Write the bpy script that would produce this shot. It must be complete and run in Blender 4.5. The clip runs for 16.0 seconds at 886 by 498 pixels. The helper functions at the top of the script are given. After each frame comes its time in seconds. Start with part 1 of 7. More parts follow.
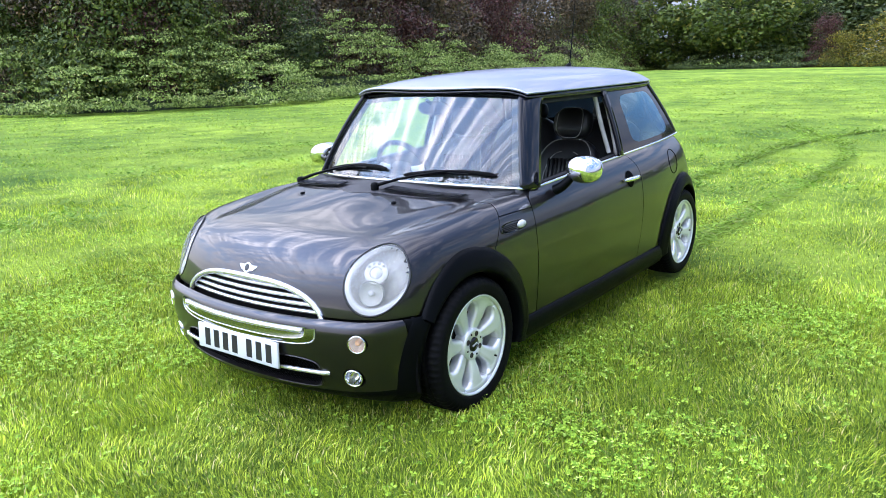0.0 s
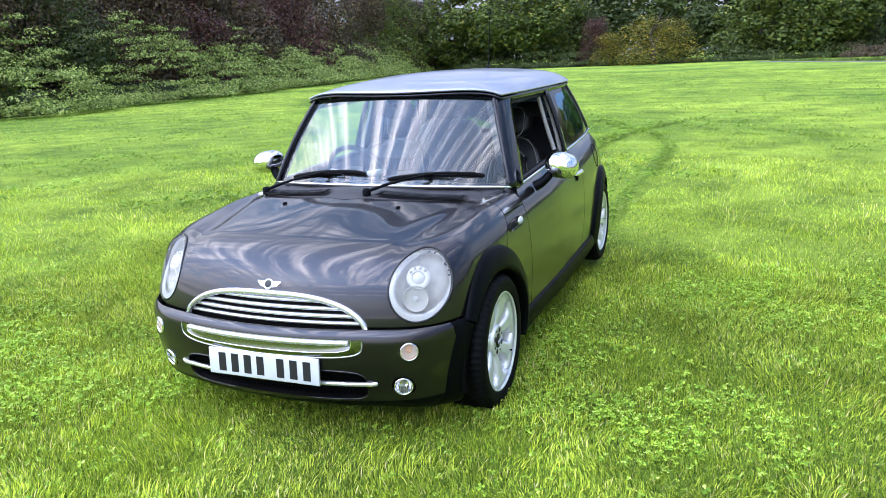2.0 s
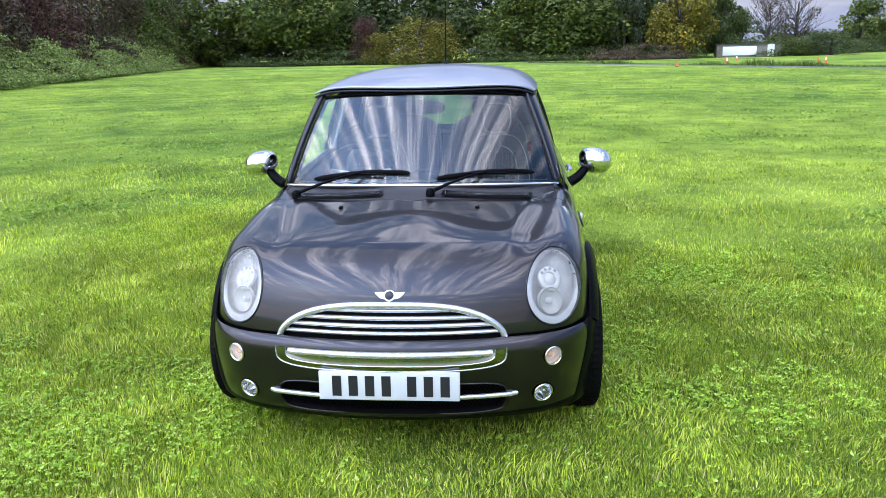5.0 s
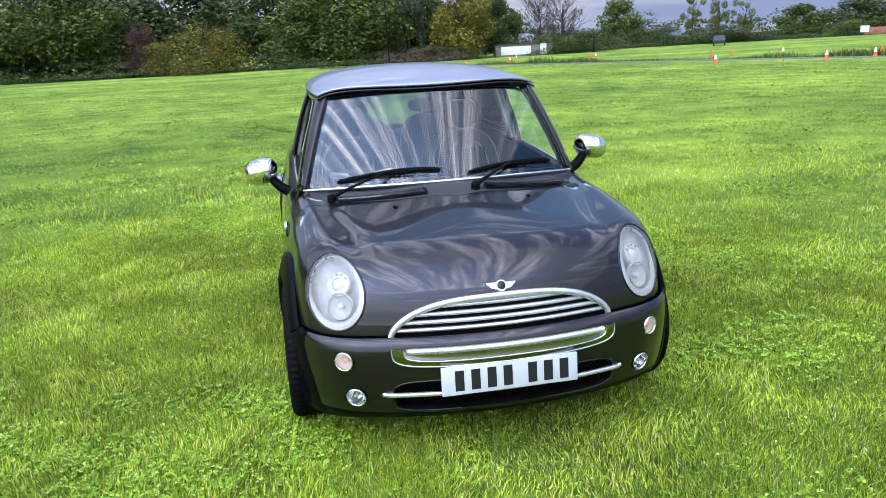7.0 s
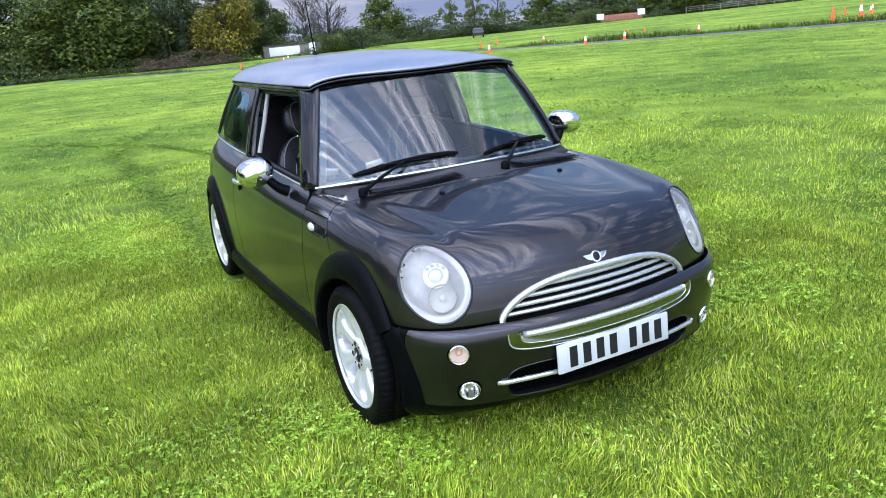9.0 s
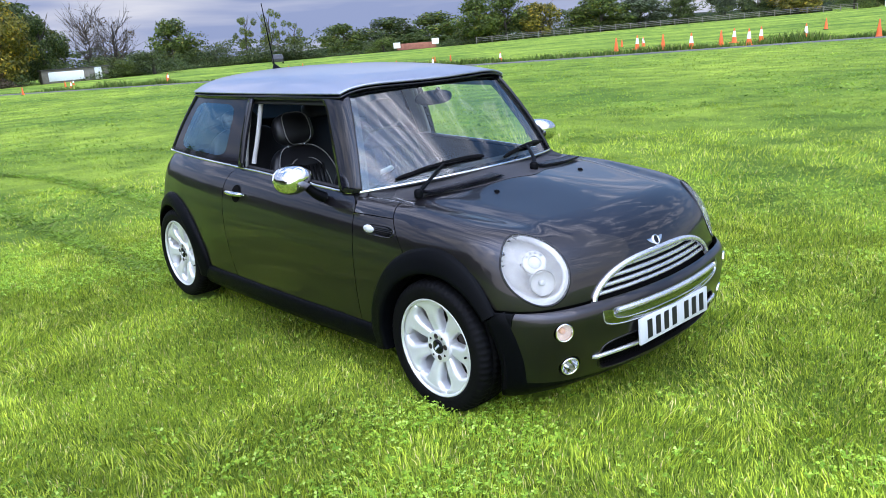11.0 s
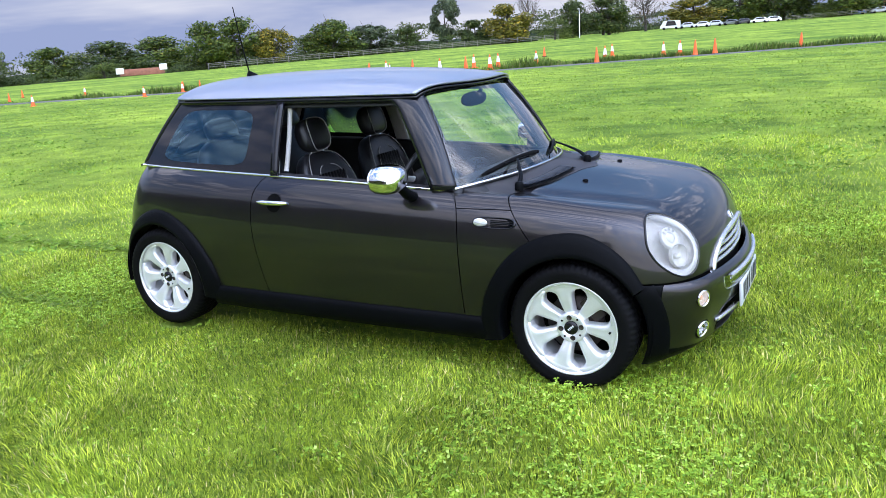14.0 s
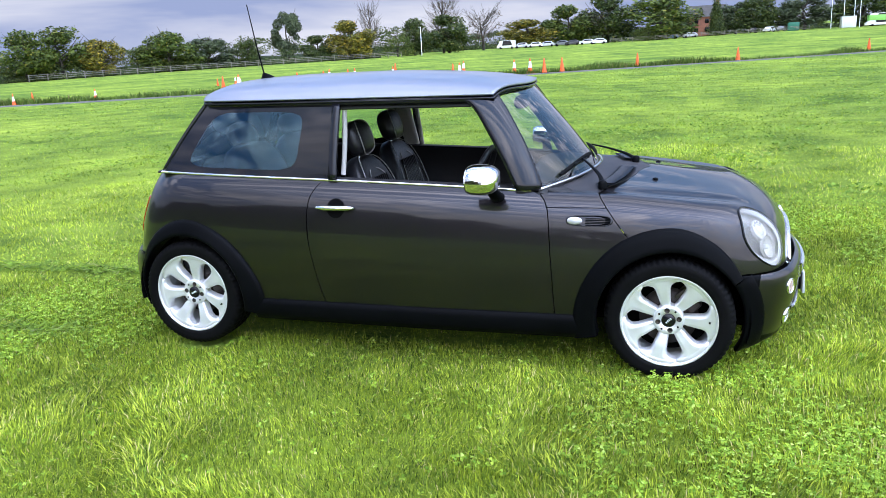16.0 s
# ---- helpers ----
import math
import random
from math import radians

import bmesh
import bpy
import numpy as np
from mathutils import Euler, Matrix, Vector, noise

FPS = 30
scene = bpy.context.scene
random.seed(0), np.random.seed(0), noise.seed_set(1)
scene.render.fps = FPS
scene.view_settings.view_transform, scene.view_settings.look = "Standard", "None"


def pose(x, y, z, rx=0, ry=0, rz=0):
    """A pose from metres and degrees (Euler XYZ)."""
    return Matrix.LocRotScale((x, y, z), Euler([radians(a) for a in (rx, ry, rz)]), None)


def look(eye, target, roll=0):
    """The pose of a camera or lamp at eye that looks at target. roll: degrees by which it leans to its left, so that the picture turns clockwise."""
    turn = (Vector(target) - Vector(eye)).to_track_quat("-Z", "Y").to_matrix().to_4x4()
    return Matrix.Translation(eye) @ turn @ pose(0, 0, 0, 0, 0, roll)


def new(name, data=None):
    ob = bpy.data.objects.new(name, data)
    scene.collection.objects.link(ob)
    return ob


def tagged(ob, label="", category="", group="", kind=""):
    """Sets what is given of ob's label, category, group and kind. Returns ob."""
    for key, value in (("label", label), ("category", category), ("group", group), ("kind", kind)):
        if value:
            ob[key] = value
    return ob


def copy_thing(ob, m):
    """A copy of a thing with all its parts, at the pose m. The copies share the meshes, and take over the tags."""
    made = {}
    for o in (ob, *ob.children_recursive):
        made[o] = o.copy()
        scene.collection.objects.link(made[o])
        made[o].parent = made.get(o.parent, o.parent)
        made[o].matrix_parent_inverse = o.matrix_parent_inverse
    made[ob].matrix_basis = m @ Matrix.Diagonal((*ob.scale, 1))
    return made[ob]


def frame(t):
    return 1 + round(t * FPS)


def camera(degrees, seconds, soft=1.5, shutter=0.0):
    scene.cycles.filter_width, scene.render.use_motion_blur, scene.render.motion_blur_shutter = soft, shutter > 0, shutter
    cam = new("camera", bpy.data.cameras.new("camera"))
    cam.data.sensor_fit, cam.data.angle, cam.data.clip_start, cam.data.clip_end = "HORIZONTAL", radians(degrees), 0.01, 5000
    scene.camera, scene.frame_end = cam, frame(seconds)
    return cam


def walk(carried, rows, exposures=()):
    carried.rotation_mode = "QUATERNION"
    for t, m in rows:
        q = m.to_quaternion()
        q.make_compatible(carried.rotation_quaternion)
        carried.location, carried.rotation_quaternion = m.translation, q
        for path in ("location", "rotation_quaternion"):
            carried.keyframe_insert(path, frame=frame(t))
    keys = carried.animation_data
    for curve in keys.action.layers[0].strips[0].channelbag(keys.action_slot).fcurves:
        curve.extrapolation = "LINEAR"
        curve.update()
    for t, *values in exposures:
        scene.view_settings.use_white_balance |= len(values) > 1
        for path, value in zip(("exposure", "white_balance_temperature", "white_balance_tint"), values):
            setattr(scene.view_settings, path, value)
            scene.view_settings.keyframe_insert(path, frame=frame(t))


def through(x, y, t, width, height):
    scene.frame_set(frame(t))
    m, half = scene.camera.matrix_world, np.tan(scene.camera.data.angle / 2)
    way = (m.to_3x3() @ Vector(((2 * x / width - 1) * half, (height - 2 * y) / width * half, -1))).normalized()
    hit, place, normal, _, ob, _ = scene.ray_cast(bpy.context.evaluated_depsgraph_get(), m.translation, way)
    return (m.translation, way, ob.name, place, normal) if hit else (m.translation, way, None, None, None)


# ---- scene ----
cam = camera(59.4, 16.0, 0.7)
PATH = [
    (0, (2.59, 2.598, 1.449), (1.039, 1.421, 0.99), -1.6),
    (0.5, (2.731, 2.461, 1.464), (1.107, 1.389, 1.003), -1.8),
    (1, (2.84, 2.216, 1.457), (1.149, 1.254, 0.995), -2.2),
    (1.5, (2.934, 2.007, 1.472), (1.181, 1.163, 1.006), -2.4),
    (2, (3.069, 1.79, 1.482), (1.268, 1.058, 1.012), -2.3),
    (2.5, (3.114, 1.575, 1.475), (1.276, 0.945, 1.001), -2.4),
    (3, (3.12, 1.319, 1.482), (1.254, 0.783, 1.001), -2.2),
    (3.5, (3.228, 1.083, 1.488), (1.342, 0.631, 1.0), -1.9),
    (4, (3.279, 0.894, 1.504), (1.375, 0.532, 1.011), -1.7),
    (4.5, (3.255, 0.659, 1.495), (1.334, 0.392, 1.006), -1.1),
    (4.7, (3.243, 0.569, 1.499), (1.318, 0.341, 1.009), -1.1),
    (6.8, (3.224, -0.569, 1.501), (1.307, -0.277, 1.009), -2.7),
    (7, (3.214, -0.697, 1.493), (1.308, -0.351, 0.997), -3.0),
    (7.5, (3.145, -0.984, 1.538), (1.274, -0.497, 1.024), -3.7),
    (8, (2.996, -1.236, 1.502), (1.168, -0.619, 0.973), -4.6),
    (8.5, (2.845, -1.445, 1.504), (1.066, -0.705, 0.967), -5.2),
    (9, (2.761, -1.738, 1.492), (1.037, -0.877, 0.954), -5.5),
    (9.2, (2.736, -1.847, 1.509), (1.037, -0.937, 0.974), -5.4),
    (11.3, (2.183, -2.883, 1.509), (0.782, -1.554, 0.99), -4.5),
    (11.5, (2.097, -2.959, 1.521), (0.725, -1.6, 0.999), -4.5),
    (12, (1.919, -3.127, 1.522), (0.624, -1.694, 1.001), -4.5),
    (12.5, (1.732, -3.362, 1.537), (0.519, -1.859, 1.017), -4.4),
    (13, (1.532, -3.514, 1.526), (0.404, -1.944, 1.012), -4.3),
    (13.5, (1.279, -3.649, 1.525), (0.247, -2.013, 1.017), -4.2),
    (14, (1.079, -3.844, 1.507), (0.144, -2.149, 1.005), -4.1),
    (14.5, (0.851, -3.972, 1.504), (0.01, -2.227, 1.006), -4.1),
    (15, (0.551, -4.048, 1.493), (-0.201, -2.262, 0.998), -3.9),
    (15.5, (0.289, -4.16, 1.478), (-0.374, -2.338, 0.986), -3.6),
    (16, (0.021, -4.242, 1.5), (-0.549, -2.388, 1.013), -3.1),
]
walk(cam, [(t, look(eye, target, roll)) for t, eye, target, roll in PATH], ((0.0, 1.57), (3.0, 1.33), (7.0, 1.13), (9.0, 1.12), (12.0, 1.14), (16.0, 1.27)))

# ---- sky, sun, exposure ----
SUN_ELEV, SUN_AZ = 37.0, -40.0          # degrees above the horizon; direction to the sun, from +x towards +y
world = bpy.data.worlds.new("sky")
scene.world = world
world.use_nodes = True
wn = world.node_tree
wn.nodes.clear()


def wnode(kind, **values):
    n = wn.nodes.new(kind)
    for k, v in values.items():
        n.inputs[k].default_value = v
    return n


w_out = wnode("ShaderNodeOutputWorld")
w_bg = wnode("ShaderNodeBackground", Strength=0.10)
w_sky = wnode("ShaderNodeTexSky")
w_sky.sky_type, w_sky.sun_disc = "NISHITA", False
w_sky.sun_elevation, w_sky.sun_rotation = radians(SUN_ELEV), radians(90 - SUN_AZ)
w_sky.air_density, w_sky.dust_density, w_sky.ozone_density = 1.0, 0.3, 1.5
w_deep = wnode("ShaderNodeVectorMath")
w_deep.operation = "MULTIPLY"
w_deep.inputs[1].default_value = (0.78, 0.93, 1.10)
w_co = wnode("ShaderNodeTexCoord")
w_sep = wnode("ShaderNodeSeparateXYZ")
w_div = wnode("ShaderNodeVectorMath")
w_div.operation = "DIVIDE"
w_lift = wnode("ShaderNodeMath")
w_lift.operation = "ADD"
w_lift.inputs[1].default_value = 0.16
w_abs = wnode("ShaderNodeMath")
w_abs.operation = "ABSOLUTE"
w_comb = wnode("ShaderNodeCombineXYZ")
w_streak = wnode("ShaderNodeVectorMath")
w_streak.operation = "MULTIPLY"
w_streak.inputs[1].default_value = (0.34, 6.0, 1.0)
w_n1 = wnode("ShaderNodeTexNoise", Scale=2.2, Detail=9.0, Roughness=0.60, Distortion=0.30)
# finer rippled cloud lower down, drawn out the other way
w_ripple = wnode("ShaderNodeVectorMath")
w_ripple.operation = "MULTIPLY"
w_ripple.inputs[1].default_value = (3.4, 1.5, 1.0)
w_n4 = wnode("ShaderNodeTexNoise", Scale=1.5, Detail=9.0, Roughness=0.62, Distortion=0.9)
w_pick = wnode("ShaderNodeMapRange")
w_pick.inputs["From Min"].default_value, w_pick.inputs["From Max"].default_value = 0.58, 0.80
# the bank of cloud lies thicker to the south of the field
w_bank = wnode("ShaderNodeMath")
w_bank.operation = "MULTIPLY_ADD"
w_bank.inputs[1].default_value = -0.05
w_cloud = wn.nodes.new("ShaderNodeMix")
w_cloud.data_type = "FLOAT"
w_n2 = wnode("ShaderNodeTexNoise", Scale=3.6, Detail=8.0, Roughness=0.62, Distortion=0.2)
w_ramp = wnode("ShaderNodeValToRGB")
w_ramp.color_ramp.elements[0].position, w_ramp.color_ramp.elements[1].position = 0.47, 0.60
w_shade = wnode("ShaderNodeValToRGB")
w_shade.color_ramp.elements[0].position, w_shade.color_ramp.elements[1].position = 0.32, 0.66
w_shade.color_ramp.elements[0].color = (1.6, 2.2, 3.6, 1)
w_shade.color_ramp.elements[1].color = (10.8, 10.7, 12.6, 1)
w_mix = wn.nodes.new("ShaderNodeMix")
w_mix.data_type = "RGBA"
# soft low cloud along the horizon
w_n3 = wnode("ShaderNodeTexNoise", Scale=2.6, Detail=5.0, Roughness=0.5, Distortion=0.3)
w_flat = wnode("ShaderNodeVectorMath")
w_flat.operation = "MULTIPLY"
w_flat.inputs[1].default_value = (1.0, 1.0, 7.0)
w_low = wnode("ShaderNodeValToRGB")
w_low.color_ramp.elements[0].position, w_low.color_ramp.elements[1].position = 0.40, 0.62
w_low.color_ramp.elements[0].color = (3.3, 4.0, 6.5, 1)
w_low.color_ramp.elements[1].color = (7.3, 7.5, 8.7, 1)
w_high = wnode("ShaderNodeMapRange")
w_high.inputs["From Min"].default_value, w_high.inputs["From Max"].default_value = 0.10, 0.30
w_join = wn.nodes.new("ShaderNodeMix")
w_join.data_type = "RGBA"
# hazy bright horizon under a deeper sky
w_rise = wnode("ShaderNodeValToRGB")
w_rise.color_ramp.interpolation = "EASE"
for at, gain in ((0.45, 0.85), (0.74, 1.75)):
    k = w_rise.color_ramp.elements.new(at)
    k.color = (gain, gain, gain, 1)
w_rise.color_ramp.elements[0].color, w_rise.color_ramp.elements[-1].color = (0.44, 0.44, 0.44, 1), (2.0, 2.0, 2.0, 1)
w_rise.color_ramp.elements[0].position = 0.06
# broad glow of the veiled sun
w_dot = wnode("ShaderNodeVectorMath")
w_dot.operation = "DOT_PRODUCT"
w_dot.inputs[1].default_value = (math.cos(radians(SUN_AZ)) * math.cos(radians(SUN_ELEV)), math.sin(radians(SUN_AZ)) * math.cos(radians(SUN_ELEV)), math.sin(radians(SUN_ELEV)))
w_glow = wnode("ShaderNodeMapRange")
w_glow.interpolation_type = "SMOOTHERSTEP"
w_glow.inputs["From Min"].default_value, w_glow.inputs["From Max"].default_value = 0.25, 1.0
w_glow.inputs["To Min"].default_value, w_glow.inputs["To Max"].default_value = 1.0, 2.5
w_lit = wnode("ShaderNodeMath")
w_lit.operation = "MULTIPLY"
w_gain = wnode("ShaderNodeVectorMath")
w_gain.operation = "SCALE"
for a, b in (
    (w_co.outputs["Generated"], w_sep.inputs[0]),
    (w_sep.outputs["Z"], w_abs.inputs[0]),
    (w_abs.outputs[0], w_lift.inputs[0]),
    (w_lift.outputs[0], w_comb.inputs[0]),
    (w_lift.outputs[0], w_comb.inputs[1]),
    (w_lift.outputs[0], w_comb.inputs[2]),
    (w_co.outputs["Generated"], w_div.inputs[0]),
    (w_comb.outputs[0], w_div.inputs[1]),
    (w_div.outputs[0], w_streak.inputs[0]),
    (w_streak.outputs[0], w_n1.inputs["Vector"]),
    (w_streak.outputs[0], w_n2.inputs["Vector"]),
    (w_div.outputs[0], w_ripple.inputs[0]),
    (w_ripple.outputs[0], w_n4.inputs["Vector"]),
    (w_sep.outputs["Z"], w_pick.inputs["Value"]),
    (w_pick.outputs[0], w_cloud.inputs["Factor"]),
    (w_sep.outputs["Y"], w_bank.inputs[0]),
    (w_n4.outputs[0], w_bank.inputs[2]),
    (w_bank.outputs[0], w_cloud.inputs["A"]),
    (w_n1.outputs[0], w_cloud.inputs["B"]),
    (w_cloud.outputs["Result"], w_ramp.inputs[0]),
    (w_n2.outputs[0], w_shade.inputs[0]),
    (w_ramp.outputs[0], w_mix.inputs["Factor"]),
    (w_sky.outputs[0], w_deep.inputs[0]),
    (w_deep.outputs[0], w_mix.inputs["A"]),
    (w_shade.outputs[0], w_mix.inputs["B"]),
    (w_co.outputs["Generated"], w_flat.inputs[0]),
    (w_flat.outputs[0], w_n3.inputs["Vector"]),
    (w_n3.outputs[0], w_low.inputs[0]),
    (w_sep.outputs["Z"], w_high.inputs["Value"]),
    (w_high.outputs[0], w_join.inputs["Factor"]),
    (w_low.outputs[0], w_join.inputs["A"]),
    (w_mix.outputs["Result"], w_join.inputs["B"]),
    (w_join.outputs["Result"], w_gain.inputs[0]),
    (w_sep.outputs["Z"], w_rise.inputs[0]),
    (w_co.outputs["Generated"], w_dot.inputs[0]),
    (w_dot.outputs["Value"], w_glow.inputs["Value"]),
    (w_rise.outputs[0], w_lit.inputs[0]),
    (w_glow.outputs[0], w_lit.inputs[1]),
    (w_lit.outputs[0], w_gain.inputs["Scale"]),
    (w_gain.outputs[0], w_bg.inputs[0]),
    (w_bg.outputs[0], w_out.inputs[0]),
):
    wn.links.new(a, b)

sun = new("sun", bpy.data.lights.new("sun", "SUN"))
sun.data.energy, sun.data.angle, sun.data.color = 0.80, radians(150), (1.0, 0.93, 0.78)
sun.matrix_world = look((0, 0, 0), (-math.cos(radians(SUN_AZ)) * math.cos(radians(SUN_ELEV)), -math.sin(radians(SUN_AZ)) * math.cos(radians(SUN_ELEV)), -math.sin(radians(SUN_ELEV))))

# ---- materials ----
def material(name):
    m = bpy.data.materials.new(name)
    m.use_nodes = True
    return m, m.node_tree, m.node_tree.nodes["Principled BSDF"]


def surface(name, color, rough=0.5, metal=0.0, coat=0.0, vary=0.15, scale=8.0, fine=120.0, bump=0.0, bump_scale=None, spec=0.5, trans=0.0, ior=1.45, rough_vary=0.08, coat_rough=0.03, alpha=None, random_tint=0.0, sheen=0.0, subsurface=0.0):
    """A principled surface whose colour and gloss vary at two scales, with fine relief."""
    m, t, b = material(name)
    n, l = t.nodes, t.links
    co = n.new("ShaderNodeTexCoord")
    big, small = n.new("ShaderNodeTexNoise"), n.new("ShaderNodeTexNoise")
    big.inputs["Scale"].default_value, big.inputs["Detail"].default_value = scale, 5
    small.inputs["Scale"].default_value, small.inputs["Detail"].default_value = fine, 3
    l.new(co.outputs["Object"], big.inputs["Vector"])
    l.new(co.outputs["Object"], small.inputs["Vector"])
    add = n.new("ShaderNodeMath")
    add.operation = "MULTIPLY_ADD"
    add.inputs[1].default_value = 0.45
    l.new(small.outputs[0], add.inputs[0])
    l.new(big.outputs[0], add.inputs[2])
    mp = n.new("ShaderNodeMapRange")
    mp.inputs["From Min"].default_value, mp.inputs["From Max"].default_value = 0.45, 1.0
    mp.inputs["To Min"].default_value, mp.inputs["To Max"].default_value = 1 - vary, 1 + vary
    l.new(add.outputs[0], mp.inputs["Value"])
    mul = n.new("ShaderNodeVectorMath")
    mul.operation = "SCALE"
    mul.inputs[0].default_value = color
    last = mp.outputs[0]
    if random_tint:
        oi = n.new("ShaderNodeObjectInfo")
        r = n.new("ShaderNodeMapRange")
        r.inputs["To Min"].default_value, r.inputs["To Max"].default_value = 1 - random_tint, 1 + random_tint
        l.new(oi.outputs["Random"], r.inputs["Value"])
        mm = n.new("ShaderNodeMath")
        mm.operation = "MULTIPLY"
        l.new(last, mm.inputs[0])
        l.new(r.outputs[0], mm.inputs[1])
        last = mm.outputs[0]
    l.new(last, mul.inputs["Scale"])
    l.new(mul.outputs[0], b.inputs["Base Color"])
    rr = n.new("ShaderNodeMapRange")
    rr.inputs["From Min"].default_value, rr.inputs["From Max"].default_value = 0.45, 1.0
    rr.inputs["To Min"].default_value, rr.inputs["To Max"].default_value = max(0, rough - rough_vary * rough), min(1, rough + rough_vary * rough)
    l.new(add.outputs[0], rr.inputs["Value"])
    l.new(rr.outputs[0], b.inputs["Roughness"])
    b.inputs["Metallic"].default_value = metal
    b.inputs["Coat Weight"].default_value = coat
    b.inputs["Coat IOR"].default_value = 1.5
    b.inputs["Coat Roughness"].default_value = coat_rough
    b.inputs["Specular IOR Level"].default_value = spec
    b.inputs["Transmission Weight"].default_value = trans
    b.inputs["IOR"].default_value = ior
    b.inputs["Sheen Weight"].default_value = sheen
    if bump:
        bp = n.new("ShaderNodeBump")
        bp.inputs["Strength"].default_value, bp.inputs["Distance"].default_value = 1.0, bump
        if bump_scale:
            bn = n.new("ShaderNodeTexNoise")
            bn.inputs["Scale"].default_value, bn.inputs["Detail"].default_value = bump_scale, 4
            l.new(co.outputs["Object"], bn.inputs["Vector"])
            l.new(bn.outputs[0], bp.inputs["Height"])
        else:
            l.new(add.outputs[0], bp.inputs["Height"])
        l.new(bp.outputs[0], b.inputs["Normal"])
    return m


def glass(name, tint, rough=0.0, clear=0.75, milky=0.0, sheen=(1, 1, 1)):
    """Thin glazing: part mirror by Fresnel, the rest clear with a tint."""
    m, t, b = material(name)
    n, l = t.nodes, t.links
    n.remove(b)
    out = n["Material Output"]
    gl, tr, mix, fr = n.new("ShaderNodeBsdfGlossy"), n.new("ShaderNodeBsdfTransparent"), n.new("ShaderNodeMixShader"), n.new("ShaderNodeFresnel")
    fr.inputs["IOR"].default_value = 1.55
    gl.inputs["Roughness"].default_value = rough
    gl.inputs["Color"].default_value = (*sheen, 1)
    tr.inputs["Color"].default_value = (*tint, 1)
    k = n.new("ShaderNodeMath")
    k.operation = "MULTIPLY"
    k.use_clamp = True
    k.inputs[1].default_value = clear
    l.new(fr.outputs[0], k.inputs[0])
    l.new(k.outputs[0], mix.inputs[0])
    l.new(tr.outputs[0], mix.inputs[1])
    l.new(gl.outputs[0], mix.inputs[2])
    last = mix
    if milky:
        di, m2 = n.new("ShaderNodeBsdfDiffuse"), n.new("ShaderNodeMixShader")
        di.inputs["Color"].default_value = (0.86, 0.86, 0.85, 1)
        m2.inputs[0].default_value = milky
        l.new(mix.outputs[0], m2.inputs[1])
        l.new(di.outputs[0], m2.inputs[2])
        last = m2
    l.new(last.outputs[0], out.inputs[0])
    return m


PAINT = surface("grey_brown_metallic_paint", (0.0260, 0.0232, 0.0260), 0.36, 0.85, 0.82, 0.06, 3, 900, spec=0.2, coat_rough=0.02)
PAINT.node_tree.nodes["Principled BSDF"].inputs["Coat IOR"].default_value = 1.52
SILVER = surface("silver_roof_paint", (0.300, 0.320, 0.385), 0.38, 0.6, 0.6, 0.04, 3, 900, coat_rough=0.03)
GLOSS_BLACK = surface("gloss_black", (0.006, 0.006, 0.009), 0.10, 0.0, 0.2, 0.1, 5, 200, spec=0.35)
CLADDING = surface("black_plastic_cladding", (0.0022, 0.0025, 0.0032), 0.40, 0.0, 0.0, 0.25, 6, 240, bump=0.0003, bump_scale=900, spec=0.06)
RUBBER = surface("black_rubber", (0.0040, 0.0040, 0.0044), 0.60, 0.0, 0.0, 0.3, 9, 160, bump=0.0005, bump_scale=420, spec=0.08)
SCUTTLE = surface("scuttle_plastic", (0.030, 0.028, 0.030), 0.55, vary=0.2, fine=200)
DARK = surface("dark_void", (0.004, 0.004, 0.004), 0.9, vary=0.2, spec=0.04)
SATIN = surface("satin_chrome", (0.66, 0.66, 0.67), 0.24, 0.75, 0.0, 0.04, 6, 200)
SMOKED = surface("dished_chrome", (0.26, 0.27, 0.25), 0.14, 1.0, 0.0, 0.06, 6, 200)
CHROME = surface("chrome", (0.86, 0.87, 0.88), 0.05, 1.0, 0.0, 0.03, 6, 200)
ALLOY = surface("silver_alloy", (0.80, 0.80, 0.81), 0.36, 0.5, 0.4, 0.05, 10, 400)
STEEL = surface("brake_steel", (0.045, 0.036, 0.032), 0.5, 0.6, 0.0, 0.3, 12, 200)
LEATHER = surface("black_leather", (0.008, 0.008, 0.0095), 0.42, 0.0, 0.0, 0.25, 9, 300, bump=0.0006, bump_scale=260)
STITCH = surface("pale_stitching", (0.20, 0.195, 0.19), 0.7)
TRIM = surface("dark_grey_trim", (0.014, 0.014, 0.016), 0.6, vary=0.2, fine=300, bump=0.0003, bump_scale=700)
PILLAR = surface("pale_grey_pillar_trim", (0.36, 0.35, 0.33), 0.7, vary=0.06, fine=300)
CARPET = surface("black_carpet", (0.012, 0.012, 0.013), 0.95, vary=0.3, fine=400)
WINDSCREEN = glass("windscreen_glass", (0.70, 0.81, 0.77), 0.0, 1.45)
# besides the tint, sheen colours the reflections blue in place of a bluer sky
SIDE_GLASS = glass("tinted_side_glass", (0.70, 0.86, 0.95), 0.0, 2.0, 0.0, (0.50, 0.82, 1.0))
LENS = glass("headlight_lens", (0.97, 0.96, 0.94), 0.06, 0.6, 0.09)
CLEAR_LENS = glass("clear_lamp_lens", (0.95, 0.95, 0.95), 0.03, 0.8)
INDICATOR_LENS = glass("indicator_lens", (0.97, 0.91, 0.86), 0.05, 0.6, 0.10)
REFLECTOR = surface("headlight_reflector", (0.52, 0.512, 0.49), 0.45, 0.15, 0.0, 0.05, 20, 200)
BOWL = surface("lamp_housing_grey", (0.42, 0.412, 0.392), 0.5, 0.15, 0.0, 0.16, 40, 160)
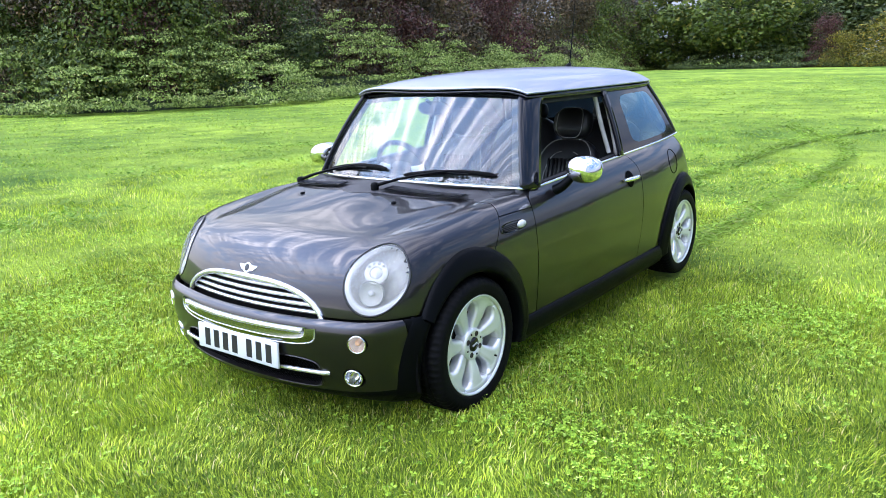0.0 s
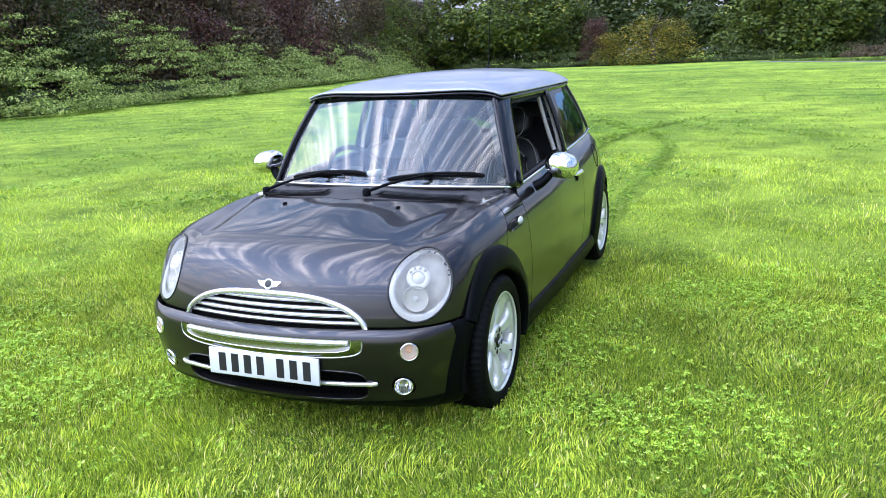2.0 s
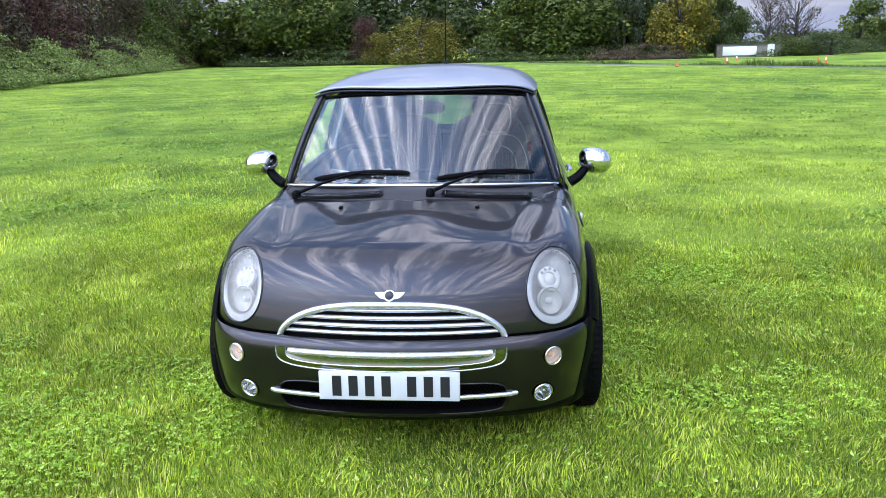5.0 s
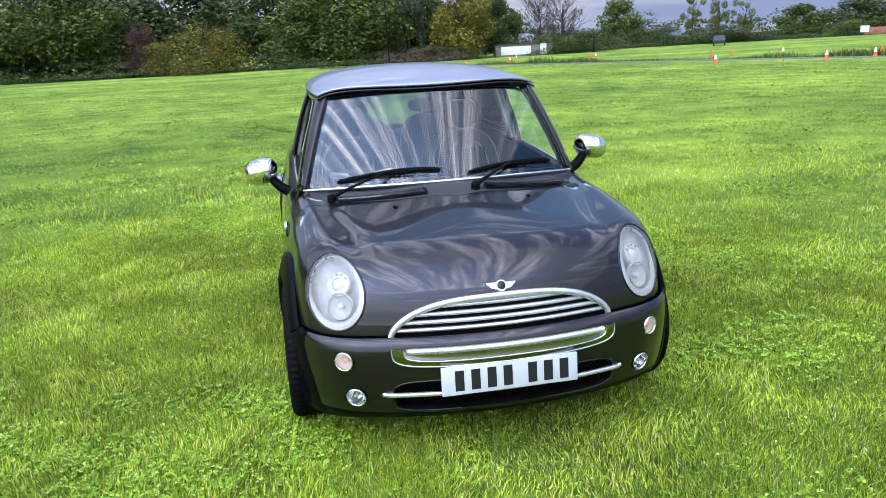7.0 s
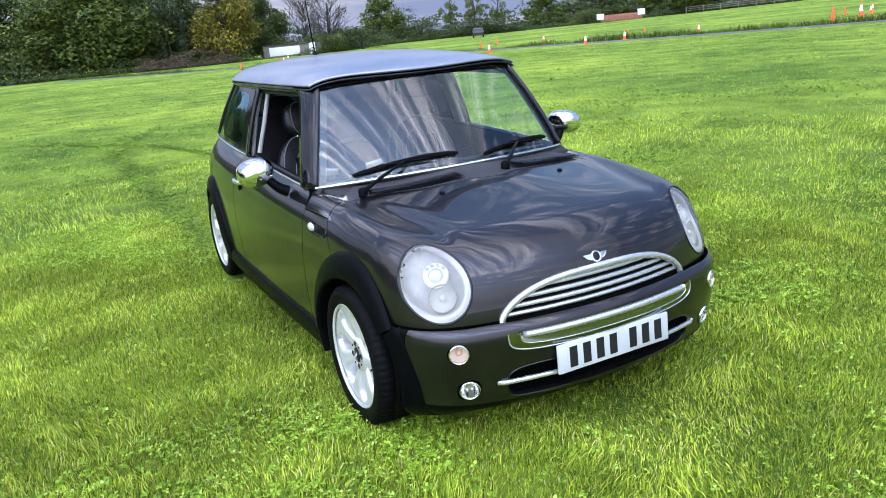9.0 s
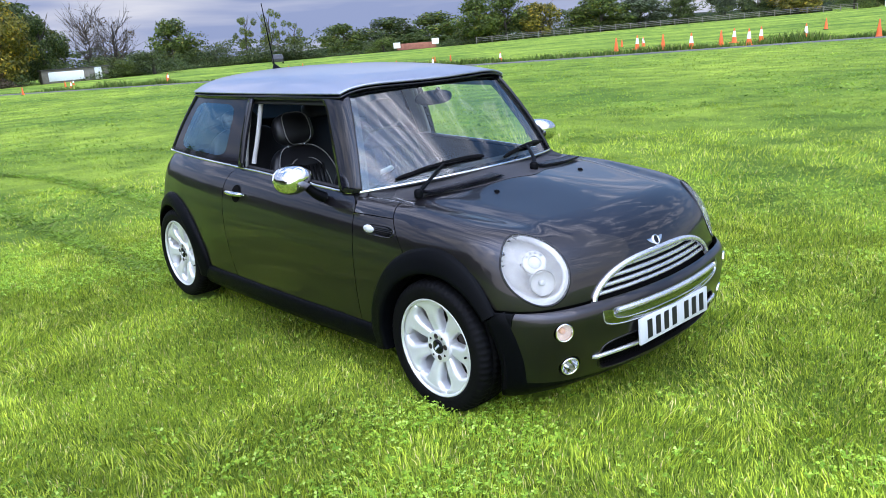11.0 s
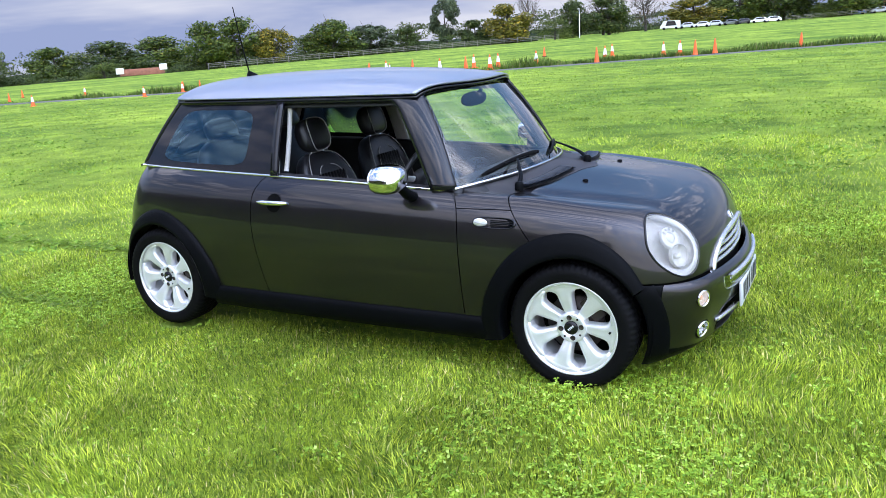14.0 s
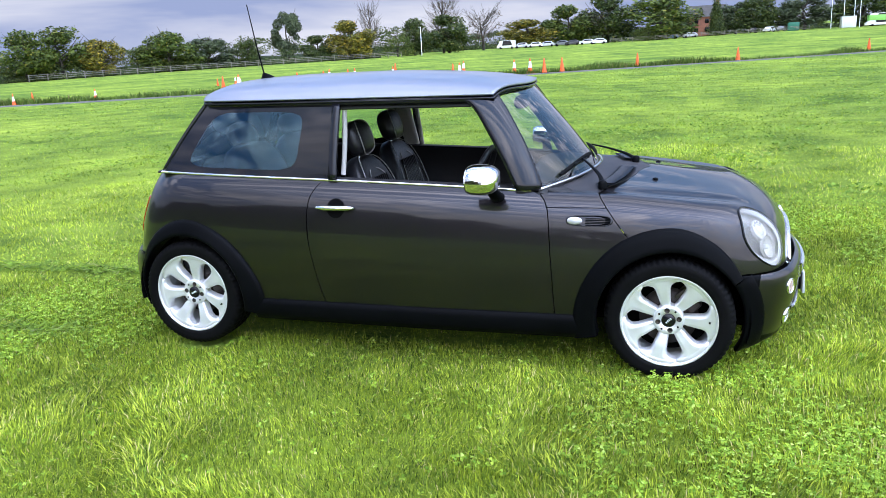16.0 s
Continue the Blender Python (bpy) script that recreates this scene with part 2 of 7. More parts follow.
BLUSH = surface("indicator_reflector", (0.90, 0.83, 0.79), 0.35, 0.1)
BEZEL = surface("lamp_bezel_silver", (0.52, 0.52, 0.54), 0.4, 0.35, 0.2, 0.06, 20, 200)
DOT = surface("lamp_marker_grey", (0.22, 0.22, 0.21), 0.5)
FROST = surface("frosted_lamp_glass", (0.55, 0.55, 0.54), 0.55, 0.0, 0.0, 0.06, 20, 300)
AMBER = surface("amber_bulb", (0.88, 0.52, 0.32), 0.3, 0.0, 0.5, 0.1)
PLATE = surface("number_plate_white", (0.60, 0.61, 0.63), 0.35, 0.0, 0.3, 0.03)
INK = surface("black_ink", (0.012, 0.012, 0.013), 0.5)
RED_LAMP = surface("red_lamp_lens", (0.32, 0.012, 0.010), 0.15, 0.0, 0.8, 0.1)


# ---- mesh helpers ----
def curve(*pts):
    """A smooth, monotone curve through (x, y) points, as a function of arrays."""
    pts = sorted(pts)
    xs, ys = np.array([p[0] for p in pts], float), np.array([p[1] for p in pts], float)
    h = np.diff(xs)
    d = np.diff(ys) / h
    m = np.empty(len(xs))
    m[0], m[-1] = d[0], d[-1]
    for i in range(1, len(xs) - 1):
        if d[i - 1] * d[i] <= 0:
            m[i] = 0
        else:
            a, b = 2 * h[i] + h[i - 1], h[i] + 2 * h[i - 1]
            m[i] = (a + b) / (a / d[i - 1] + b / d[i])

    def f(v):
        v = np.asarray(v, float)
        i = np.clip(np.searchsorted(xs, v) - 1, 0, len(h) - 1)
        s = (v - xs[i]) / h[i]
        inside = ys[i] * (1 + 2 * s) * (1 - s) ** 2 + h[i] * m[i] * s * (1 - s) ** 2 + ys[i + 1] * s * s * (3 - 2 * s) + h[i] * m[i + 1] * s * s * (s - 1)
        return np.where(v < xs[0], ys[0] + m[0] * (v - xs[0]), np.where(v > xs[-1], ys[-1] + m[-1] * (v - xs[-1]), inside))

    return f


def smax(a, b, k):
    h = np.maximum(k - np.abs(a - b), 0) / k
    return np.maximum(a, b) + h * h * k / 4


def step(a, b, v):
    s = np.clip((v - a) / (b - a), 0, 1)
    return s * s * (3 - 2 * s)


def mesh_object(name, verts, faces, mat, parent=None, label="", normals=None, smooth=True):
    me = bpy.data.meshes.new(name)
    me.from_pydata([tuple(map(float, v)) for v in verts], [], [tuple(map(int, f)) for f in faces])
    me.materials.append(mat)
    me.polygons.foreach_set("use_smooth", [smooth] * len(me.polygons))
    if normals is not None:
        me.normals_split_custom_set_from_vertices([tuple(map(float, n)) for n in normals])
    ob = new(name, me)
    if parent:
        ob.parent = parent
    if label:
        ob["label"] = label
    return ob


def part(name, bm, mat, parent=None, label="", smooth=True):
    """Links a bmesh as one mesh object under a thing or a part."""
    me = bpy.data.meshes.new(name)
    bm.to_mesh(me)
    bm.free()
    me.materials.append(mat)
    me.polygons.foreach_set("use_smooth", [smooth] * len(me.polygons))
    ob = new(name, me)
    if parent:
        ob.parent = parent
    if label:
        ob["label"] = label
    return ob


def grid_faces(nu, nv, wrap_u=False, wrap_v=False):
    f = []
    for i in range(nu if wrap_u else nu - 1):
        for j in range(nv if wrap_v else nv - 1):
            a, b = i, (i + 1) % nu
            c, d = j, (j + 1) % nv
            f.append((a * nv + c, b * nv + c, b * nv + d, a * nv + d))
    return f


def tube_data(path, radius, sides=8, closed=False, flat=1.0, up=(0, 0, 1)):
    """Vertices and faces of a tube along a path; flat squeezes it along 'up'."""
    p = np.array(path, float)
    n = len(p)
    tan = np.roll(p, -1, 0) - np.roll(p, 1, 0)
    if not closed:
        tan[0], tan[-1] = p[1] - p[0], p[-1] - p[-2]
    tan /= np.linalg.norm(tan, axis=1)[:, None] + 1e-12
    r = np.broadcast_to(np.asarray(radius, float), (n,))
    upv = np.array(up, float)
    side = np.cross(tan, upv)
    side /= np.linalg.norm(side, axis=1)[:, None] + 1e-9
    top = np.cross(side, tan)
    a = np.linspace(0, 2 * np.pi, sides, endpoint=False)
    v = p[:, None] + r[:, None, None] * (np.cos(a)[None, :, None] * side[:, None] + flat * np.sin(a)[None, :, None] * top[:, None])
    faces = grid_faces(n, sides, closed, True)
    verts = v.reshape(-1, 3)
    if not closed:
        faces += [tuple(range(sides))[::-1], tuple((n - 1) * sides + k for k in range(sides))]
    return verts, faces


def tube(name, path, radius, mat, parent=None, label="", sides=8, closed=False, flat=1.0, up=(0, 0, 1)):
    v, f = tube_data(path, radius, sides, closed, flat, up)
    return mesh_object(name, v, f, mat, parent, label)


def bez(pts, n=12):
    """A Catmull-Rom line through points, n steps a span."""
    p = [np.array(q, float) for q in pts]
    p = [2 * p[0] - p[1]] + p + [2 * p[-1] - p[-2]]
    out = []
    for i in range(1, len(p) - 2):
        for k in range(n):
            t = k / n
            out.append(0.5 * (2 * p[i] + (p[i + 1] - p[i - 1]) * t + (2 * p[i - 1] - 5 * p[i] + 4 * p[i + 1] - p[i + 2]) * t * t + (3 * p[i] - p[i - 1] - 3 * p[i + 1] + p[i + 2]) * t ** 3))
    out.append(p[-2])
    return np.array(out)


def lathe(profile, n=48, axis="y"):
    """Vertices and faces of a profile of (radius, offset) turned round an axis."""
    a = np.linspace(0, 2 * np.pi, n, endpoint=False)
    pr = np.array(profile, float)
    c, s = np.cos(a)[:, None] * pr[None, :, 0], np.sin(a)[:, None] * pr[None, :, 0]
    o = np.broadcast_to(pr[None, :, 1], c.shape)
    v = {"y": np.stack([c, o, s], -1), "x": np.stack([o, c, s], -1), "z": np.stack([c, s, o], -1)}[axis]
    return v.reshape(-1, 3), grid_faces(n, len(pr), True, False)


def box_bm(x0, x1, y0, y1, z0, z1, bevel=0.0, segments=2):
    bm = bmesh.new()
    bmesh.ops.create_cube(bm, size=1, matrix=Matrix.LocRotScale(((x0 + x1) / 2, (y0 + y1) / 2, (z0 + z1) / 2), None, (x1 - x0, y1 - y0, z1 - z0)))
    if bevel:
        bmesh.ops.bevel(bm, geom=bm.edges[:], offset=bevel, segments=segments, affect="EDGES", profile=0.5)
    return bm


def merge(*datas):
    v, f, o = [], [], 0
    for vv, ff in datas:
        v.append(np.asarray(vv, float))
        f += [tuple(int(i) + o for i in q) for q in ff]
        o += len(vv)
    return np.concatenate(v), f



# ---- ground ----
def ground_z(x, y):
    """The meadow is level round the car and climbs gently beyond the lane."""
    far = np.maximum(np.asarray(y, float) - 60, 0)
    return 0.0118 * far * np.minimum(far / 60, 1) ** 0.5 * (1 + 0.25 * step(-20, 30, np.asarray(x, float))) * step(-160, -90, np.asarray(x, float))


def track_mask(x, y):
    """Two wheel tracks behind the car that swing off to one side."""
    x, y = np.asarray(x, float), np.asarray(y, float)
    m = np.zeros_like(x)
    for off, turn, k in ((-0.67, -12.0, 0.07), (0.56, -9.0, 0.062), (-0.67, -9.5, -0.036)):
        line = off - k * np.maximum(turn - x, 0) ** 2
        m = np.maximum(m, np.exp(-(((y - line) / 0.15) ** 2)) * step(-2.9, -3.6, x) * step(-17, -13, x) * (0.65 + 0.35 * np.sin(x * 2.1 + off * 9) * np.sin(x * 0.9)))
    return m


def meadow_material():
    m, t, b = material("meadow_turf")
    n, l = t.nodes, t.links
    co = n.new("ShaderNodeTexCoord")

    def noise_node(scale, detail=4.0, rough=0.55):
        k = n.new("ShaderNodeTexNoise")
        k.inputs["Scale"].default_value, k.inputs["Detail"].default_value, k.inputs["Roughness"].default_value = scale, detail, rough
        l.new(co.outputs["Object"], k.inputs["Vector"])
        return k

    a, c, d = noise_node(0.12, 7, 0.62), noise_node(0.9, 7, 0.70), noise_node(24, 6, 0.85)
    ramp1, ramp2 = n.new("ShaderNodeValToRGB"), n.new("ShaderNodeValToRGB")
    ramp1.color_ramp.elements[0].position, ramp1.color_ramp.elements[1].position = 0.36, 0.66
    ramp1.color_ramp.elements[0].color, ramp1.color_ramp.elements[1].color = (0.092, 0.170, 0.022, 1), (0.290, 0.385, 0.052, 1)
    ramp2.color_ramp.elements[0].position, ramp2.color_ramp.elements[1].position = 0.40, 0.59
    ramp2.color_ramp.elements[0].color, ramp2.color_ramp.elements[1].color = (0.36, 0.46, 0.38, 1), (1.48, 1.40, 1.3, 1)
    mul = n.new("ShaderNodeMix")
    mul.data_type, mul.blend_type = "RGBA", "MULTIPLY"
    mul.inputs["Factor"].default_value = 1.0
    add = n.new("ShaderNodeMath")
    add.operation = "MULTIPLY_ADD"
    add.inputs[1].default_value, add.inputs[2].default_value = 0.5, 0.0
    s2 = n.new("ShaderNodeMath")
    s2.operation = "MULTIPLY_ADD"
    s2.inputs[1].default_value = 0.5
    l.new(c.outputs[0], add.inputs[0])
    l.new(d.outputs[0], s2.inputs[0])
    l.new(add.outputs[0], s2.inputs[2])
    l.new(a.outputs[0], ramp1.inputs[0])
    l.new(s2.outputs[0], ramp2.inputs[0])
    l.new(ramp1.outputs[0], mul.inputs["A"])
    l.new(ramp2.outputs[0], mul.inputs["B"])
    l.new(mul.outputs["Result"], b.inputs["Base Color"])
    b.inputs["Roughness"].default_value = 0.92
    b.inputs["Specular IOR Level"].default_value = 0.15
    bp = n.new("ShaderNodeBump")
    bp.inputs["Strength"].default_value, bp.inputs["Distance"].default_value = 1.0, 0.06
    l.new(s2.outputs[0], bp.inputs["Height"])
    l.new(bp.outputs[0], b.inputs["Normal"])
    return m


def blade_material(name, dark, light, dry, dry_share=0.08, through=0.35, rough=0.5):
    """Leaves and blades: each one its own shade, with some light passing through."""
    m, t, b = material(name)
    n, l = t.nodes, t.links
    geo, ramp = n.new("ShaderNodeNewGeometry"), n.new("ShaderNodeValToRGB")
    e = ramp.color_ramp.elements
    e[0].position, e[0].color = 0.0, (*dark, 1)
    e[1].position, e[1].color = 1.0 - dry_share, (*light, 1)
    k = e.new(min(1.0, 1.0 - dry_share + 0.03))
    k.color = (*dry, 1)
    l.new(geo.outputs["Random Per Island"], ramp.inputs[0])
    co, big = n.new("ShaderNodeTexCoord"), n.new("ShaderNodeTexNoise")
    big.inputs["Scale"].default_value, big.inputs["Detail"].default_value = 0.9, 4
    l.new(co.outputs["Object"], big.inputs["Vector"])
    mp = n.new("ShaderNodeMapRange")
    mp.inputs["From Min"].default_value, mp.inputs["From Max"].default_value = 0.38, 0.62
    mp.inputs["To Min"].default_value, mp.inputs["To Max"].default_value = 0.82, 1.17
    l.new(big.outputs[0], mp.inputs["Value"])
    sc = n.new("ShaderNodeVectorMath")
    sc.operation = "SCALE"
    l.new(ramp.outputs[0], sc.inputs[0])
    l.new(mp.outputs[0], sc.inputs["Scale"])
    l.new(sc.outputs[0], b.inputs["Base Color"])
    b.inputs["Roughness"].default_value = rough
    b.inputs["Specular IOR Level"].default_value = 0.22
    tr, mix = n.new("ShaderNodeBsdfTranslucent"), n.new("ShaderNodeMixShader")
    mix.inputs[0].default_value = through
    l.new(sc.outputs[0], tr.inputs["Color"])
    l.new(b.outputs[0], mix.inputs[1])
    l.new(tr.outputs[0], mix.inputs[2])
    l.new(mix.outputs[0], n["Material Output"].inputs[0])
    return m


def fast_mesh(name, v, faces, mat, smooth=True):
    """A mesh from arrays: v (n, 3) and equal-sided faces (m, k)."""
    me = bpy.data.meshes.new(name)
    k = faces.shape[1]
    me.vertices.add(len(v))
    me.vertices.foreach_set("co", np.ascontiguousarray(v, np.float32).ravel())
    me.loops.add(faces.size)
    me.loops.foreach_set("vertex_index", np.ascontiguousarray(faces, np.int32).ravel())
    me.polygons.add(len(faces))
    me.polygons.foreach_set("loop_start", np.arange(0, faces.size, k, dtype=np.int32))
    me.polygons.foreach_set("use_smooth", np.full(len(faces), smooth))
    me.update(calc_edges=True)
    me.materials.append(mat)
    return me


TURF = meadow_material()
span = np.linspace(-1, 1, 141)
gx = np.sign(span) * (np.abs(span) * 30 + np.abs(span) ** 4 * 1800)
GX, GY = np.meshgrid(gx - 5, gx + 5, indexing="ij")
GZ = ground_z(GX, GY)
ground = new("ground", fast_mesh("ground", np.stack([GX, GY, GZ], -1).reshape(-1, 3), np.array(grid_faces(141, 141)), TURF))
tagged(ground, "level meadow of mown green grass and clover", "ground", kind="structure")

# lane beyond the field
TARMAC = surface("grey_tarmac", (0.135, 0.132, 0.125), 0.9, spec=0.15, vary=0.3, scale=0.6, fine=20, bump=0.01)
lane_line = bez([(-95, 2), (-62, 17), (-42, 26), (-27, 32), (-14, 40), (-4, 46.5), (8, 55), (22, 67), (45, 86), (90, 118)], 10)
tan = np.gradient(lane_line, axis=0)
tan /= np.linalg.norm(tan, axis=1)[:, None]
left_n = np.stack([-tan[:, 1], tan[:, 0]], -1)
rows = []
for d, up in ((-0.85, 0.0), (-0.75, 0.03), (0, 0.04), (0.75, 0.03), (0.85, 0.0)):
    p = lane_line + left_n * d
    rows.append(np.stack([p[:, 0], p[:, 1], ground_z(p[:, 0], p[:, 1]) + up], -1))
v = np.stack(rows, 1)
lane = mesh_object("lane", v.reshape(-1, 3), grid_faces(len(lane_line), 5), TARMAC)
tagged(lane, "narrow grey tarmac lane across the field", "road", kind="structure")

# ---- grass ----
GRASS = blade_material("grass_blades", (0.120, 0.230, 0.018), (0.790, 0.880, 0.095), (0.86, 0.74, 0.34), 0.08, 0.36)
# short blades are a darker copy: shade low in the sward put into colour
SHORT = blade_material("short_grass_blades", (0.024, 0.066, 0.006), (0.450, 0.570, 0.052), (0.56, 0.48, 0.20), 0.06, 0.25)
CLOVER = blade_material("clover_leaves", (0.130, 0.27, 0.020), (0.430, 0.60, 0.062), (0.56, 0.72, 0.16), 0.10, 0.32, 0.6)
rng = np.random.default_rng(7)


def value_noise(x, y, scale, seed):
    """Smooth noise in 0..1 on arrays."""
    r = np.random.default_rng(seed).random((64, 64))
    u, w = x / scale, y / scale
    i, j = np.floor(u).astype(int), np.floor(w).astype(int)
    fu, fw = u - i, w - j
    fu, fw = fu * fu * (3 - 2 * fu), fw * fw * (3 - 2 * fw)
    g = lambda a, b: r[a % 64, b % 64]
    return (g(i, j) * (1 - fu) + g(i + 1, j) * fu) * (1 - fw) + (g(i, j + 1) * (1 - fu) + g(i + 1, j + 1) * fu) * fw


def under_car(x, y, grow=0.0):
    return (x > -2.95 - grow) & (x < 0.55 + grow) & (np.abs(y) < 0.78 + grow)


def scatter(n, r0, r1, seen_only, sparse=0.2):
    """Random places on the meadow, thickest in the strip round the car's nose and flanks, thin beneath it."""
    r = np.sqrt(rng.random(n) * (r1 * r1 - r0 * r0) + r0 * r0) if not seen_only else r0 + (r1 - r0) * rng.random(n) ** 1.3
    a = rng.random(n) * 2 * np.pi if not seen_only else radians(58) + rng.random(n) * radians(205)
    x, y = -0.8 + r * np.cos(a), -0.3 + r * np.sin(a)
    off = np.zeros(n, bool)
    for cx in (0, -WB):
        for sy in (0.70, -0.70):
            off |= (np.abs(x - cx) < 0.15) & (np.abs(y - sy) < 0.10)
    if r0 == 0:
        away = np.hypot(np.maximum(np.abs(x + 1.17) - 1.77, 0), np.maximum(np.abs(y) - 0.80, 0))
        share = np.where(under_car(x, y, -0.25), 0.12, sparse + (1 - sparse) * np.clip((2.6 - away) / 1.0, 0, 1) * np.clip(np.maximum((x + 2.9) / 0.9, 0.5 - y), 0, 1))
        off |= rng.random(n) > share * np.clip((r1 - r) / 1.1, 0, 1)
    return x[~off], y[~off]


WB = 2.467


def blades(n, r0, r1, length, width, seen_only=False, bent=True):
    x, y = scatter(n, r0, r1, seen_only)
    n = len(x)
    tuft = value_noise(x, y, 0.16, 3) * 0.5 + value_noise(x, y, 0.55, 5) * 0.5
    patch = value_noise(x, y, 1.7, 9)
    ln = length * (0.22 + 1.45 * tuft ** 1.8 + 0.25 * patch) * (0.65 + 0.7 * rng.random(n))
    ln *= 1 - 0.60 * track_mask(x, y)
    lie = track_mask(x, y)
    ln *= np.where(under_car(x, y), 0.6, 1.0)
    wind = 2 * np.pi * (value_noise(x, y, 0.45, 11) * 1.6 + value_noise(x, y, 2.5, 13))
    az = wind + rng.normal(0, 0.75, n)
    lean = np.clip(0.38 + 0.55 * value_noise(x, y, 0.7, 17) + rng.normal(0, 0.22, n) + 0.5 * lie, 0.02, 1.45)
    wd = width * (0.7 + 0.6 * rng.random(n)) * (np.hypot(x, y) if seen_only else 1.0)
    face = az + np.pi / 2 + rng.normal(0, 0.5, n)
    z0 = ground_z(x, y) - 0.004
    dx, dy = np.cos(az), np.sin(az)
    sx, sy = np.cos(face) * wd / 2, np.sin(face) * wd / 2
    out = []
    for k, share in ((0.0, 1.0), (0.55, 0.85))[:2 if bent else 1]:
        bend = ln * k * (np.sin(lean) * (0.55 + 0.45 * k))
        px, py, pz = x + dx * bend, y + dy * bend, z0 + ln * k * np.cos(lean * (0.6 + 0.4 * k))
        out += [np.stack([px - sx * share, py - sy * share, pz], -1), np.stack([px + sx * share, py + sy * share, pz], -1)]
    bend = ln * np.sin(lean)
    out.append(np.stack([x + dx * bend, y + dy * bend, z0 + ln * np.cos(lean) * 0.94], -1))
    v = np.stack(out, 1).reshape(-1, 3)
    if not bent:
        return v, np.arange(n * 3).reshape(-1, 3)
    b = (np.arange(n) * 5)[:, None]
    tri = np.concatenate([b + np.array([[0, 1, 3]]), b + np.array([[0, 3, 2]]), b + np.array([[2, 3, 4]])])
    return v, tri


def filler(n, r1, length, width):
    """Short straight blades that close the sward, one triangle each."""
    x, y = scatter(n, 0, r1, False, 0.13)
    n = len(x)
    ln = length * (0.45 + 0.8 * rng.random(n) + 0.5 * value_noise(x, y, 0.22, 27)) * (1 - 0.6 * track_mask(x, y))
    a, lean = rng.random(n) * 2 * np.pi, np.abs(rng.normal(0, 0.75, n))
    f = rng.random(n) * 2 * np.pi
    wd = width * (0.6 + 0.8 * rng.random(n)) / 2
    z0 = ground_z(x, y) - 0.003
    v = np.stack([np.stack([x - np.cos(f) * wd, y - np.sin(f) * wd, z0], -1), np.stack([x + np.cos(f) * wd, y + np.sin(f) * wd, z0], -1), np.stack([x + np.cos(a) * np.sin(lean) * ln, y + np.sin(a) * np.sin(lean) * ln, z0 + np.cos(lean) * ln], -1)], 1)
    return v.reshape(-1, 3), np.arange(n * 3).reshape(-1, 3)


GRASS_FAR = blade_material("far_grass_blades", (0.125, 0.225, 0.022), (0.470, 0.590, 0.075), (0.44, 0.44, 0.15), 0.05, 0.40)
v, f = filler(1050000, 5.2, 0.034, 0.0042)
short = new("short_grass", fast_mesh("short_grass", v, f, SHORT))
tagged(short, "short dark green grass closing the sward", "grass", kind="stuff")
sets = [blades(380000, 0, 4.8, 0.047, 0.0042), blades(125000, 3.7, 8.2, 0.060, 0.0080, False, False)]
gv, gf, o = [], [], 0
for v, f in sets:
    gv.append(v)
    gf.append(f + o)
    o += len(v)
grass = new("grass", fast_mesh("grass", np.concatenate(gv), np.concatenate(gf), GRASS))
tagged(grass, "bright green meadow grass of uneven length", "grass", kind="stuff")
sets = [blades(90000, 5.6, 11.5, 0.058, 0.0110, False, False), blades(125000, 11, 60, 0.050, 0.0016, True, False)]
far_grass = new("far_grass", fast_mesh("far_grass", np.concatenate([sets[0][0], sets[1][0]]), np.concatenate([sets[0][1], sets[1][1] + len(sets[0][0])]), GRASS_FAR))
tagged(far_grass, "bright green grass farther out on the meadow", "grass", kind="stuff")


def clover_mesh(n, r1, size):
    x, y = scatter(int(n * 2.6), 0, r1, False, 0.25)
    w = value_noise(x, y, 0.8, 21) * 0.6 + value_noise(x, y, 0.25, 23) * 0.4
    keep = (rng.random(len(x)) < 0.04 + 0.62 * np.clip((w - 0.42) / 0.26, 0, 1) ** 1.3) & (track_mask(x, y) < 0.3)
    x, y = x[keep], y[keep]
    n = len(x)
    z = 0.016 + 0.030 * rng.random(n)
    a0 = rng.random(n) * 2 * np.pi
    sz = size * (0.6 + 0.8 * rng.random(n))
    tx, ty = rng.normal(0, 0.28, n), rng.normal(0, 0.28, n)
    vs = []
    for k in range(3):
        a = a0 + k * 2 * np.pi / 3
        for da, r in ((0, 0.0), (-0.60, 0.92), (0, 1.16), (0.60, 0.92)):
            px, py = np.cos(a + da) * r * sz, np.sin(a + da) * r * sz
            vs.append(np.stack([x + px, y + py, z + px * tx + py * ty + 0.12 * r * sz * (1.6 if abs(da) > 0.4 else 0)], -1))
    v = np.stack(vs, 1).reshape(-1, 3)
    b = (np.arange(n * 3) * 4)[:, None]
    return v, np.concatenate([b + np.array([[0, 1, 2]]), b + np.array([[0, 2, 3]])])


v, f = clover_mesh(135000, 5.4, 0.0105)
clover = new("clover", fast_mesh("clover", v, f, CLOVER))
tagged(clover, "patches of three-leaved clover in the grass", "clover", kind="stuff")


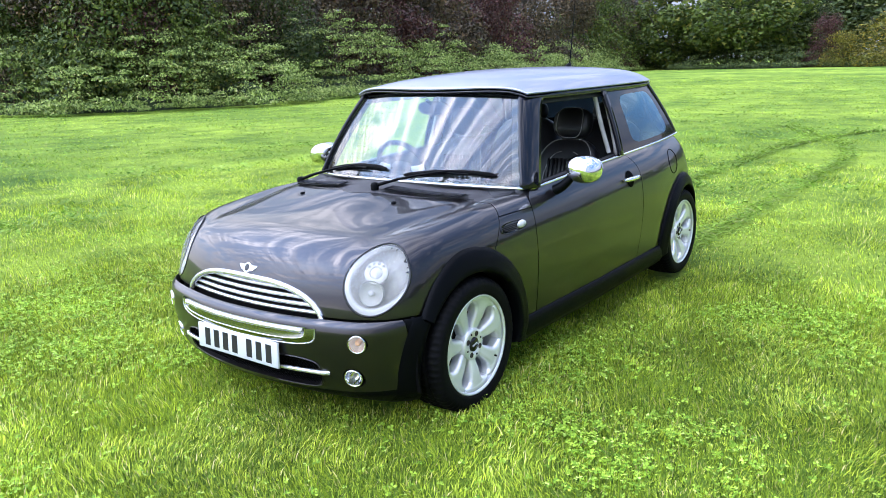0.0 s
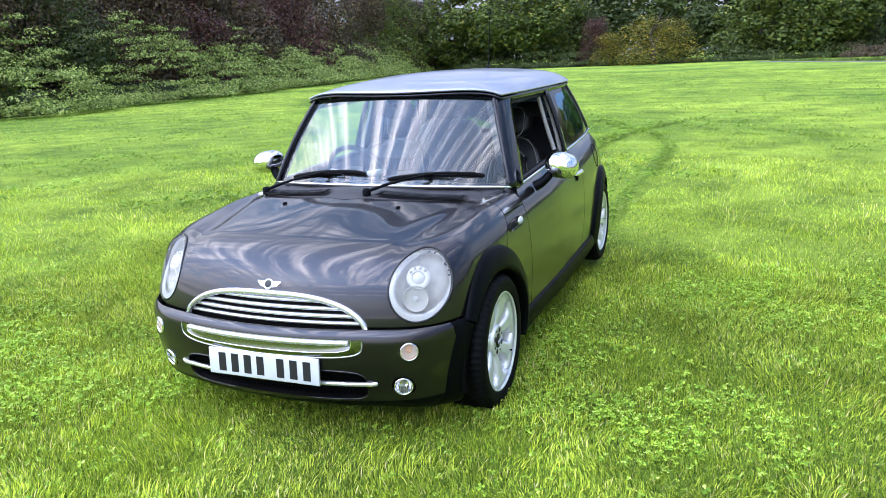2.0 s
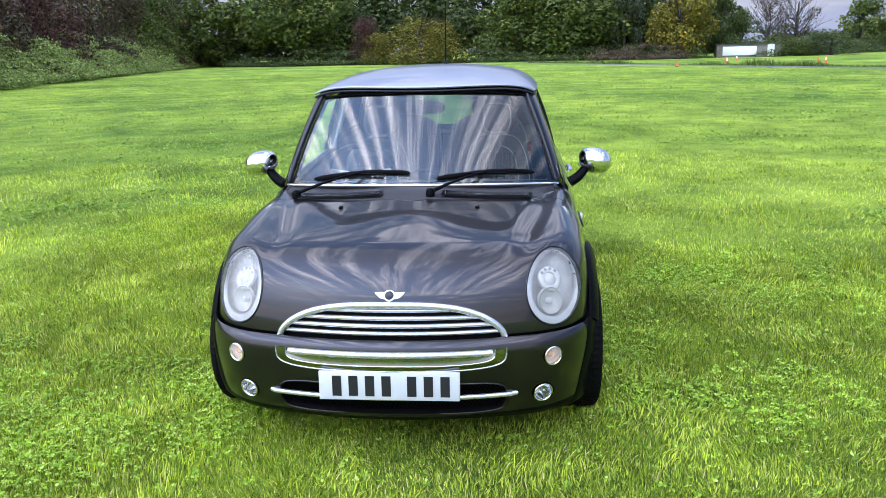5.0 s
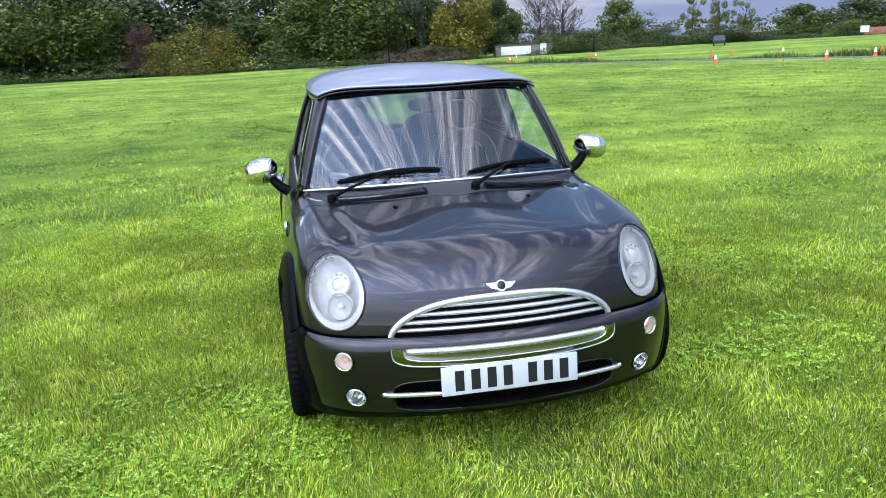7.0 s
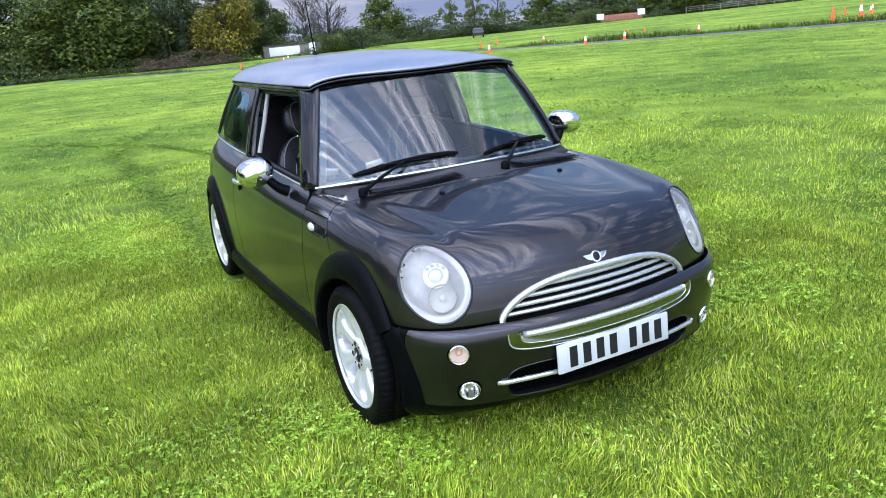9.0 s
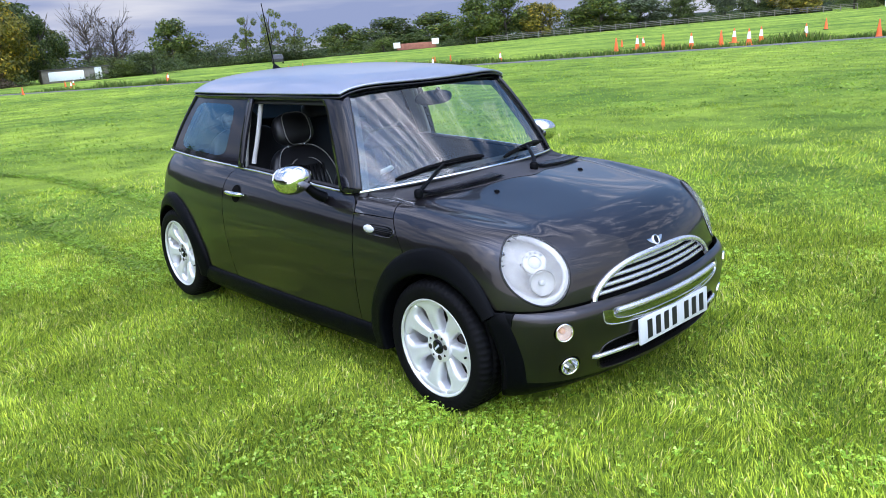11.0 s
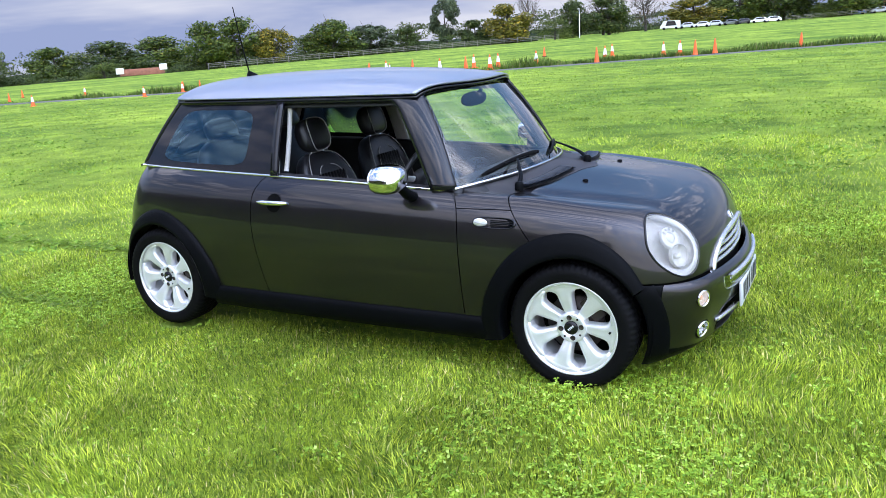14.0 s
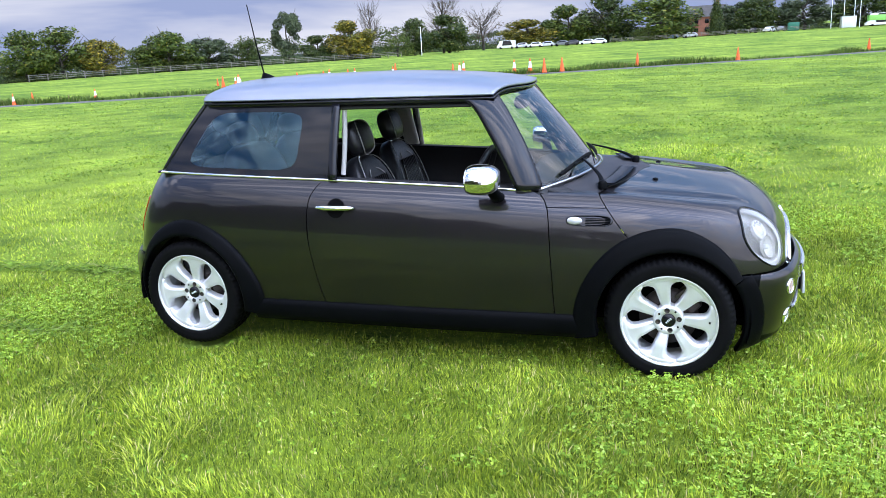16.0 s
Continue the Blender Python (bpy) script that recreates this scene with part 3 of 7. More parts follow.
def pressed(n):
    """Darker, flattened blades in the wheel tracks."""
    x, y = -3.2 - 12.5 * rng.random(n), np.zeros(n)
    pick = rng.integers(0, 3, n)
    for i, (off, turn, k) in enumerate(((-0.67, -12.0, 0.07), (0.56, -9.0, 0.062), (-0.67, -9.5, -0.036))):
        y = np.where(pick == i, off - k * np.maximum(turn - x, 0) ** 2, y)
    y = y + rng.normal(0, 0.085, n)
    keep = (rng.random(n) < track_mask(x, y) * 1.15) & ~((pick == 2) & (x > -9))
    x, y = x[keep], y[keep]
    n = len(x)
    a, f = rng.random(n) * 2 * np.pi, rng.random(n) * 2 * np.pi
    ln, wd = 0.05 + 0.06 * rng.random(n), 0.006 + 0.0012 * np.hypot(x, y) * rng.random(n)
    z0 = 0.012 + 0.022 * rng.random(n)
    v = np.stack([np.stack([x - np.cos(f) * wd, y - np.sin(f) * wd, z0], -1), np.stack([x + np.cos(f) * wd, y + np.sin(f) * wd, z0], -1), np.stack([x + np.cos(a) * ln, y + np.sin(a) * ln, z0 + 0.030 * rng.random(n)], -1)], 1)
    return v.reshape(-1, 3), np.arange(n * 3).reshape(-1, 3)


v, f = pressed(26000)
PRESSED = blade_material("pressed_grass", (0.085, 0.150, 0.011), (0.280, 0.430, 0.042), (0.30, 0.32, 0.09), 0.06, 0.3)
tracks = new("flattened_grass", fast_mesh("flattened_grass", v, f, PRESSED))
tagged(tracks, "dark flattened grass in two wheel tracks behind the car", "grass", kind="stuff")


def weeds(n, per):
    """Low dark clumps of broad leaves dotted over the meadow."""
    r, a = 4.5 + 34 * rng.random(n) ** 1.5, radians(50) + rng.random(n) * radians(225)
    x, y = -0.8 + r * np.cos(a), -0.3 + r * np.sin(a)
    keep = (value_noise(x, y, 1.9, 41) > 0.45) & ~under_car(x, y, 0.3)
    x, y, r = x[keep], y[keep], r[keep]
    i = np.repeat(np.arange(len(x)), per)
    m = len(i)
    spread = 0.05 + 0.012 * r[i]
    px, py = x[i] + rng.normal(0, 1, m) * spread * 1.5, y[i] + rng.normal(0, 1, m) * spread
    ln, az, f = 0.022 + 0.0016 * r[i] + 0.03 * rng.random(m), rng.random(m) * 2 * np.pi, rng.random(m) * 2 * np.pi
    wd = ln * 0.45
    z0 = ground_z(px, py) + 0.012 + 0.03 * rng.random(m)
    v = np.stack([np.stack([px - np.cos(f) * wd, py - np.sin(f) * wd, z0], -1), np.stack([px + np.cos(f) * wd, py + np.sin(f) * wd, z0], -1), np.stack([px + np.cos(az) * ln, py + np.sin(az) * ln, z0 + 0.035 * rng.random(m)], -1)], 1)
    return v.reshape(-1, 3), np.arange(m * 3).reshape(-1, 3)


def verge(n):
    """Long rank grass along the far side of the lane, in uneven tussocks."""
    i = rng.integers(0, len(lane_line) - 1, n)
    k = rng.random(n)[:, None]
    p = lane_line[i] * (1 - k) + lane_line[i + 1] * k + left_n[i] * (1.0 + 1.5 * rng.random(n) ** 1.6)[:, None]
    x, y = p[:, 0], p[:, 1]
    tall = value_noise(x, y, 2.4, 51) * value_noise(x, y, 9.0, 53)
    keep = (rng.random(n) < 0.15 + 2.2 * tall) & (x < 30)
    x, y, tall = x[keep], y[keep], tall[keep]
    m = len(x)
    ln, wd = 0.08 + 0.75 * tall * (0.5 + rng.random(m)), 0.02 + 0.03 * rng.random(m)
    a, f = rng.random(m) * 2 * np.pi, rng.random(m) * 2 * np.pi
    z0 = ground_z(x, y) - 0.01
    v = np.stack([np.stack([x - np.cos(f) * wd, y - np.sin(f) * wd, z0], -1), np.stack([x + np.cos(f) * wd, y + np.sin(f) * wd, z0], -1), np.stack([x + np.cos(a) * ln * 0.4, y + np.sin(a) * ln * 0.4, z0 + ln], -1)], 1)
    return v.reshape(-1, 3), np.arange(m * 3).reshape(-1, 3)


v, f = verge(26000)
VERGE = blade_material("verge_grass", (0.045, 0.085, 0.014), (0.150, 0.220, 0.035), (0.24, 0.22, 0.09), 0.10, 0.3)
rank = new("verge_grass", fast_mesh("verge_grass", v, f, VERGE))
tagged(rank, "dark rank grass along the edge of the lane", "grass", kind="stuff")

v, f = weeds(2300, 22)
WEED = blade_material("weed_leaves", (0.090, 0.185, 0.020), (0.270, 0.430, 0.052), (0.34, 0.46, 0.09), 0.08, 0.3)
weed = new("weeds", fast_mesh("weeds", v, f, WEED))
tagged(weed, "dark green low weeds dotted over the meadow", "weeds", kind="stuff")

# ---- the car: surfaces ----
# Car space: x ahead of the front axle, y to its left, z up from the tyres' foot.
CAR_POSE = pose(0, 0, -0.017, 0, 0.7, 0)
WHEELBASE = 2.467

belt_z = curve((-0.64, 0.868), (-1.17, 0.895), (-1.674, 0.914), (-2.2, 0.930), (-2.65, 0.942))
side_d = curve((-0.2, 0.46), (-0.08, 0.62), (-0.03, 0.676), (0, 0.703), (0.03, 0.733), (0.07, 0.762), (0.12, 0.782), (0.2, 0.797), (0.3, 0.807), (0.4, 0.810), (0.55, 0.804), (0.7, 0.785))
taper = curve((-3.1, -0.16), (-2.85, -0.085), (-2.6, -0.045), (-2.3, -0.012), (-1.9, 0.004), (-1.2, 0.006), (-0.6, -0.006), (-0.2, -0.010), (0.1, -0.030), (0.4, -0.07))
hood_c = curve((-0.8, 0.915), (-0.4, 0.901), (-0.25, 0.896), (-0.1, 0.880), (0.1, 0.850), (0.3, 0.814), (0.45, 0.778), (0.6, 0.71))
nose_x = curve((0.40, 0.594), (0.50, 0.590), (0.62, 0.566), (0.70, 0.532), (0.80, 0.455), (0.9, 0.34))
bump_x = curve((0.12, 0.45), (0.16, 0.53), (0.20, 0.578), (0.30, 0.612), (0.40, 0.628), (0.455, 0.630), (0.485, 0.624), (0.505, 0.606), (0.515, 0.575))
tail_x = curve((0.15, -2.98), (0.2, -3.02), (0.3, -3.045), (0.45, -3.035), (0.52, -2.99), (0.63, -2.965), (0.85, -2.87), (0.95, -2.81), (1.1, -2.70))


def side_y(x, z):
    return side_d(belt_z(x) - z) + taper(x)


def hood_top(x, y):
    """Height of the bonnet and scuttle: a middle bulge that runs out towards the nose, on a gentle crown."""
    y = np.abs(y)
    return hood_c(x) - 0.018 * step(0.0, 0.42, y) * step(0.45, -0.1, x) - (0.022 + 0.004 * step(0.2, -0.4, x)) * (y / 0.65) ** 2


def body_f(p):
    x, y, z = p[..., 0], np.abs(p[..., 1]), p[..., 2]
    side = y - side_y(x, z)
    valley = 0.010 * np.exp(-(((y - 0.50 - 0.10 * step(0.35, -0.35, x)) / 0.055) ** 2)) * step(0.45, 0.2, x)
    top = (z - (hood_top(x, y) - valley)) * 0.93
    front = x - (nose_x(z) - 0.28 * y * y)
    return smax(smax(side, front, 0.22), smax(top, front, 0.13), 0.05)


def rear_f(p):
    x, y, z = p[..., 0], np.abs(p[..., 1]), p[..., 2]
    return smax(y - side_y(x, z), (tail_x(z) + 0.22 * y * y) - x, 0.22)


def bumper_f(p):
    x, y, z = p[..., 0], np.abs(p[..., 1]), p[..., 2]
    return smax(y - (side_y(x, z) + 0.012), x - (bump_x(z) - 0.28 * y * y), 0.20)


def solve(f, o, d, far):
    lo, hi = np.zeros(len(o)), np.full(len(o), float(far))
    for _ in range(36):
        mid = (lo + hi) / 2
        inside = f(o + d * mid[:, None]) < 0
        lo, hi = np.where(inside, mid, lo), np.where(inside, hi, mid)
    return o + d * lo[:, None]


def gradient(f, p):
    g = np.stack([f(p + e) - f(p - e) for e in np.eye(3) * 2e-3], -1)
    return g / (np.linalg.norm(g, axis=-1)[:, None] + 1e-12)


def triangles(quads):
    q = np.array(quads)
    return np.concatenate([q[:, [0, 1, 2]], q[:, [0, 2, 3]]])


class Shell:
    """A triangle sheet on a surface f, which can be cut along g = 0 and picked apart."""

    def __init__(self, f, v, t):
        self.f, self.v, self.t = f, np.asarray(v, float), np.asarray(t)

    def cut(self, g):
        val = g(self.v)
        val = np.where(np.abs(val) < 1e-5, 1e-5, val)
        s = val > 0
        mixed = s[self.t].any(1) & ~s[self.t].all(1)
        new_v, made, out = list(self.v), {}, []

        def cross(a, b):
            k = (a, b) if a < b else (b, a)
            if k not in made:
                w = val[k[0]] / (val[k[0]] - val[k[1]])
                made[k] = len(new_v)
                new_v.append(self.v[k[0]] + w * (self.v[k[1]] - self.v[k[0]]))
            return made[k]

        for tri in self.t[mixed]:
            tri = [int(i) for i in tri]
            n_pos = sum(bool(s[i]) for i in tri)
            lone = next(i for i in range(3) if bool(s[tri[i]]) == (n_pos == 1))
            a, b, c = tri[lone], tri[(lone + 1) % 3], tri[(lone + 2) % 3]
            ab, ac = cross(a, b), cross(a, c)
            out += [(a, ab, ac), (ab, b, c), (ab, c, ac)]
        self.v = np.array(new_v)
        self.t = np.concatenate([self.t[~mixed], np.array(out, int).reshape(-1, 3)])
        return self

    def pick(self, keep):
        c = self.v[self.t].mean(1)
        t = self.t[keep(c)]
        used, back = np.unique(t, return_inverse=True)
        return Shell(self.f, self.v[used], back.reshape(-1, 3))

    def seam(self, g, width=0.0022):
        self.cut(lambda p: g(p) - width)
        self.cut(lambda p: g(p) + width)
        c = self.v[self.t].mean(1)
        self.t = self.t[np.abs(g(c)) > width]
        return self

    def both(self):
        """Adds the mirrored half."""
        n = len(self.v)
        return Shell(self.f, np.concatenate([self.v, self.v * np.array([1, -1, 1])]), np.concatenate([self.t, self.t[:, ::-1] + n]))

    def flip(self):
        return Shell(self.f, self.v * np.array([1, -1, 1]), self.t[:, ::-1])

    def build(self, name, mat, parent, label="", skirt=0.012, offset=0.0):
        nor = gradient(self.f, self.v)
        v = self.v + nor * offset
        tri = self.t
        fn = np.cross(v[tri[:, 1]] - v[tri[:, 0]], v[tri[:, 2]] - v[tri[:, 0]])
        flip = (fn * nor[tri].mean(1)).sum(1) < 0
        tri = np.where(flip[:, None], tri[:, ::-1], tri)
        area = np.linalg.norm(fn, axis=1)
        tri = tri[area > 1e-10]
        faces = [tuple(q) for q in tri]
        verts, norms = v, nor
        if skirt:
            e = np.concatenate([tri[:, [0, 1]], tri[:, [1, 2]], tri[:, [2, 0]]])
            key = np.sort(e, 1)
            _, first, count = np.unique(key, axis=0, return_index=True, return_counts=True)
            rim = e[first[count == 1]]
            ids = np.unique(rim)
            where = {int(i): k for k, i in enumerate(ids)}
            n0 = len(v)
            verts = np.concatenate([v, v[ids], v[ids] - nor[ids] * skirt])
            norms = np.concatenate([nor, np.zeros((2 * len(ids), 3))])
            m = len(ids)
            faces += [(n0 + where[int(b)], n0 + where[int(a)], n0 + m + where[int(a)], n0 + m + where[int(b)]) for a, b in rim]
        return mesh_object(name, verts, faces, mat, parent, label, norms)


def fan_shell(f, centre, phis, betas, far=2.2):
    """A half sheet seen from an inner point: phi turns from ahead to above, beta leans to the side."""
    ph, be = np.meshgrid(np.radians(phis), np.radians(betas), indexing="ij")
    d = np.stack([np.cos(ph) * np.cos(be), np.sin(be), np.sin(ph) * np.cos(be)], -1).reshape(-1, 3)
    o = np.broadcast_to(np.array(centre, float), d.shape)
    return Shell(f, solve(f, o, d, far), triangles(grid_faces(len(phis), len(betas))))


def drum_shell(f, cx, angles, zs, far=1.6):
    """A half sheet seen from an upright axis at x = cx: angle 0 is ahead, 90 the left side, 180 behind."""
    a, z = np.meshgrid(np.radians(angles), zs, indexing="ij")
    d = np.stack([np.cos(a), np.sin(a), np.zeros_like(a)], -1).reshape(-1, 3)
    o = np.stack([np.full_like(z, cx), np.zeros_like(z), z], -1).reshape(-1, 3)
    return Shell(f, solve(f, o, d, far), triangles(grid_faces(len(angles), len(zs))))


def side_sheet(xs_of, ss, rows):
    """A sheet on the body's flank from a grid of (x, z)."""
    p = np.array([[xs_of(s, r) for r in rows] for s in ss])
    x, z = p[..., 0], p[..., 1]
    v = np.stack([x, side_y(x, z), z], -1).reshape(-1, 3)
    return Shell(lambda q: np.abs(q[..., 1]) - side_y(q[..., 0], q[..., 2]), v, triangles(grid_faces(len(ss), len(rows))))


# lines of the panels, in side view
door_front = curve((0.20, -0.508), (0.30, -0.513), (0.60, -0.533), (0.78, -0.548), (0.825, -0.565), (0.85, -0.59), (0.87, -0.635))
door_rear = curve((0.24, -1.655), (0.34, -1.690), (0.48, -1.722), (0.62, -1.746), (0.72, -1.752), (0.82, -1.742), (0.88, -1.715), (0.92, -1.675))
hood_side = curve((0.45, -0.02), (0.60, -0.128), (0.70, -0.208), (0.80, -0.285), (0.865, -0.335), (1.0, -0.42))


def rear_edge(y):
    return -0.155 - 0.48 * y * y + 0.035 * np.exp(-((y / 0.08) ** 2))


def hood_rear(p):
    y, z = np.abs(p[..., 1]), p[..., 2]
    return np.where((y < 0.60) & (z > 0.78), rear_edge(y), hood_side(z))


screen_c = lambda s: -0.392 - 0.372 * s + 0.055 * s * (1 - s)


def screen_x(y, z):
    s = (z - 0.895) / 0.42
    return screen_c(s) - (0.50 - 0.17 * s) * y * y


belt_y = lambda x: side_d(0.0) + taper(x)
gutter_y = curve((-0.78, 0.540), (-1.2, 0.572), (-1.7, 0.580), (-2.1, 0.566), (-2.45, 0.52))


def house_y(x, z):
    """The glass house's flank."""
    zb = belt_z(x)
    s = (z - zb) / (1.300 - zb)
    return belt_y(x) + (gutter_y(x) - belt_y(x)) * s + 0.045 * s * (1 - s) - 0.004


def arch(p, cx, r):
    return np.hypot(p[..., 0] - cx, p[..., 2] - 0.300) - r


lamp_shape = lambda p, k=1.0: (np.abs(p[..., 1]) - 0.606 + 0.06 * (p[..., 2] - 0.655)) ** 2 / (0.103 * k) ** 2 + (p[..., 2] - 0.655) ** 2 / (0.126 * k) ** 2 - 1


def grille_top(y, w=0.425, h=0.133):
    return 0.502 + h * np.maximum(1 - (np.abs(y) / w) ** 3, 0) ** 0.6


# ---- the car: body ----
car = new("car")
car.matrix_world = CAR_POSE
tagged(car, "dark grey-brown metallic three-door hatchback with silver roof parked on grass", "car")
part("underbody", box_bm(-2.85, 0.42, -0.50, 0.50, 0.19, 0.24, 0.01), DARK, car, "dark underbody")

front_shell = fan_shell(body_f, (-0.10, 0, 0.40), np.linspace(-8, 150, 200), np.linspace(0, 86, 120))
for g in (
    lambda p: lamp_shape(p) + 5.0 * (p[..., 0] < 0.05),
    lambda p: np.where(p[..., 0] > 0.3, p[..., 2] - grille_top(p[..., 1]), 0.2),
    lambda p: p[..., 2] - 0.512,
    lambda p: arch(p, 0, 0.365),
):
    front_shell.cut(g)
hood_line = lambda p: p[..., 0] - hood_rear(p)
front_shell.seam(hood_line, 0.0025)
front_shell.seam(lambda p: np.where((hood_line(p) < 0) & (np.abs(p[..., 1]) > 0.60), p[..., 2] - 0.800, 0.2), 0.0018)
front_shell.seam(lambda p: p[..., 0] - door_front(p[..., 2]), 0.002)
base_line = lambda p: p[..., 0] - screen_x(p[..., 1], p[..., 2])
front_shell.cut(base_line)
front_shell.cut(lambda p: p[..., 2] - 0.300)
solid = lambda c: (arch(c, 0, 0.365) > 0) & (base_line(c) > 0)
hood = front_shell.pick(lambda c: solid(c) & (hood_line(c) > 0) & (lamp_shape(c) + 5.0 * (c[..., 0] < 0.05) > 0) & ((c[..., 0] < 0.3) | (c[..., 2] > grille_top(c[..., 1]))) & (c[..., 2] > 0.512))
hood_ob = hood.both().build("bonnet", PAINT, car, "clamshell bonnet with cloud reflections")
wx, wz = np.meshgrid(np.linspace(-0.66, -0.02, 60), np.linspace(0.296, 0.806, 50), indexing="ij")
wo = np.stack([wx.ravel(), np.full(wx.size, 0.3), wz.ravel()], -1)
wing = Shell(body_f, solve(body_f, wo, np.broadcast_to(np.array([0.0, 1.0, 0.0]), wo.shape), 0.8), triangles(grid_faces(60, 50)))
wing.cut(lambda p: arch(p, 0, 0.365))
for g, w in ((hood_line, 0.0025), (lambda p: p[..., 2] - 0.800, 0.0018), (lambda p: p[..., 0] - door_front(p[..., 2]), 0.002), (lambda p: p[..., 2] - 0.300, 0.001)):
    wing.seam(g, w)
wing = wing.pick(lambda c: (arch(c, 0, 0.365) > 0) & (hood_line(c) < 0) & (c[..., 0] > door_front(c[..., 2])) & (c[..., 2] < 0.800) & (c[..., 2] > 0.300))
scuttle = front_shell.pick(lambda c: solid(c) & (hood_line(c) < 0) & (c[..., 0] > door_front(c[..., 2])) & ~((np.abs(c[..., 1]) > 0.60) & (c[..., 2] < 0.800)))
wing.build("front_wing", PAINT, car)
wing.flip().build("front_wing", PAINT, car)
scuttle.pick(lambda c: np.abs(c[..., 1]) < 0.60).both().build("scuttle_panel", SCUTTLE, car, "dark grey plastic scuttle panel")
wing_top = scuttle.pick(lambda c: np.abs(c[..., 1]) >= 0.60)
wing_top.build("wing_top", PAINT, car)
wing_top.flip().build("wing_top", PAINT, car)
rear_gap = [(float(rear_edge(y)), y, float(hood_top(float(rear_edge(y)), y)) + 0.0005) for y in np.linspace(-0.585, 0.585, 61)]
tube("bonnet_edge", rear_gap, 0.0018, PAINT, car, "rear edge of the bonnet", 6)
liner = fan_shell(body_f, (-0.10, 0, 0.40), np.linspace(4, 132, 60), np.linspace(0, 62, 40)).cut(lambda p: base_line(p) - 0.01)
liner = liner.pick(lambda c: (lamp_shape(c) + 5.0 * (c[..., 0] < 0.05) > 0.0) & (base_line(c) > 0.01) & (arch(c, 0, 0.37) > 0))
liner.both().build("inner_liner", DARK, car, "dark void behind the panels", skirt=0, offset=-0.016)

# doors
for flip in (False, True):
    sheet = side_sheet(lambda s, r: (lambda z: (float(door_front(z)) * (1 - s) + float(door_rear(z)) * s, z))(0.302 + (float(belt_z(-0.62 - 1.06 * s)) - 0.302) * r), np.linspace(0.0025, 0.9975, 60), np.linspace(0, 1, 40))
    if flip:
        sheet = sheet.flip()
    sheet.build("door", PAINT, car, "dark metallic door with its window wound down")

# rear quarters and tail
rear_shell = drum_shell(rear_f, -2.15, np.linspace(50, 180, 150), np.linspace(0.20, 0.945, 80))
rear_shell.seam(lambda p: p[..., 0] - door_rear(p[..., 2]), 0.002)
rear_shell.cut(lambda p: arch(p, -WHEELBASE, 0.36))
rear_shell.seam(lambda p: p[..., 2] - 0.50 + 1.0 * (p[..., 0] > -2.5), 0.002)
rear_shell.cut(lambda p: p[..., 2] - 0.300 + 0.5 * (p[..., 0] < -2.5))
rear_shell.cut(lambda p: belt_z(p[..., 0]) - p[..., 2])
ok_rear = lambda c: (arch(c, -WHEELBASE, 0.36) > 0) & (c[..., 0] < door_rear(c[..., 2])) & (c[..., 2] < belt_z(c[..., 0])) & ((c[..., 2] > 0.3) | (c[..., 0] < -2.5))
quarter = rear_shell.pick(lambda c: ok_rear(c) & ((c[..., 2] > 0.50) | (c[..., 0] > -2.5)))
quarter.both().build("rear_quarter", PAINT, car)
rear_bumper = rear_shell.pick(lambda c: ok_rear(c) & (c[..., 2] < 0.50) & (c[..., 0] < -2.5))
rear_bumper.both().build("rear_bumper", PAINT, car, offset=0.008)

# front bumper
bump_shell = drum_shell(bumper_f, 0.0, np.linspace(0, 88, 150), np.concatenate([np.linspace(0.125, 0.46, 60), np.linspace(0.464, 0.509, 24)]))
low_open = lambda p: np.maximum(np.abs(p[..., 2] - 0.277) / 0.066, 0) ** 4 + np.abs(p[..., 1] / (0.430 - 0.25 * np.minimum(p[..., 2] - 0.277, 0) * -1)) ** 12 - 1
fog_hole = lambda p, r=0.043: np.hypot(np.abs(p[..., 1]) - 0.565, p[..., 2] - 0.278) - r
ind_hole = lambda p, r=0.037: np.hypot(np.abs(p[..., 1]) - 0.60, p[..., 2] - 0.428) - r
clad = lambda p: 0.36 + 0.10 * (p[..., 2] - 0.3) - p[..., 0]
lip = lambda p: 0.192 + 0.02 * (np.abs(p[..., 1]) / 0.6) ** 2 - p[..., 2]
front_only = lambda g, big: (lambda p: np.where(p[..., 0] > 0.3, g(p), big))
for g in (front_only(low_open, 0.5), front_only(fog_hole, 0.2), front_only(ind_hole, 0.2), lambda p: arch(p, 0, 0.352)):
    bump_shell.cut(g)
bump_shell.seam(clad, 0.0015)
bump_shell.cut(lip)
inb = lambda c: (arch(c, 0, 0.352) > 0) & ((c[..., 0] < 0.3) | ((low_open(c) > 0) & (fog_hole(c) > 0) & (ind_hole(c) > 0)))
bump_shell.pick(lambda c: inb(c) & (clad(c) < 0) & (lip(c) < 0)).both().build("front_bumper", PAINT, car, "body-coloured front bumper", skirt=0.03)
bump_shell.pick(lambda c: inb(c) & (clad(c) < 0) & (lip(c) > 0)).both().build("bumper_lip", CLADDING, car, "black plastic lip")
for fl in (False, True):
    sh = bump_shell.pick(lambda c: inb(c) & (clad(c) > 0) & (c[..., 1] > 0.3))
    (sh.flip() if fl else sh).build("bumper_cladding", CLADDING, car, "black plastic bumper end")

# ---- the car: glass house and roof ----
def house_edge(z, k):
    """The corner of windscreen and flank at height z: y on the screen, k metres in from the corner."""
    y = 0.68
    for _ in range(12):
        y = float(house_y(float(screen_x(y, z)), z))
    return y - k


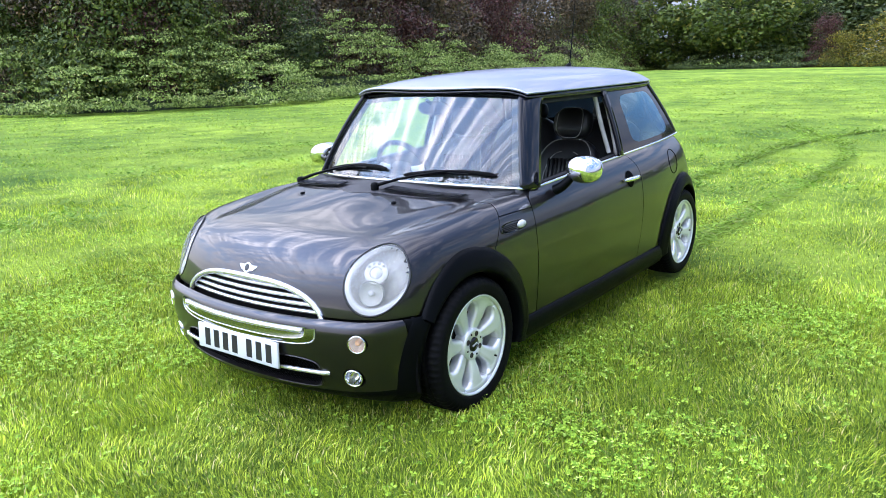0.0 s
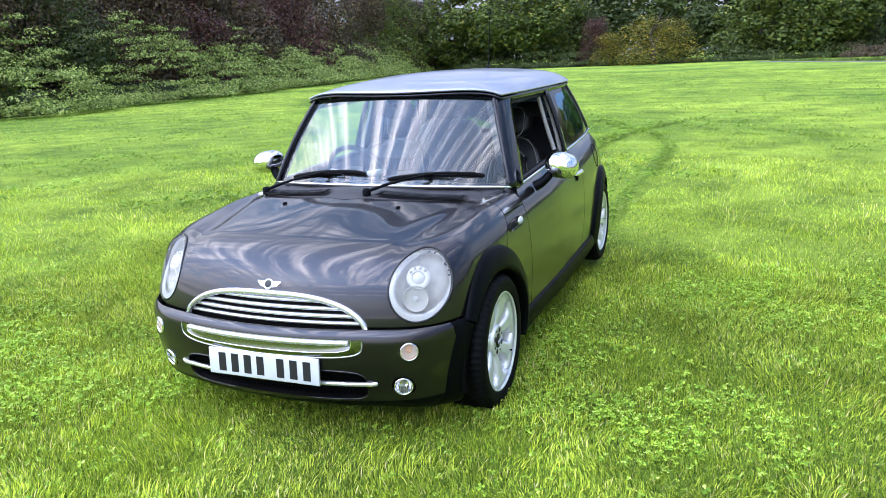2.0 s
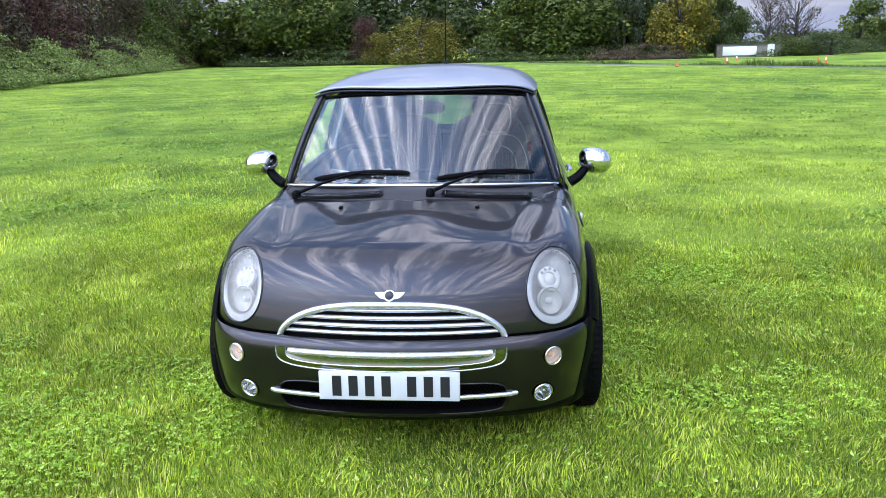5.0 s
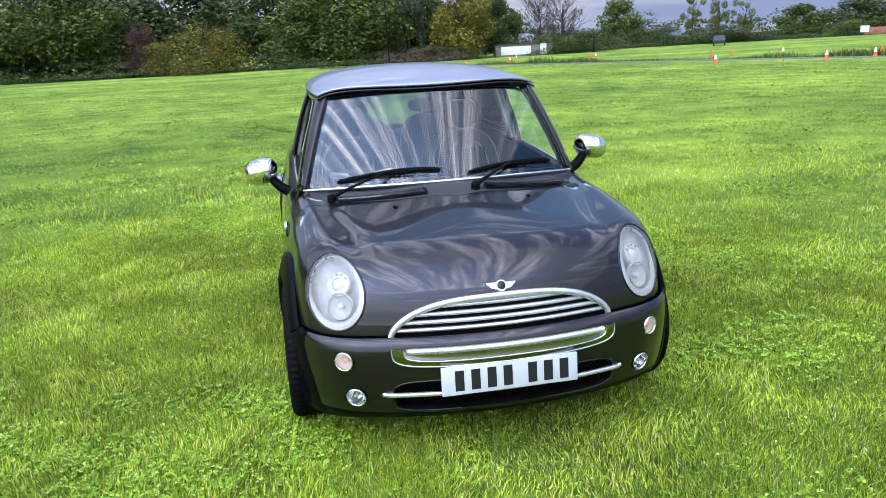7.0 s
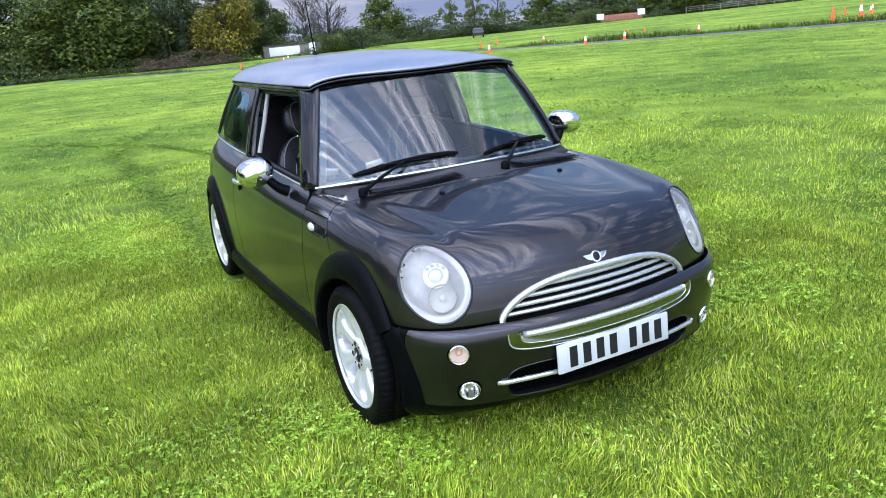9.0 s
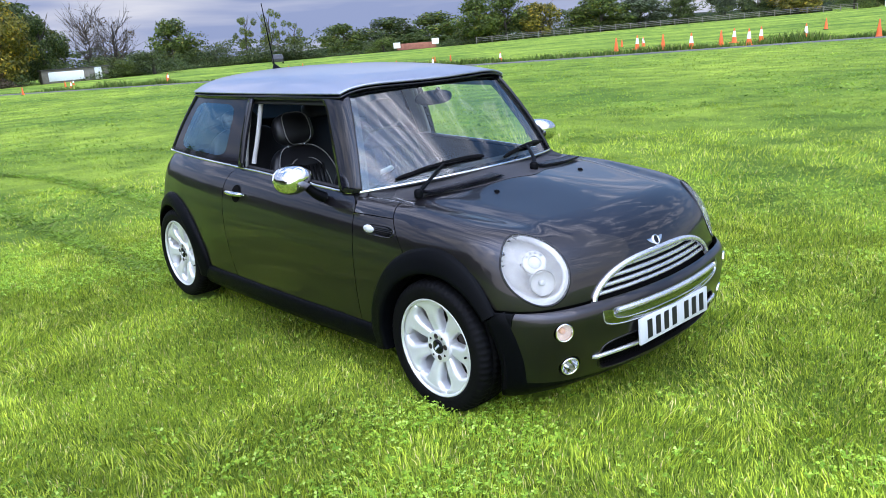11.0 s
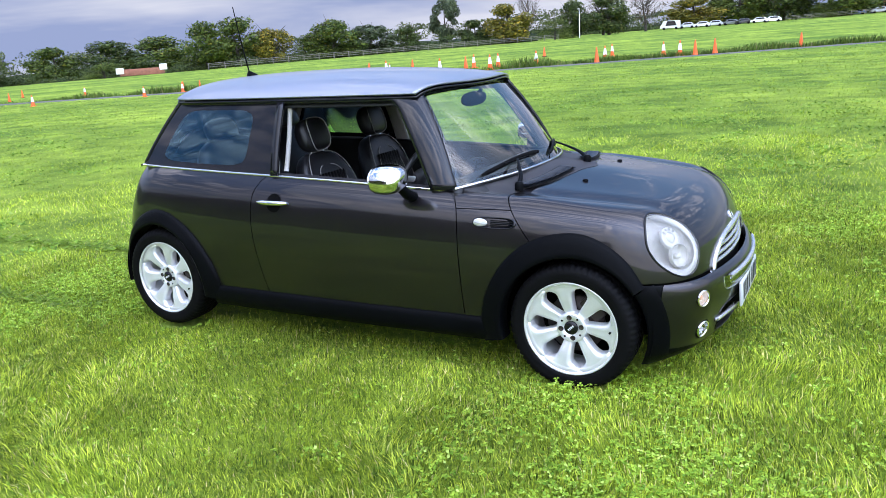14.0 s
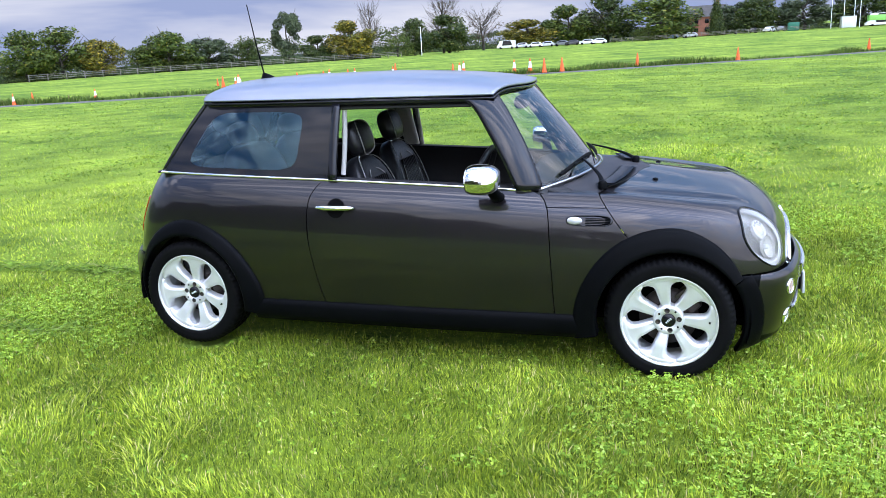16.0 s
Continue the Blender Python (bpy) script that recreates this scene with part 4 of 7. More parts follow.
def sheet(name, rows, mat, parent, label="", thick=0.0):
    """A skin through rows of points, with an optional thickness."""
    r = np.array(rows, float)
    nu, nv = r.shape[:2]
    v = r.reshape(-1, 3)
    f = grid_faces(nu, nv)
    if thick:
        du = np.gradient(r, axis=0)
        dv = np.gradient(r, axis=1)
        n = np.cross(du, dv)
        n /= np.linalg.norm(n, axis=-1)[..., None] + 1e-12
        v = np.concatenate([v, (r - n * thick).reshape(-1, 3)])
        m = nu * nv
        f = f + [tuple(i + m for i in q[::-1]) for q in f]
        rim = [i * nv for i in range(nu)] + [(nu - 1) * nv + j for j in range(1, nv)] + [i * nv + nv - 1 for i in range(nu - 2, -1, -1)] + [j for j in range(nv - 2, 0, -1)]
        f += [(rim[k], rim[k - 1], rim[k - 1] + m, rim[k] + m) for k in range(len(rim))]
    return mesh_object(name, v, f, mat, parent, label)


def screen_row(z, k, n=25):
    e = house_edge(z, k)
    ys = np.linspace(-e, e, n)
    return [(float(screen_x(y, zz)), y, zz) for y in ys for zz in [z]]


base_z = lambda y: 0.897 - 0.032 * (y / 0.69) ** 2
top_z = lambda y: 1.318 - 0.020 * (y / 0.55) ** 2


def screen_pts(s0, s1, m0, m1, nz=14, ny=31):
    """Points of the windscreen for heights s0..s1 of 1, sides drawn in by m0 (low) to m1 (high) metres."""
    rows = []
    for s in np.linspace(s0, s1, nz):
        zc = 0.865 + (1.298 - 0.865) * s
        e = house_edge(zc, m0 + (m1 - m0) * (s - s0) / max(s1 - s0, 1e-6))
        row = []
        for u in np.linspace(-1, 1, ny):
            y = u * e
            z = float(base_z(y)) * (1 - s) + float(top_z(y)) * s
            row.append((float(screen_x(y, z)), y, z))
        rows.append(row)
    return rows


glass_rows = screen_pts(0.0, 1.0, 0.03, 0.03)
ws = sheet("windscreen", glass_rows[::-1], WINDSCREEN, car, "laminated windscreen reflecting the clouded sky")
ws.visible_shadow = False
# black printed border of the windscreen
inner = np.array(screen_pts(0.055, 0.982, 0.062, 0.062))
outer = np.array(glass_rows)
for nm, a, b in (("left", -1, -1), ("right", 0, 0)):
    sheet("screen_border", [[outer[i, a] * (1 - k) + inner[i, b] * k - np.array([0.003, 0, 0.003]) for k in (0, 0.5, 1)] for i in range(14)], GLOSS_BLACK, ws)
sheet("screen_border", [[outer[-1, j] * (1 - k) + inner[-1, j] * k - np.array([0.003, 0, 0.003]) for k in (0, 0.5, 1)] for j in range(31)], GLOSS_BLACK, ws)
sheet("screen_border", [[outer[0, j] * (1 - k) + inner[0, j] * k - np.array([0.003, 0, 0.003]) for k in (0, 0.5, 1)] for j in range(31)], GLOSS_BLACK, ws)

WIN_FRONT = curve((0.86, -0.700), (1.0, -0.775), (1.15, -0.868), (1.24, -0.930), (1.27, -0.965), (1.285, -1.03))
Q_REAR = curve((0.90, -2.668), (0.942, -2.645), (1.1, -2.545), (1.25, -2.440), (1.31, -2.395))
for sgn in (1, -1):
    rows = []
    for s in np.linspace(0, 1, 16):
        z = 0.865 + 0.435 * s
        e = house_edge(z, 0.03)
        a = np.array([float(screen_x(e, z)), e])
        c = np.array([float(screen_x(e + 0.03, z)) + 0.002, e + 0.030])
        xw = float(WIN_FRONT(z))
        b = np.array([xw, float(house_y(xw, z))])
        rows.append([np.array([*((1 - t) ** 2 * a + 2 * t * (1 - t) * c + t * t * b), z]) * (1, sgn, 1) for t in np.linspace(0, 1, 9)])
    sheet("a_pillar", rows if sgn > 0 else [r[::-1] for r in rows], GLOSS_BLACK, car, "gloss black windscreen pillar", 0.02)

    flank = lambda x, z: np.array([x, float(house_y(x, z)), z]) * (1, sgn, 1)
    order = (lambda r: [q[::-1] for q in r]) if sgn > 0 else (lambda r: r)
    # rail over the side windows
    rows = [[flank(x, float(z)) for z in np.linspace(min(1.272, 1.272 if x < -1.0 else 1.272), 1.306, 4)] for x in np.linspace(-0.93, -2.40, 40)]
    sheet("roof_rail", order(rows), GLOSS_BLACK, car, "", 0.015)
    # door pillar
    rows = [[flank(x, float(z)) for x in (-1.612, -1.63, -1.652)] for z in np.linspace(float(belt_z(-1.64)), 1.275, 14)]
    sheet("window_post", rows if sgn > 0 else [q[::-1] for q in rows], GLOSS_BLACK, car, "", 0.02)
    # pale trim on the inside of the door pillar
    lo, hi = flank(-1.597, 0.93), flank(-1.610, 1.262)
    tube("pillar_trim", bez([lo - np.array([0, sgn * 0.045, 0]), (lo + hi) / 2 - np.array([-0.004, sgn * 0.045, 0]), hi - np.array([0, sgn * 0.040, 0])], 5), 0.013, PILLAR, car, "pale inner pillar trim", 8, False, 1.0)
    # quarter glass: black border and a clear middle
    quad = lambda u, s: flank((-1.660) * (1 - u) + float(Q_REAR(0.935 + 0.345 * s)) * u, float(belt_z(-1.66 - u)) * (1 - s) + 1.282 * s)
    us, ss = np.linspace(0, 1, 46), np.linspace(0, 1, 20)
    pts = np.array([[quad(u, s) for s in ss] for u in us])
    clear = lambda u, s: np.abs((u - 0.535) / 0.345) ** 6 + np.abs((s - 0.50) / 0.40) ** 6 - 1
    quads = np.array(grid_faces(len(us), len(ss)))
    uv = np.array([[u, s, 0] for u in us for s in ss])
    flat = Shell(None, uv, triangles(quads)).cut(lambda p: clear(p[..., 0], p[..., 1]))
    for nm, keep, mat, lab in (("quarter_border", lambda c: clear(c[..., 0], c[..., 1]) > 0, GLOSS_BLACK, "black printed glass border"), ("quarter_window", lambda c: clear(c[..., 0], c[..., 1]) < 0, SIDE_GLASS, "tinted rear quarter glass")):
        got = flat.pick(keep)
        pv = np.array([quad(p[0], p[1]) for p in got.v])
        tt = got.t if sgn > 0 else got.t[:, ::-1]
        q_ob = mesh_object(nm, pv, [tuple(f) for f in tt], mat, car, lab)
        if mat is SIDE_GLASS:
            q_ob.visible_shadow = False

# tailgate glass and rear pillars
rear_rows = []
for s in np.linspace(0, 1, 14):
    z = 0.94 + 0.36 * s
    xe = float(Q_REAR(z))
    ye = float(house_y(xe, z))
    rear_rows.append([(xe - 0.10 * (1 - (u * u)) + 0.0, u * ye, z) for u in np.linspace(1, -1, 25)])
rr = np.array(rear_rows)
sheet("rear_pillar", rr[:, :4], GLOSS_BLACK, car, "", 0.02)
sheet("rear_pillar", rr[:, -4:], GLOSS_BLACK, car, "", 0.02)
sheet("rear_header", rr[-3:, 3:-3], GLOSS_BLACK, car, "", 0.02)
rear_glass = sheet("rear_window", rr[:-2, 3:-3][::-1], SIDE_GLASS, car, "tinted tailgate window")
rear_glass.visible_shadow = False
tail_cap = [[(rr[0, j, 0] * (1 - k) + (float(tail_x(0.94)) + 0.22 * rr[0, j, 1] ** 2 + 0.03) * k, rr[0, j, 1], 0.94 - 0.004 * k) for k in (0, 0.5, 1)] for j in range(25)]
sheet("tail_shelf", tail_cap, PAINT, car, "", 0.01)

# roof
ROOF_G = 1.303
roof_c = curve((-0.73, 1.322), (-0.80, 1.348), (-0.95, 1.377), (-1.2, 1.398), (-1.6, 1.411), (-2.0, 1.408), (-2.35, 1.392), (-2.50, 1.368))
roof_w = curve((0, 0.566), (0.05, 0.574), (0.25, 0.590), (0.55, 0.598), (0.85, 0.588), (0.95, 0.572), (1, 0.550))


def roof_p(u, v, drop=0.0):
    x0, x1 = -0.752 - 0.080 * v * v, -2.505 + 0.085 * abs(v) ** 2.5
    x = x0 + (x1 - x0) * u
    y = float(roof_w(u)) * v
    e = 0.5 * abs(v) ** 2.2 + 0.5 * abs(v) ** 9
    zc = float(roof_c(x + 0.0))
    zc -= 0.03 * max(0, (u - 0.9) / 0.1) ** 2
    return (x, y, ROOF_G + (zc - ROOF_G) * (1 - e) - drop)


us = np.concatenate([np.linspace(0, 0.12, 10), np.linspace(0.15, 0.9, 26), np.linspace(0.92, 1, 8)])
vs = np.sin(np.linspace(-np.pi / 2, np.pi / 2, 41))
roof = sheet("roof", [[roof_p(u, v) for v in vs] for u in us], SILVER, car, "silver painted roof panel", 0.010)
sheet("headlining", [[(x, y * 0.97, z - 0.045) for x, y, z in [roof_p(u, v) for v in np.linspace(-1, 1, 13)]] for u in np.linspace(0.03, 0.97, 20)][::-1], TRIM, car, "dark headlining", 0.01)
rim = [roof_p(0, v) for v in vs] + [roof_p(u, 1) for u in us[1:]] + [roof_p(1, v) for v in vs[::-1][1:]] + [roof_p(u, -1) for u in us[::-1][1:-1]]
tube("gutter_trim", [(x, y, z - 0.012) for x, y, z in rim], 0.0055, GLOSS_BLACK, car, "black gutter strip", 8, True)

# chrome line round the waist and along the foot of the windscreen
line = [(x, sg * (belt_y(x) + 0.001), float(belt_z(x))) for sg, xs in ((1, np.linspace(-2.665, -0.66, 40)),) for x in xs]
front_line = [(float(screen_x(y, float(base_z(y)))) + 0.016, y, float(base_z(y)) + 0.008) for y in np.linspace(0.675, -0.675, 41)]
waist = [np.array(p, float) for p in line] + [np.array(p) for p in front_line] + [np.array((x, -y, z), float) for x, y, z in line[::-1]]
tube("waist_strip", waist, 0.0075, CHROME, car, "chrome waistline strip", 8)

# ---- the car: arches, sills, wheels ----
def flare(cx, sg, degs, r_out, cz=0.300):
    rows = []
    for d in degs:
        a, ro, ri = radians(d), float(r_out(d)), 0.326
        c, s = math.cos(a), math.sin(a)
        row = []
        lip_y = None
        for k, out in ((0.0, 0.001), (0.05, 0.012), (0.16, 0.019), (0.45, 0.026), (0.75, 0.033), (0.92, 0.037), (1.0, 0.034), (1.04, 0.020), (1.03, -0.05)):
            r = ro + (ri - ro) * k
            x, z = cx + r * c, cz + r * s
            rb = ro + (ri - ro) * min(k, 0.55)
            y = float(side_y(cx + rb * c, cz + rb * s)) + out
            row.append((x, sg * min(y, 0.8445), z))
        rows.append(row)
    return sheet("wheel_arch", rows if sg < 0 else [q[::-1] for q in rows], CLADDING, car, "black plastic wheel arch moulding")


front_out = curve((20, 0.366), (36, 0.374), (60, 0.402), (90, 0.428), (120, 0.426), (150, 0.42), (180, 0.430), (200, 0.44))
rear_out = curve((-20, 0.445), (0, 0.437), (35, 0.402), (55, 0.397), (90, 0.408), (120, 0.392), (150, 0.366), (180, 0.354), (200, 0.35))
for sg in (1, -1):
    flare(0, sg, np.linspace(34, 194, 60), front_out, 0.291)
    flare(-WHEELBASE, sg, np.linspace(-12, 196, 70), rear_out)
    rows = []
    for d in np.linspace(33, -27, 26):
        c, s, row = math.cos(radians(d)), math.sin(radians(d)), []
        for r, out in ((0.326, -0.05), (0.326, 0.004), (0.332, 0.012), (0.35, 0.010), (0.38, 0.008), (0.402, 0.006), (0.410, 0.001)):
            o = np.array([[r * c, 0.2, 0.291 + r * s]])
            p = solve(bumper_f, o, np.array([[0.0, 1.0, 0.0]]), 0.9)[0]
            row.append((p[0], sg * min(p[1] + out, 0.8445), p[2]))
        rows.append(row)
    sheet("bumper_corner", rows if sg < 0 else [q[::-1] for q in rows], CLADDING, car, "black plastic corner of the front bumper")
    rows = []
    for x in np.linspace(-0.375, -2.085, 24):
        y = float(side_y(x, 0.302))
        rows.append([(x, sg * yy, zz) for yy, zz in ((y - 0.006, 0.303), (y + 0.004, 0.303), (y + 0.010, 0.298), (y + 0.016, 0.27), (y + 0.014, 0.225), (y - 0.004, 0.190), (y - 0.05, 0.178), (0.60, 0.180))])
    sheet("sill", rows if sg > 0 else [q[::-1] for q in rows], CLADDING, car, "black plastic sill")
    for cx in (0, -WHEELBASE):
        v, f = lathe([(0.345, 0.0), (0.352, 0.20)], 40)
        v = v * (1, sg, 1) + np.array([cx, sg * 0.56, 0.30])
        keep = [q for q in f if v[list(q), 2].mean() > (0.20 if cx == 0 and v[list(q), 0].mean() > 0 else 0.24)]
        mesh_object("wheel_well", v, keep, DARK, car, "dark wheel well lining")


def build_wheel(front):
    """A wheel about its centre, its face towards +y."""
    w = new("wheel")
    n = 192
    prof = [(0.216, -0.095), (0.232, -0.102), (0.262, -0.104), (0.286, -0.098), (0.297, -0.088), (0.3025, -0.072), (0.304, -0.045), (0.297, -0.042), (0.297, -0.036), (0.3045, -0.033), (0.3050, -0.004), (0.297, -0.002), (0.297, 0.002), (0.3050, 0.004), (0.3045, 0.033), (0.297, 0.036), (0.297, 0.042), (0.304, 0.045), (0.3025, 0.072), (0.297, 0.088), (0.286, 0.098), (0.278, 0.1015), (0.262, 0.104), (0.258, 0.1035), (0.244, 0.1035), (0.232, 0.102), (0.226, 0.097), (0.222, 0.090)]
    v, f = lathe(prof, n)
    v = v.reshape(n, len(prof), 3)
    for i in range(n):
        for j, (r, o) in enumerate(prof):
            # shoulder blocks with deep slots, finer sipes across the middle ribs
            if r > 0.285 and abs(o) > 0.044 and (i + (1 if o > 0 else 0)) % 3 == 0:
                v[i, j, [0, 2]] *= (r - 0.007) / r
            elif r > 0.3 and abs(o) < 0.044 and i % 3 == 0:
                v[i, j, [0, 2]] *= (r - 0.006) / r
    mesh_object("tyre", v.reshape(-1, 3), f, RUBBER, w, "black tyre with worn tread")
    rim = [(0.205, -0.09), (0.200, -0.05), (0.196, 0.0), (0.199, 0.05), (0.206, 0.075), (0.212, 0.083), (0.218, 0.086), (0.2245, 0.090), (0.2262, 0.0955), (0.2225, 0.0985), (0.2175, 0.0965), (0.213, 0.091)]
    v, f = lathe(rim, 96)
    rim_ob = mesh_object("rim", v, f, ALLOY, w, "silver seven-spoke alloy rim")
    half = curve((0.055, 0.0205), (0.072, 0.0230), (0.09, 0.0255), (0.115, 0.0290), (0.14, 0.0325), (0.160, 0.0365), (0.174, 0.0440), (0.184, 0.0560), (0.192, 0.0690), (0.200, 0.0900), (0.2155, 0.0975))
    face = curve((0.05, 0.062), (0.09, 0.072), (0.14, 0.083), (0.18, 0.086), (0.2155, 0.0885))
    for k in range(7):
        a0 = 2 * np.pi * k / 7 + 0.35
        rows = []
        for r in np.concatenate([np.linspace(0.045, 0.17, 12), np.linspace(0.175, 0.2155, 12)]):
            h, y0 = float(half(r)), float(face(r))
            row = []
            for s, dy in ((-1.0, -0.050), (-1.0, -0.020), (-0.92, -0.009), (-0.70, -0.0035), (-0.35, -0.003), (0, -0.005), (0.35, -0.003), (0.70, -0.0035), (0.92, -0.009), (1.0, -0.020), (1.0, -0.050)):
                a = a0 + s * h / r
                row.append((r * math.cos(a), y0 + dy * (0.6 if r > 0.2 else 1), r * math.sin(a)))
            rows.append(row)
        sheet("spoke", [q[::-1] for q in rows], ALLOY, rim_ob)
    v, f = lathe([(0.072, 0.02), (0.072, 0.070), (0.068, 0.0755), (0.062, 0.0765), (0.036, 0.0770), (0.033, 0.071), (0.032, 0.071)], 48)
    mesh_object("hub", v, f, ALLOY, rim_ob)
    v, f = lathe([(0.0325, 0.066), (0.0325, 0.0775), (0.030, 0.080), (0.0001, 0.081)], 40)
    mesh_object("hub_cap", v, f, GLOSS_BLACK, rim_ob, "black centre cap")
    bars = [(box_bm(-0.017 + 0.0092 * i, -0.011 + 0.0092 * i, 0.0800, 0.0822, -0.005, 0.005)) for i in range(4)]
    bm = bmesh.new()
    for b in bars:
        tmp = bpy.data.meshes.new("t")
        b.to_mesh(tmp)
        b.free()
        bm.from_mesh(tmp)
        bpy.data.meshes.remove(tmp)
    part("cap_mark", bm, ALLOY, rim_ob)
    for k in range(4):
        a = 2 * np.pi * k / 4 + 0.6
        v, f = lathe([(0.0125, 0.052), (0.0125, 0.0778), (0.0105, 0.0780), (0.0105, 0.0772), (0.0001, 0.0772)], 14)
        mesh_object("wheel_bolt", v + np.array([0.049 * math.cos(a), 0, 0.049 * math.sin(a)]), f, STEEL, rim_ob)
    for k in range(4):
        a = 2 * np.pi * (k + 0.5) / 4 + 0.6
        v, f = lathe([(0.005, 0.060), (0.005, 0.0785), (0.0001, 0.0785)], 10)
        mesh_object("locating_hole", v + np.array([0.053 * math.cos(a), 0, 0.053 * math.sin(a)]), f, DARK, rim_ob)
    v, f = lathe([(0.0045, 0.060), (0.0045, 0.092), (0.0001, 0.093)], 10)
    mesh_object("valve", v + np.array([0.185 * math.cos(3.9), 0, 0.185 * math.sin(3.9)]), f, RUBBER, rim_ob)
    v, f = lathe([(0.06, 0.010), (0.138, 0.010), (0.138, -0.010), (0.06, -0.010)], 48)
    mesh_object("brake_disc", v, f, STEEL, w, "worn brake disc")
    v, f = lathe([(0.205, -0.088), (0.1, -0.095), (0.0001, -0.095)], 40)
    mesh_object("wheel_back", v, f, DARK, w)
    part("brake_caliper", box_bm(-0.155, -0.085, -0.03, 0.028, -0.06, 0.06, 0.01), STEEL, w)
    return w


wheel = build_wheel(True)
wheel.parent = car
tagged(wheel, "silver seven-spoke alloy wheel with black tyre")
for k, (cx, sg, spin) in enumerate(((0, 1, 10), (0, -1, 44), (-WHEELBASE, 1, 35), (-WHEELBASE, -1, 25))):
    m = Matrix.Translation((cx - (0.008 if cx else 0.0), sg * (0.692 if cx else 0.712), 0.303 if cx else 0.298)) @ pose(0, 0, 0, 0, 0, 0 if sg > 0 else 180) @ pose(0, 0, 0, 0, spin, 0) @ Matrix.Diagonal((0.975, 1, 0.975, 1))
    if k == 0:
        wheel.matrix_basis = m
    else:
        copy_thing(wheel, m)

# ---- the car: lamps, grilles, bright work ----
def on_body(f, y, z, far=1.6):
    """The front surface's x at a given y and z."""
    o = np.array([[0.0, y, z]])
    return solve(f, o, np.array([[1.0, 0, 0]]), far)[0]


for sg in (1, -1):
    lamp = new("headlight")
    lamp.parent = car
    tagged(lamp, "oval headlight with milky clear lens and silver bezel")
    ring = []
    for a in np.linspace(0, 2 * np.pi, 56, endpoint=False):
        z = 0.655 + 0.126 * math.sin(a)
        y = 0.606 - 0.06 * (z - 0.655) + 0.103 * math.cos(a)
        p = on_body(body_f, y, z)
        ring.append(p * (1, sg, 1))
    tube("lamp_ring", [np.array(p) + 0.03 * (np.array(p) - np.array([p[0], sg * 0.606, 0.655])) for p in ring], 0.0042, GLOSS_BLACK, lamp, "dark gasket round the lamp", 8, True)
    glass_shell = front_shell.pick(lambda c: (lamp_shape(c) < 0) & (c[..., 0] > 0.05))
    gs = glass_shell if sg > 0 else glass_shell.flip()
    gs.build("lens", LENS, lamp, "clear plastic lens", 0, 0.003).visible_shadow = False
    centre = np.array([0.33, sg * 0.595, 0.66])
    rows = []
    for k, back in ((1.0, 0.008), (0.90, 0.03), (0.80, 0.055), (0.6, 0.075), (0.3, 0.09), (0.02, 0.092)):
        row = []
        for p in ring:
            q = centre + (np.array(p) - centre) * np.array([1, k, k])
            q[0] = p[0] * k + (0.40) * (1 - k) - back
            row.append(q)
        rows.append(row + [row[0]])
    sheet("reflector", rows if sg < 0 else [r[::-1] for r in rows], BOWL, lamp, "grey lamp housing")
    mid = np.array([0, sg * 0.606, 0.655])
    band = []
    for k, back in ((0.995, 0.004), (0.93, 0.008), (0.83, 0.012), (0.81, 0.022)):
        band.append([np.array([p[0] - back + (1 - k) * 0.02, mid[1] + (p[1] - mid[1]) * k, mid[2] + (p[2] - mid[2]) * k]) for p in ring + ring[:1]])
    sheet("lamp_bezel", band if sg < 0 else [r[::-1] for r in band], BEZEL, lamp, "broad silver bezel")
    # projector above, with a collar of small holes, and the main reflector below
    for nm, dy, z, r, collar, deep in (("projector", 0.604, 0.697, 0.025, 0.048, 0.030), ("main_reflector", 0.606, 0.614, 0.046, 0.052, 0.028)):
        p = on_body(body_f, dy, z)
        nrm = Vector(gradient(body_f, np.array([p]))[0]).normalized()
        p = Vector(p) - nrm * deep
        turn = Matrix.Translation((p.x, p.y * sg, p.z)) @ Vector((nrm.x, nrm.y * sg, nrm.z)).to_track_quat("X", "Z").to_matrix().to_4x4()
        v, f = lathe([(collar, -0.012), (collar, 0.001), (collar * 0.96, 0.004), (r * 1.1, 0.004), (r * 1.02, 0.002), (r, -0.003)], 36, "x")
        base = mesh_object(nm, v, f, REFLECTOR, lamp)
        base.matrix_basis = turn
        if nm == "projector":
            v, f = lathe([(r, -0.003), (r * 0.8, 0.005), (r * 0.4, 0.010), (0.0001, 0.012)], 28, "x")
            mesh_object("bulb_glass", v, f, FROST, base)
            for k in range(4):
                a = radians(42 + 32 * k)
                v, f = lathe([(0.0062, -0.005), (0.0062, 0.0055), (0.0045, 0.005), (0.0001, 0.0045)], 10, "x")
                mesh_object("marker_dot", v + np.array([0, sg * 0.0385 * math.cos(a), 0.0385 * math.sin(a)]), f, DOT, base)
        else:
            v, f = lathe([(r, -0.003), (r * 0.8, -0.014), (r * 0.45, -0.022), (0.0001, -0.024)], 28, "x")
            mesh_object("dish", v, f, REFLECTOR, base)
            v, f = lathe([(0.012, -0.022), (0.012, -0.004), (0.006, 0.0), (0.0001, 0.001)], 16, "x")
            mesh_object("bulb_glass", v, f, FROST, base)

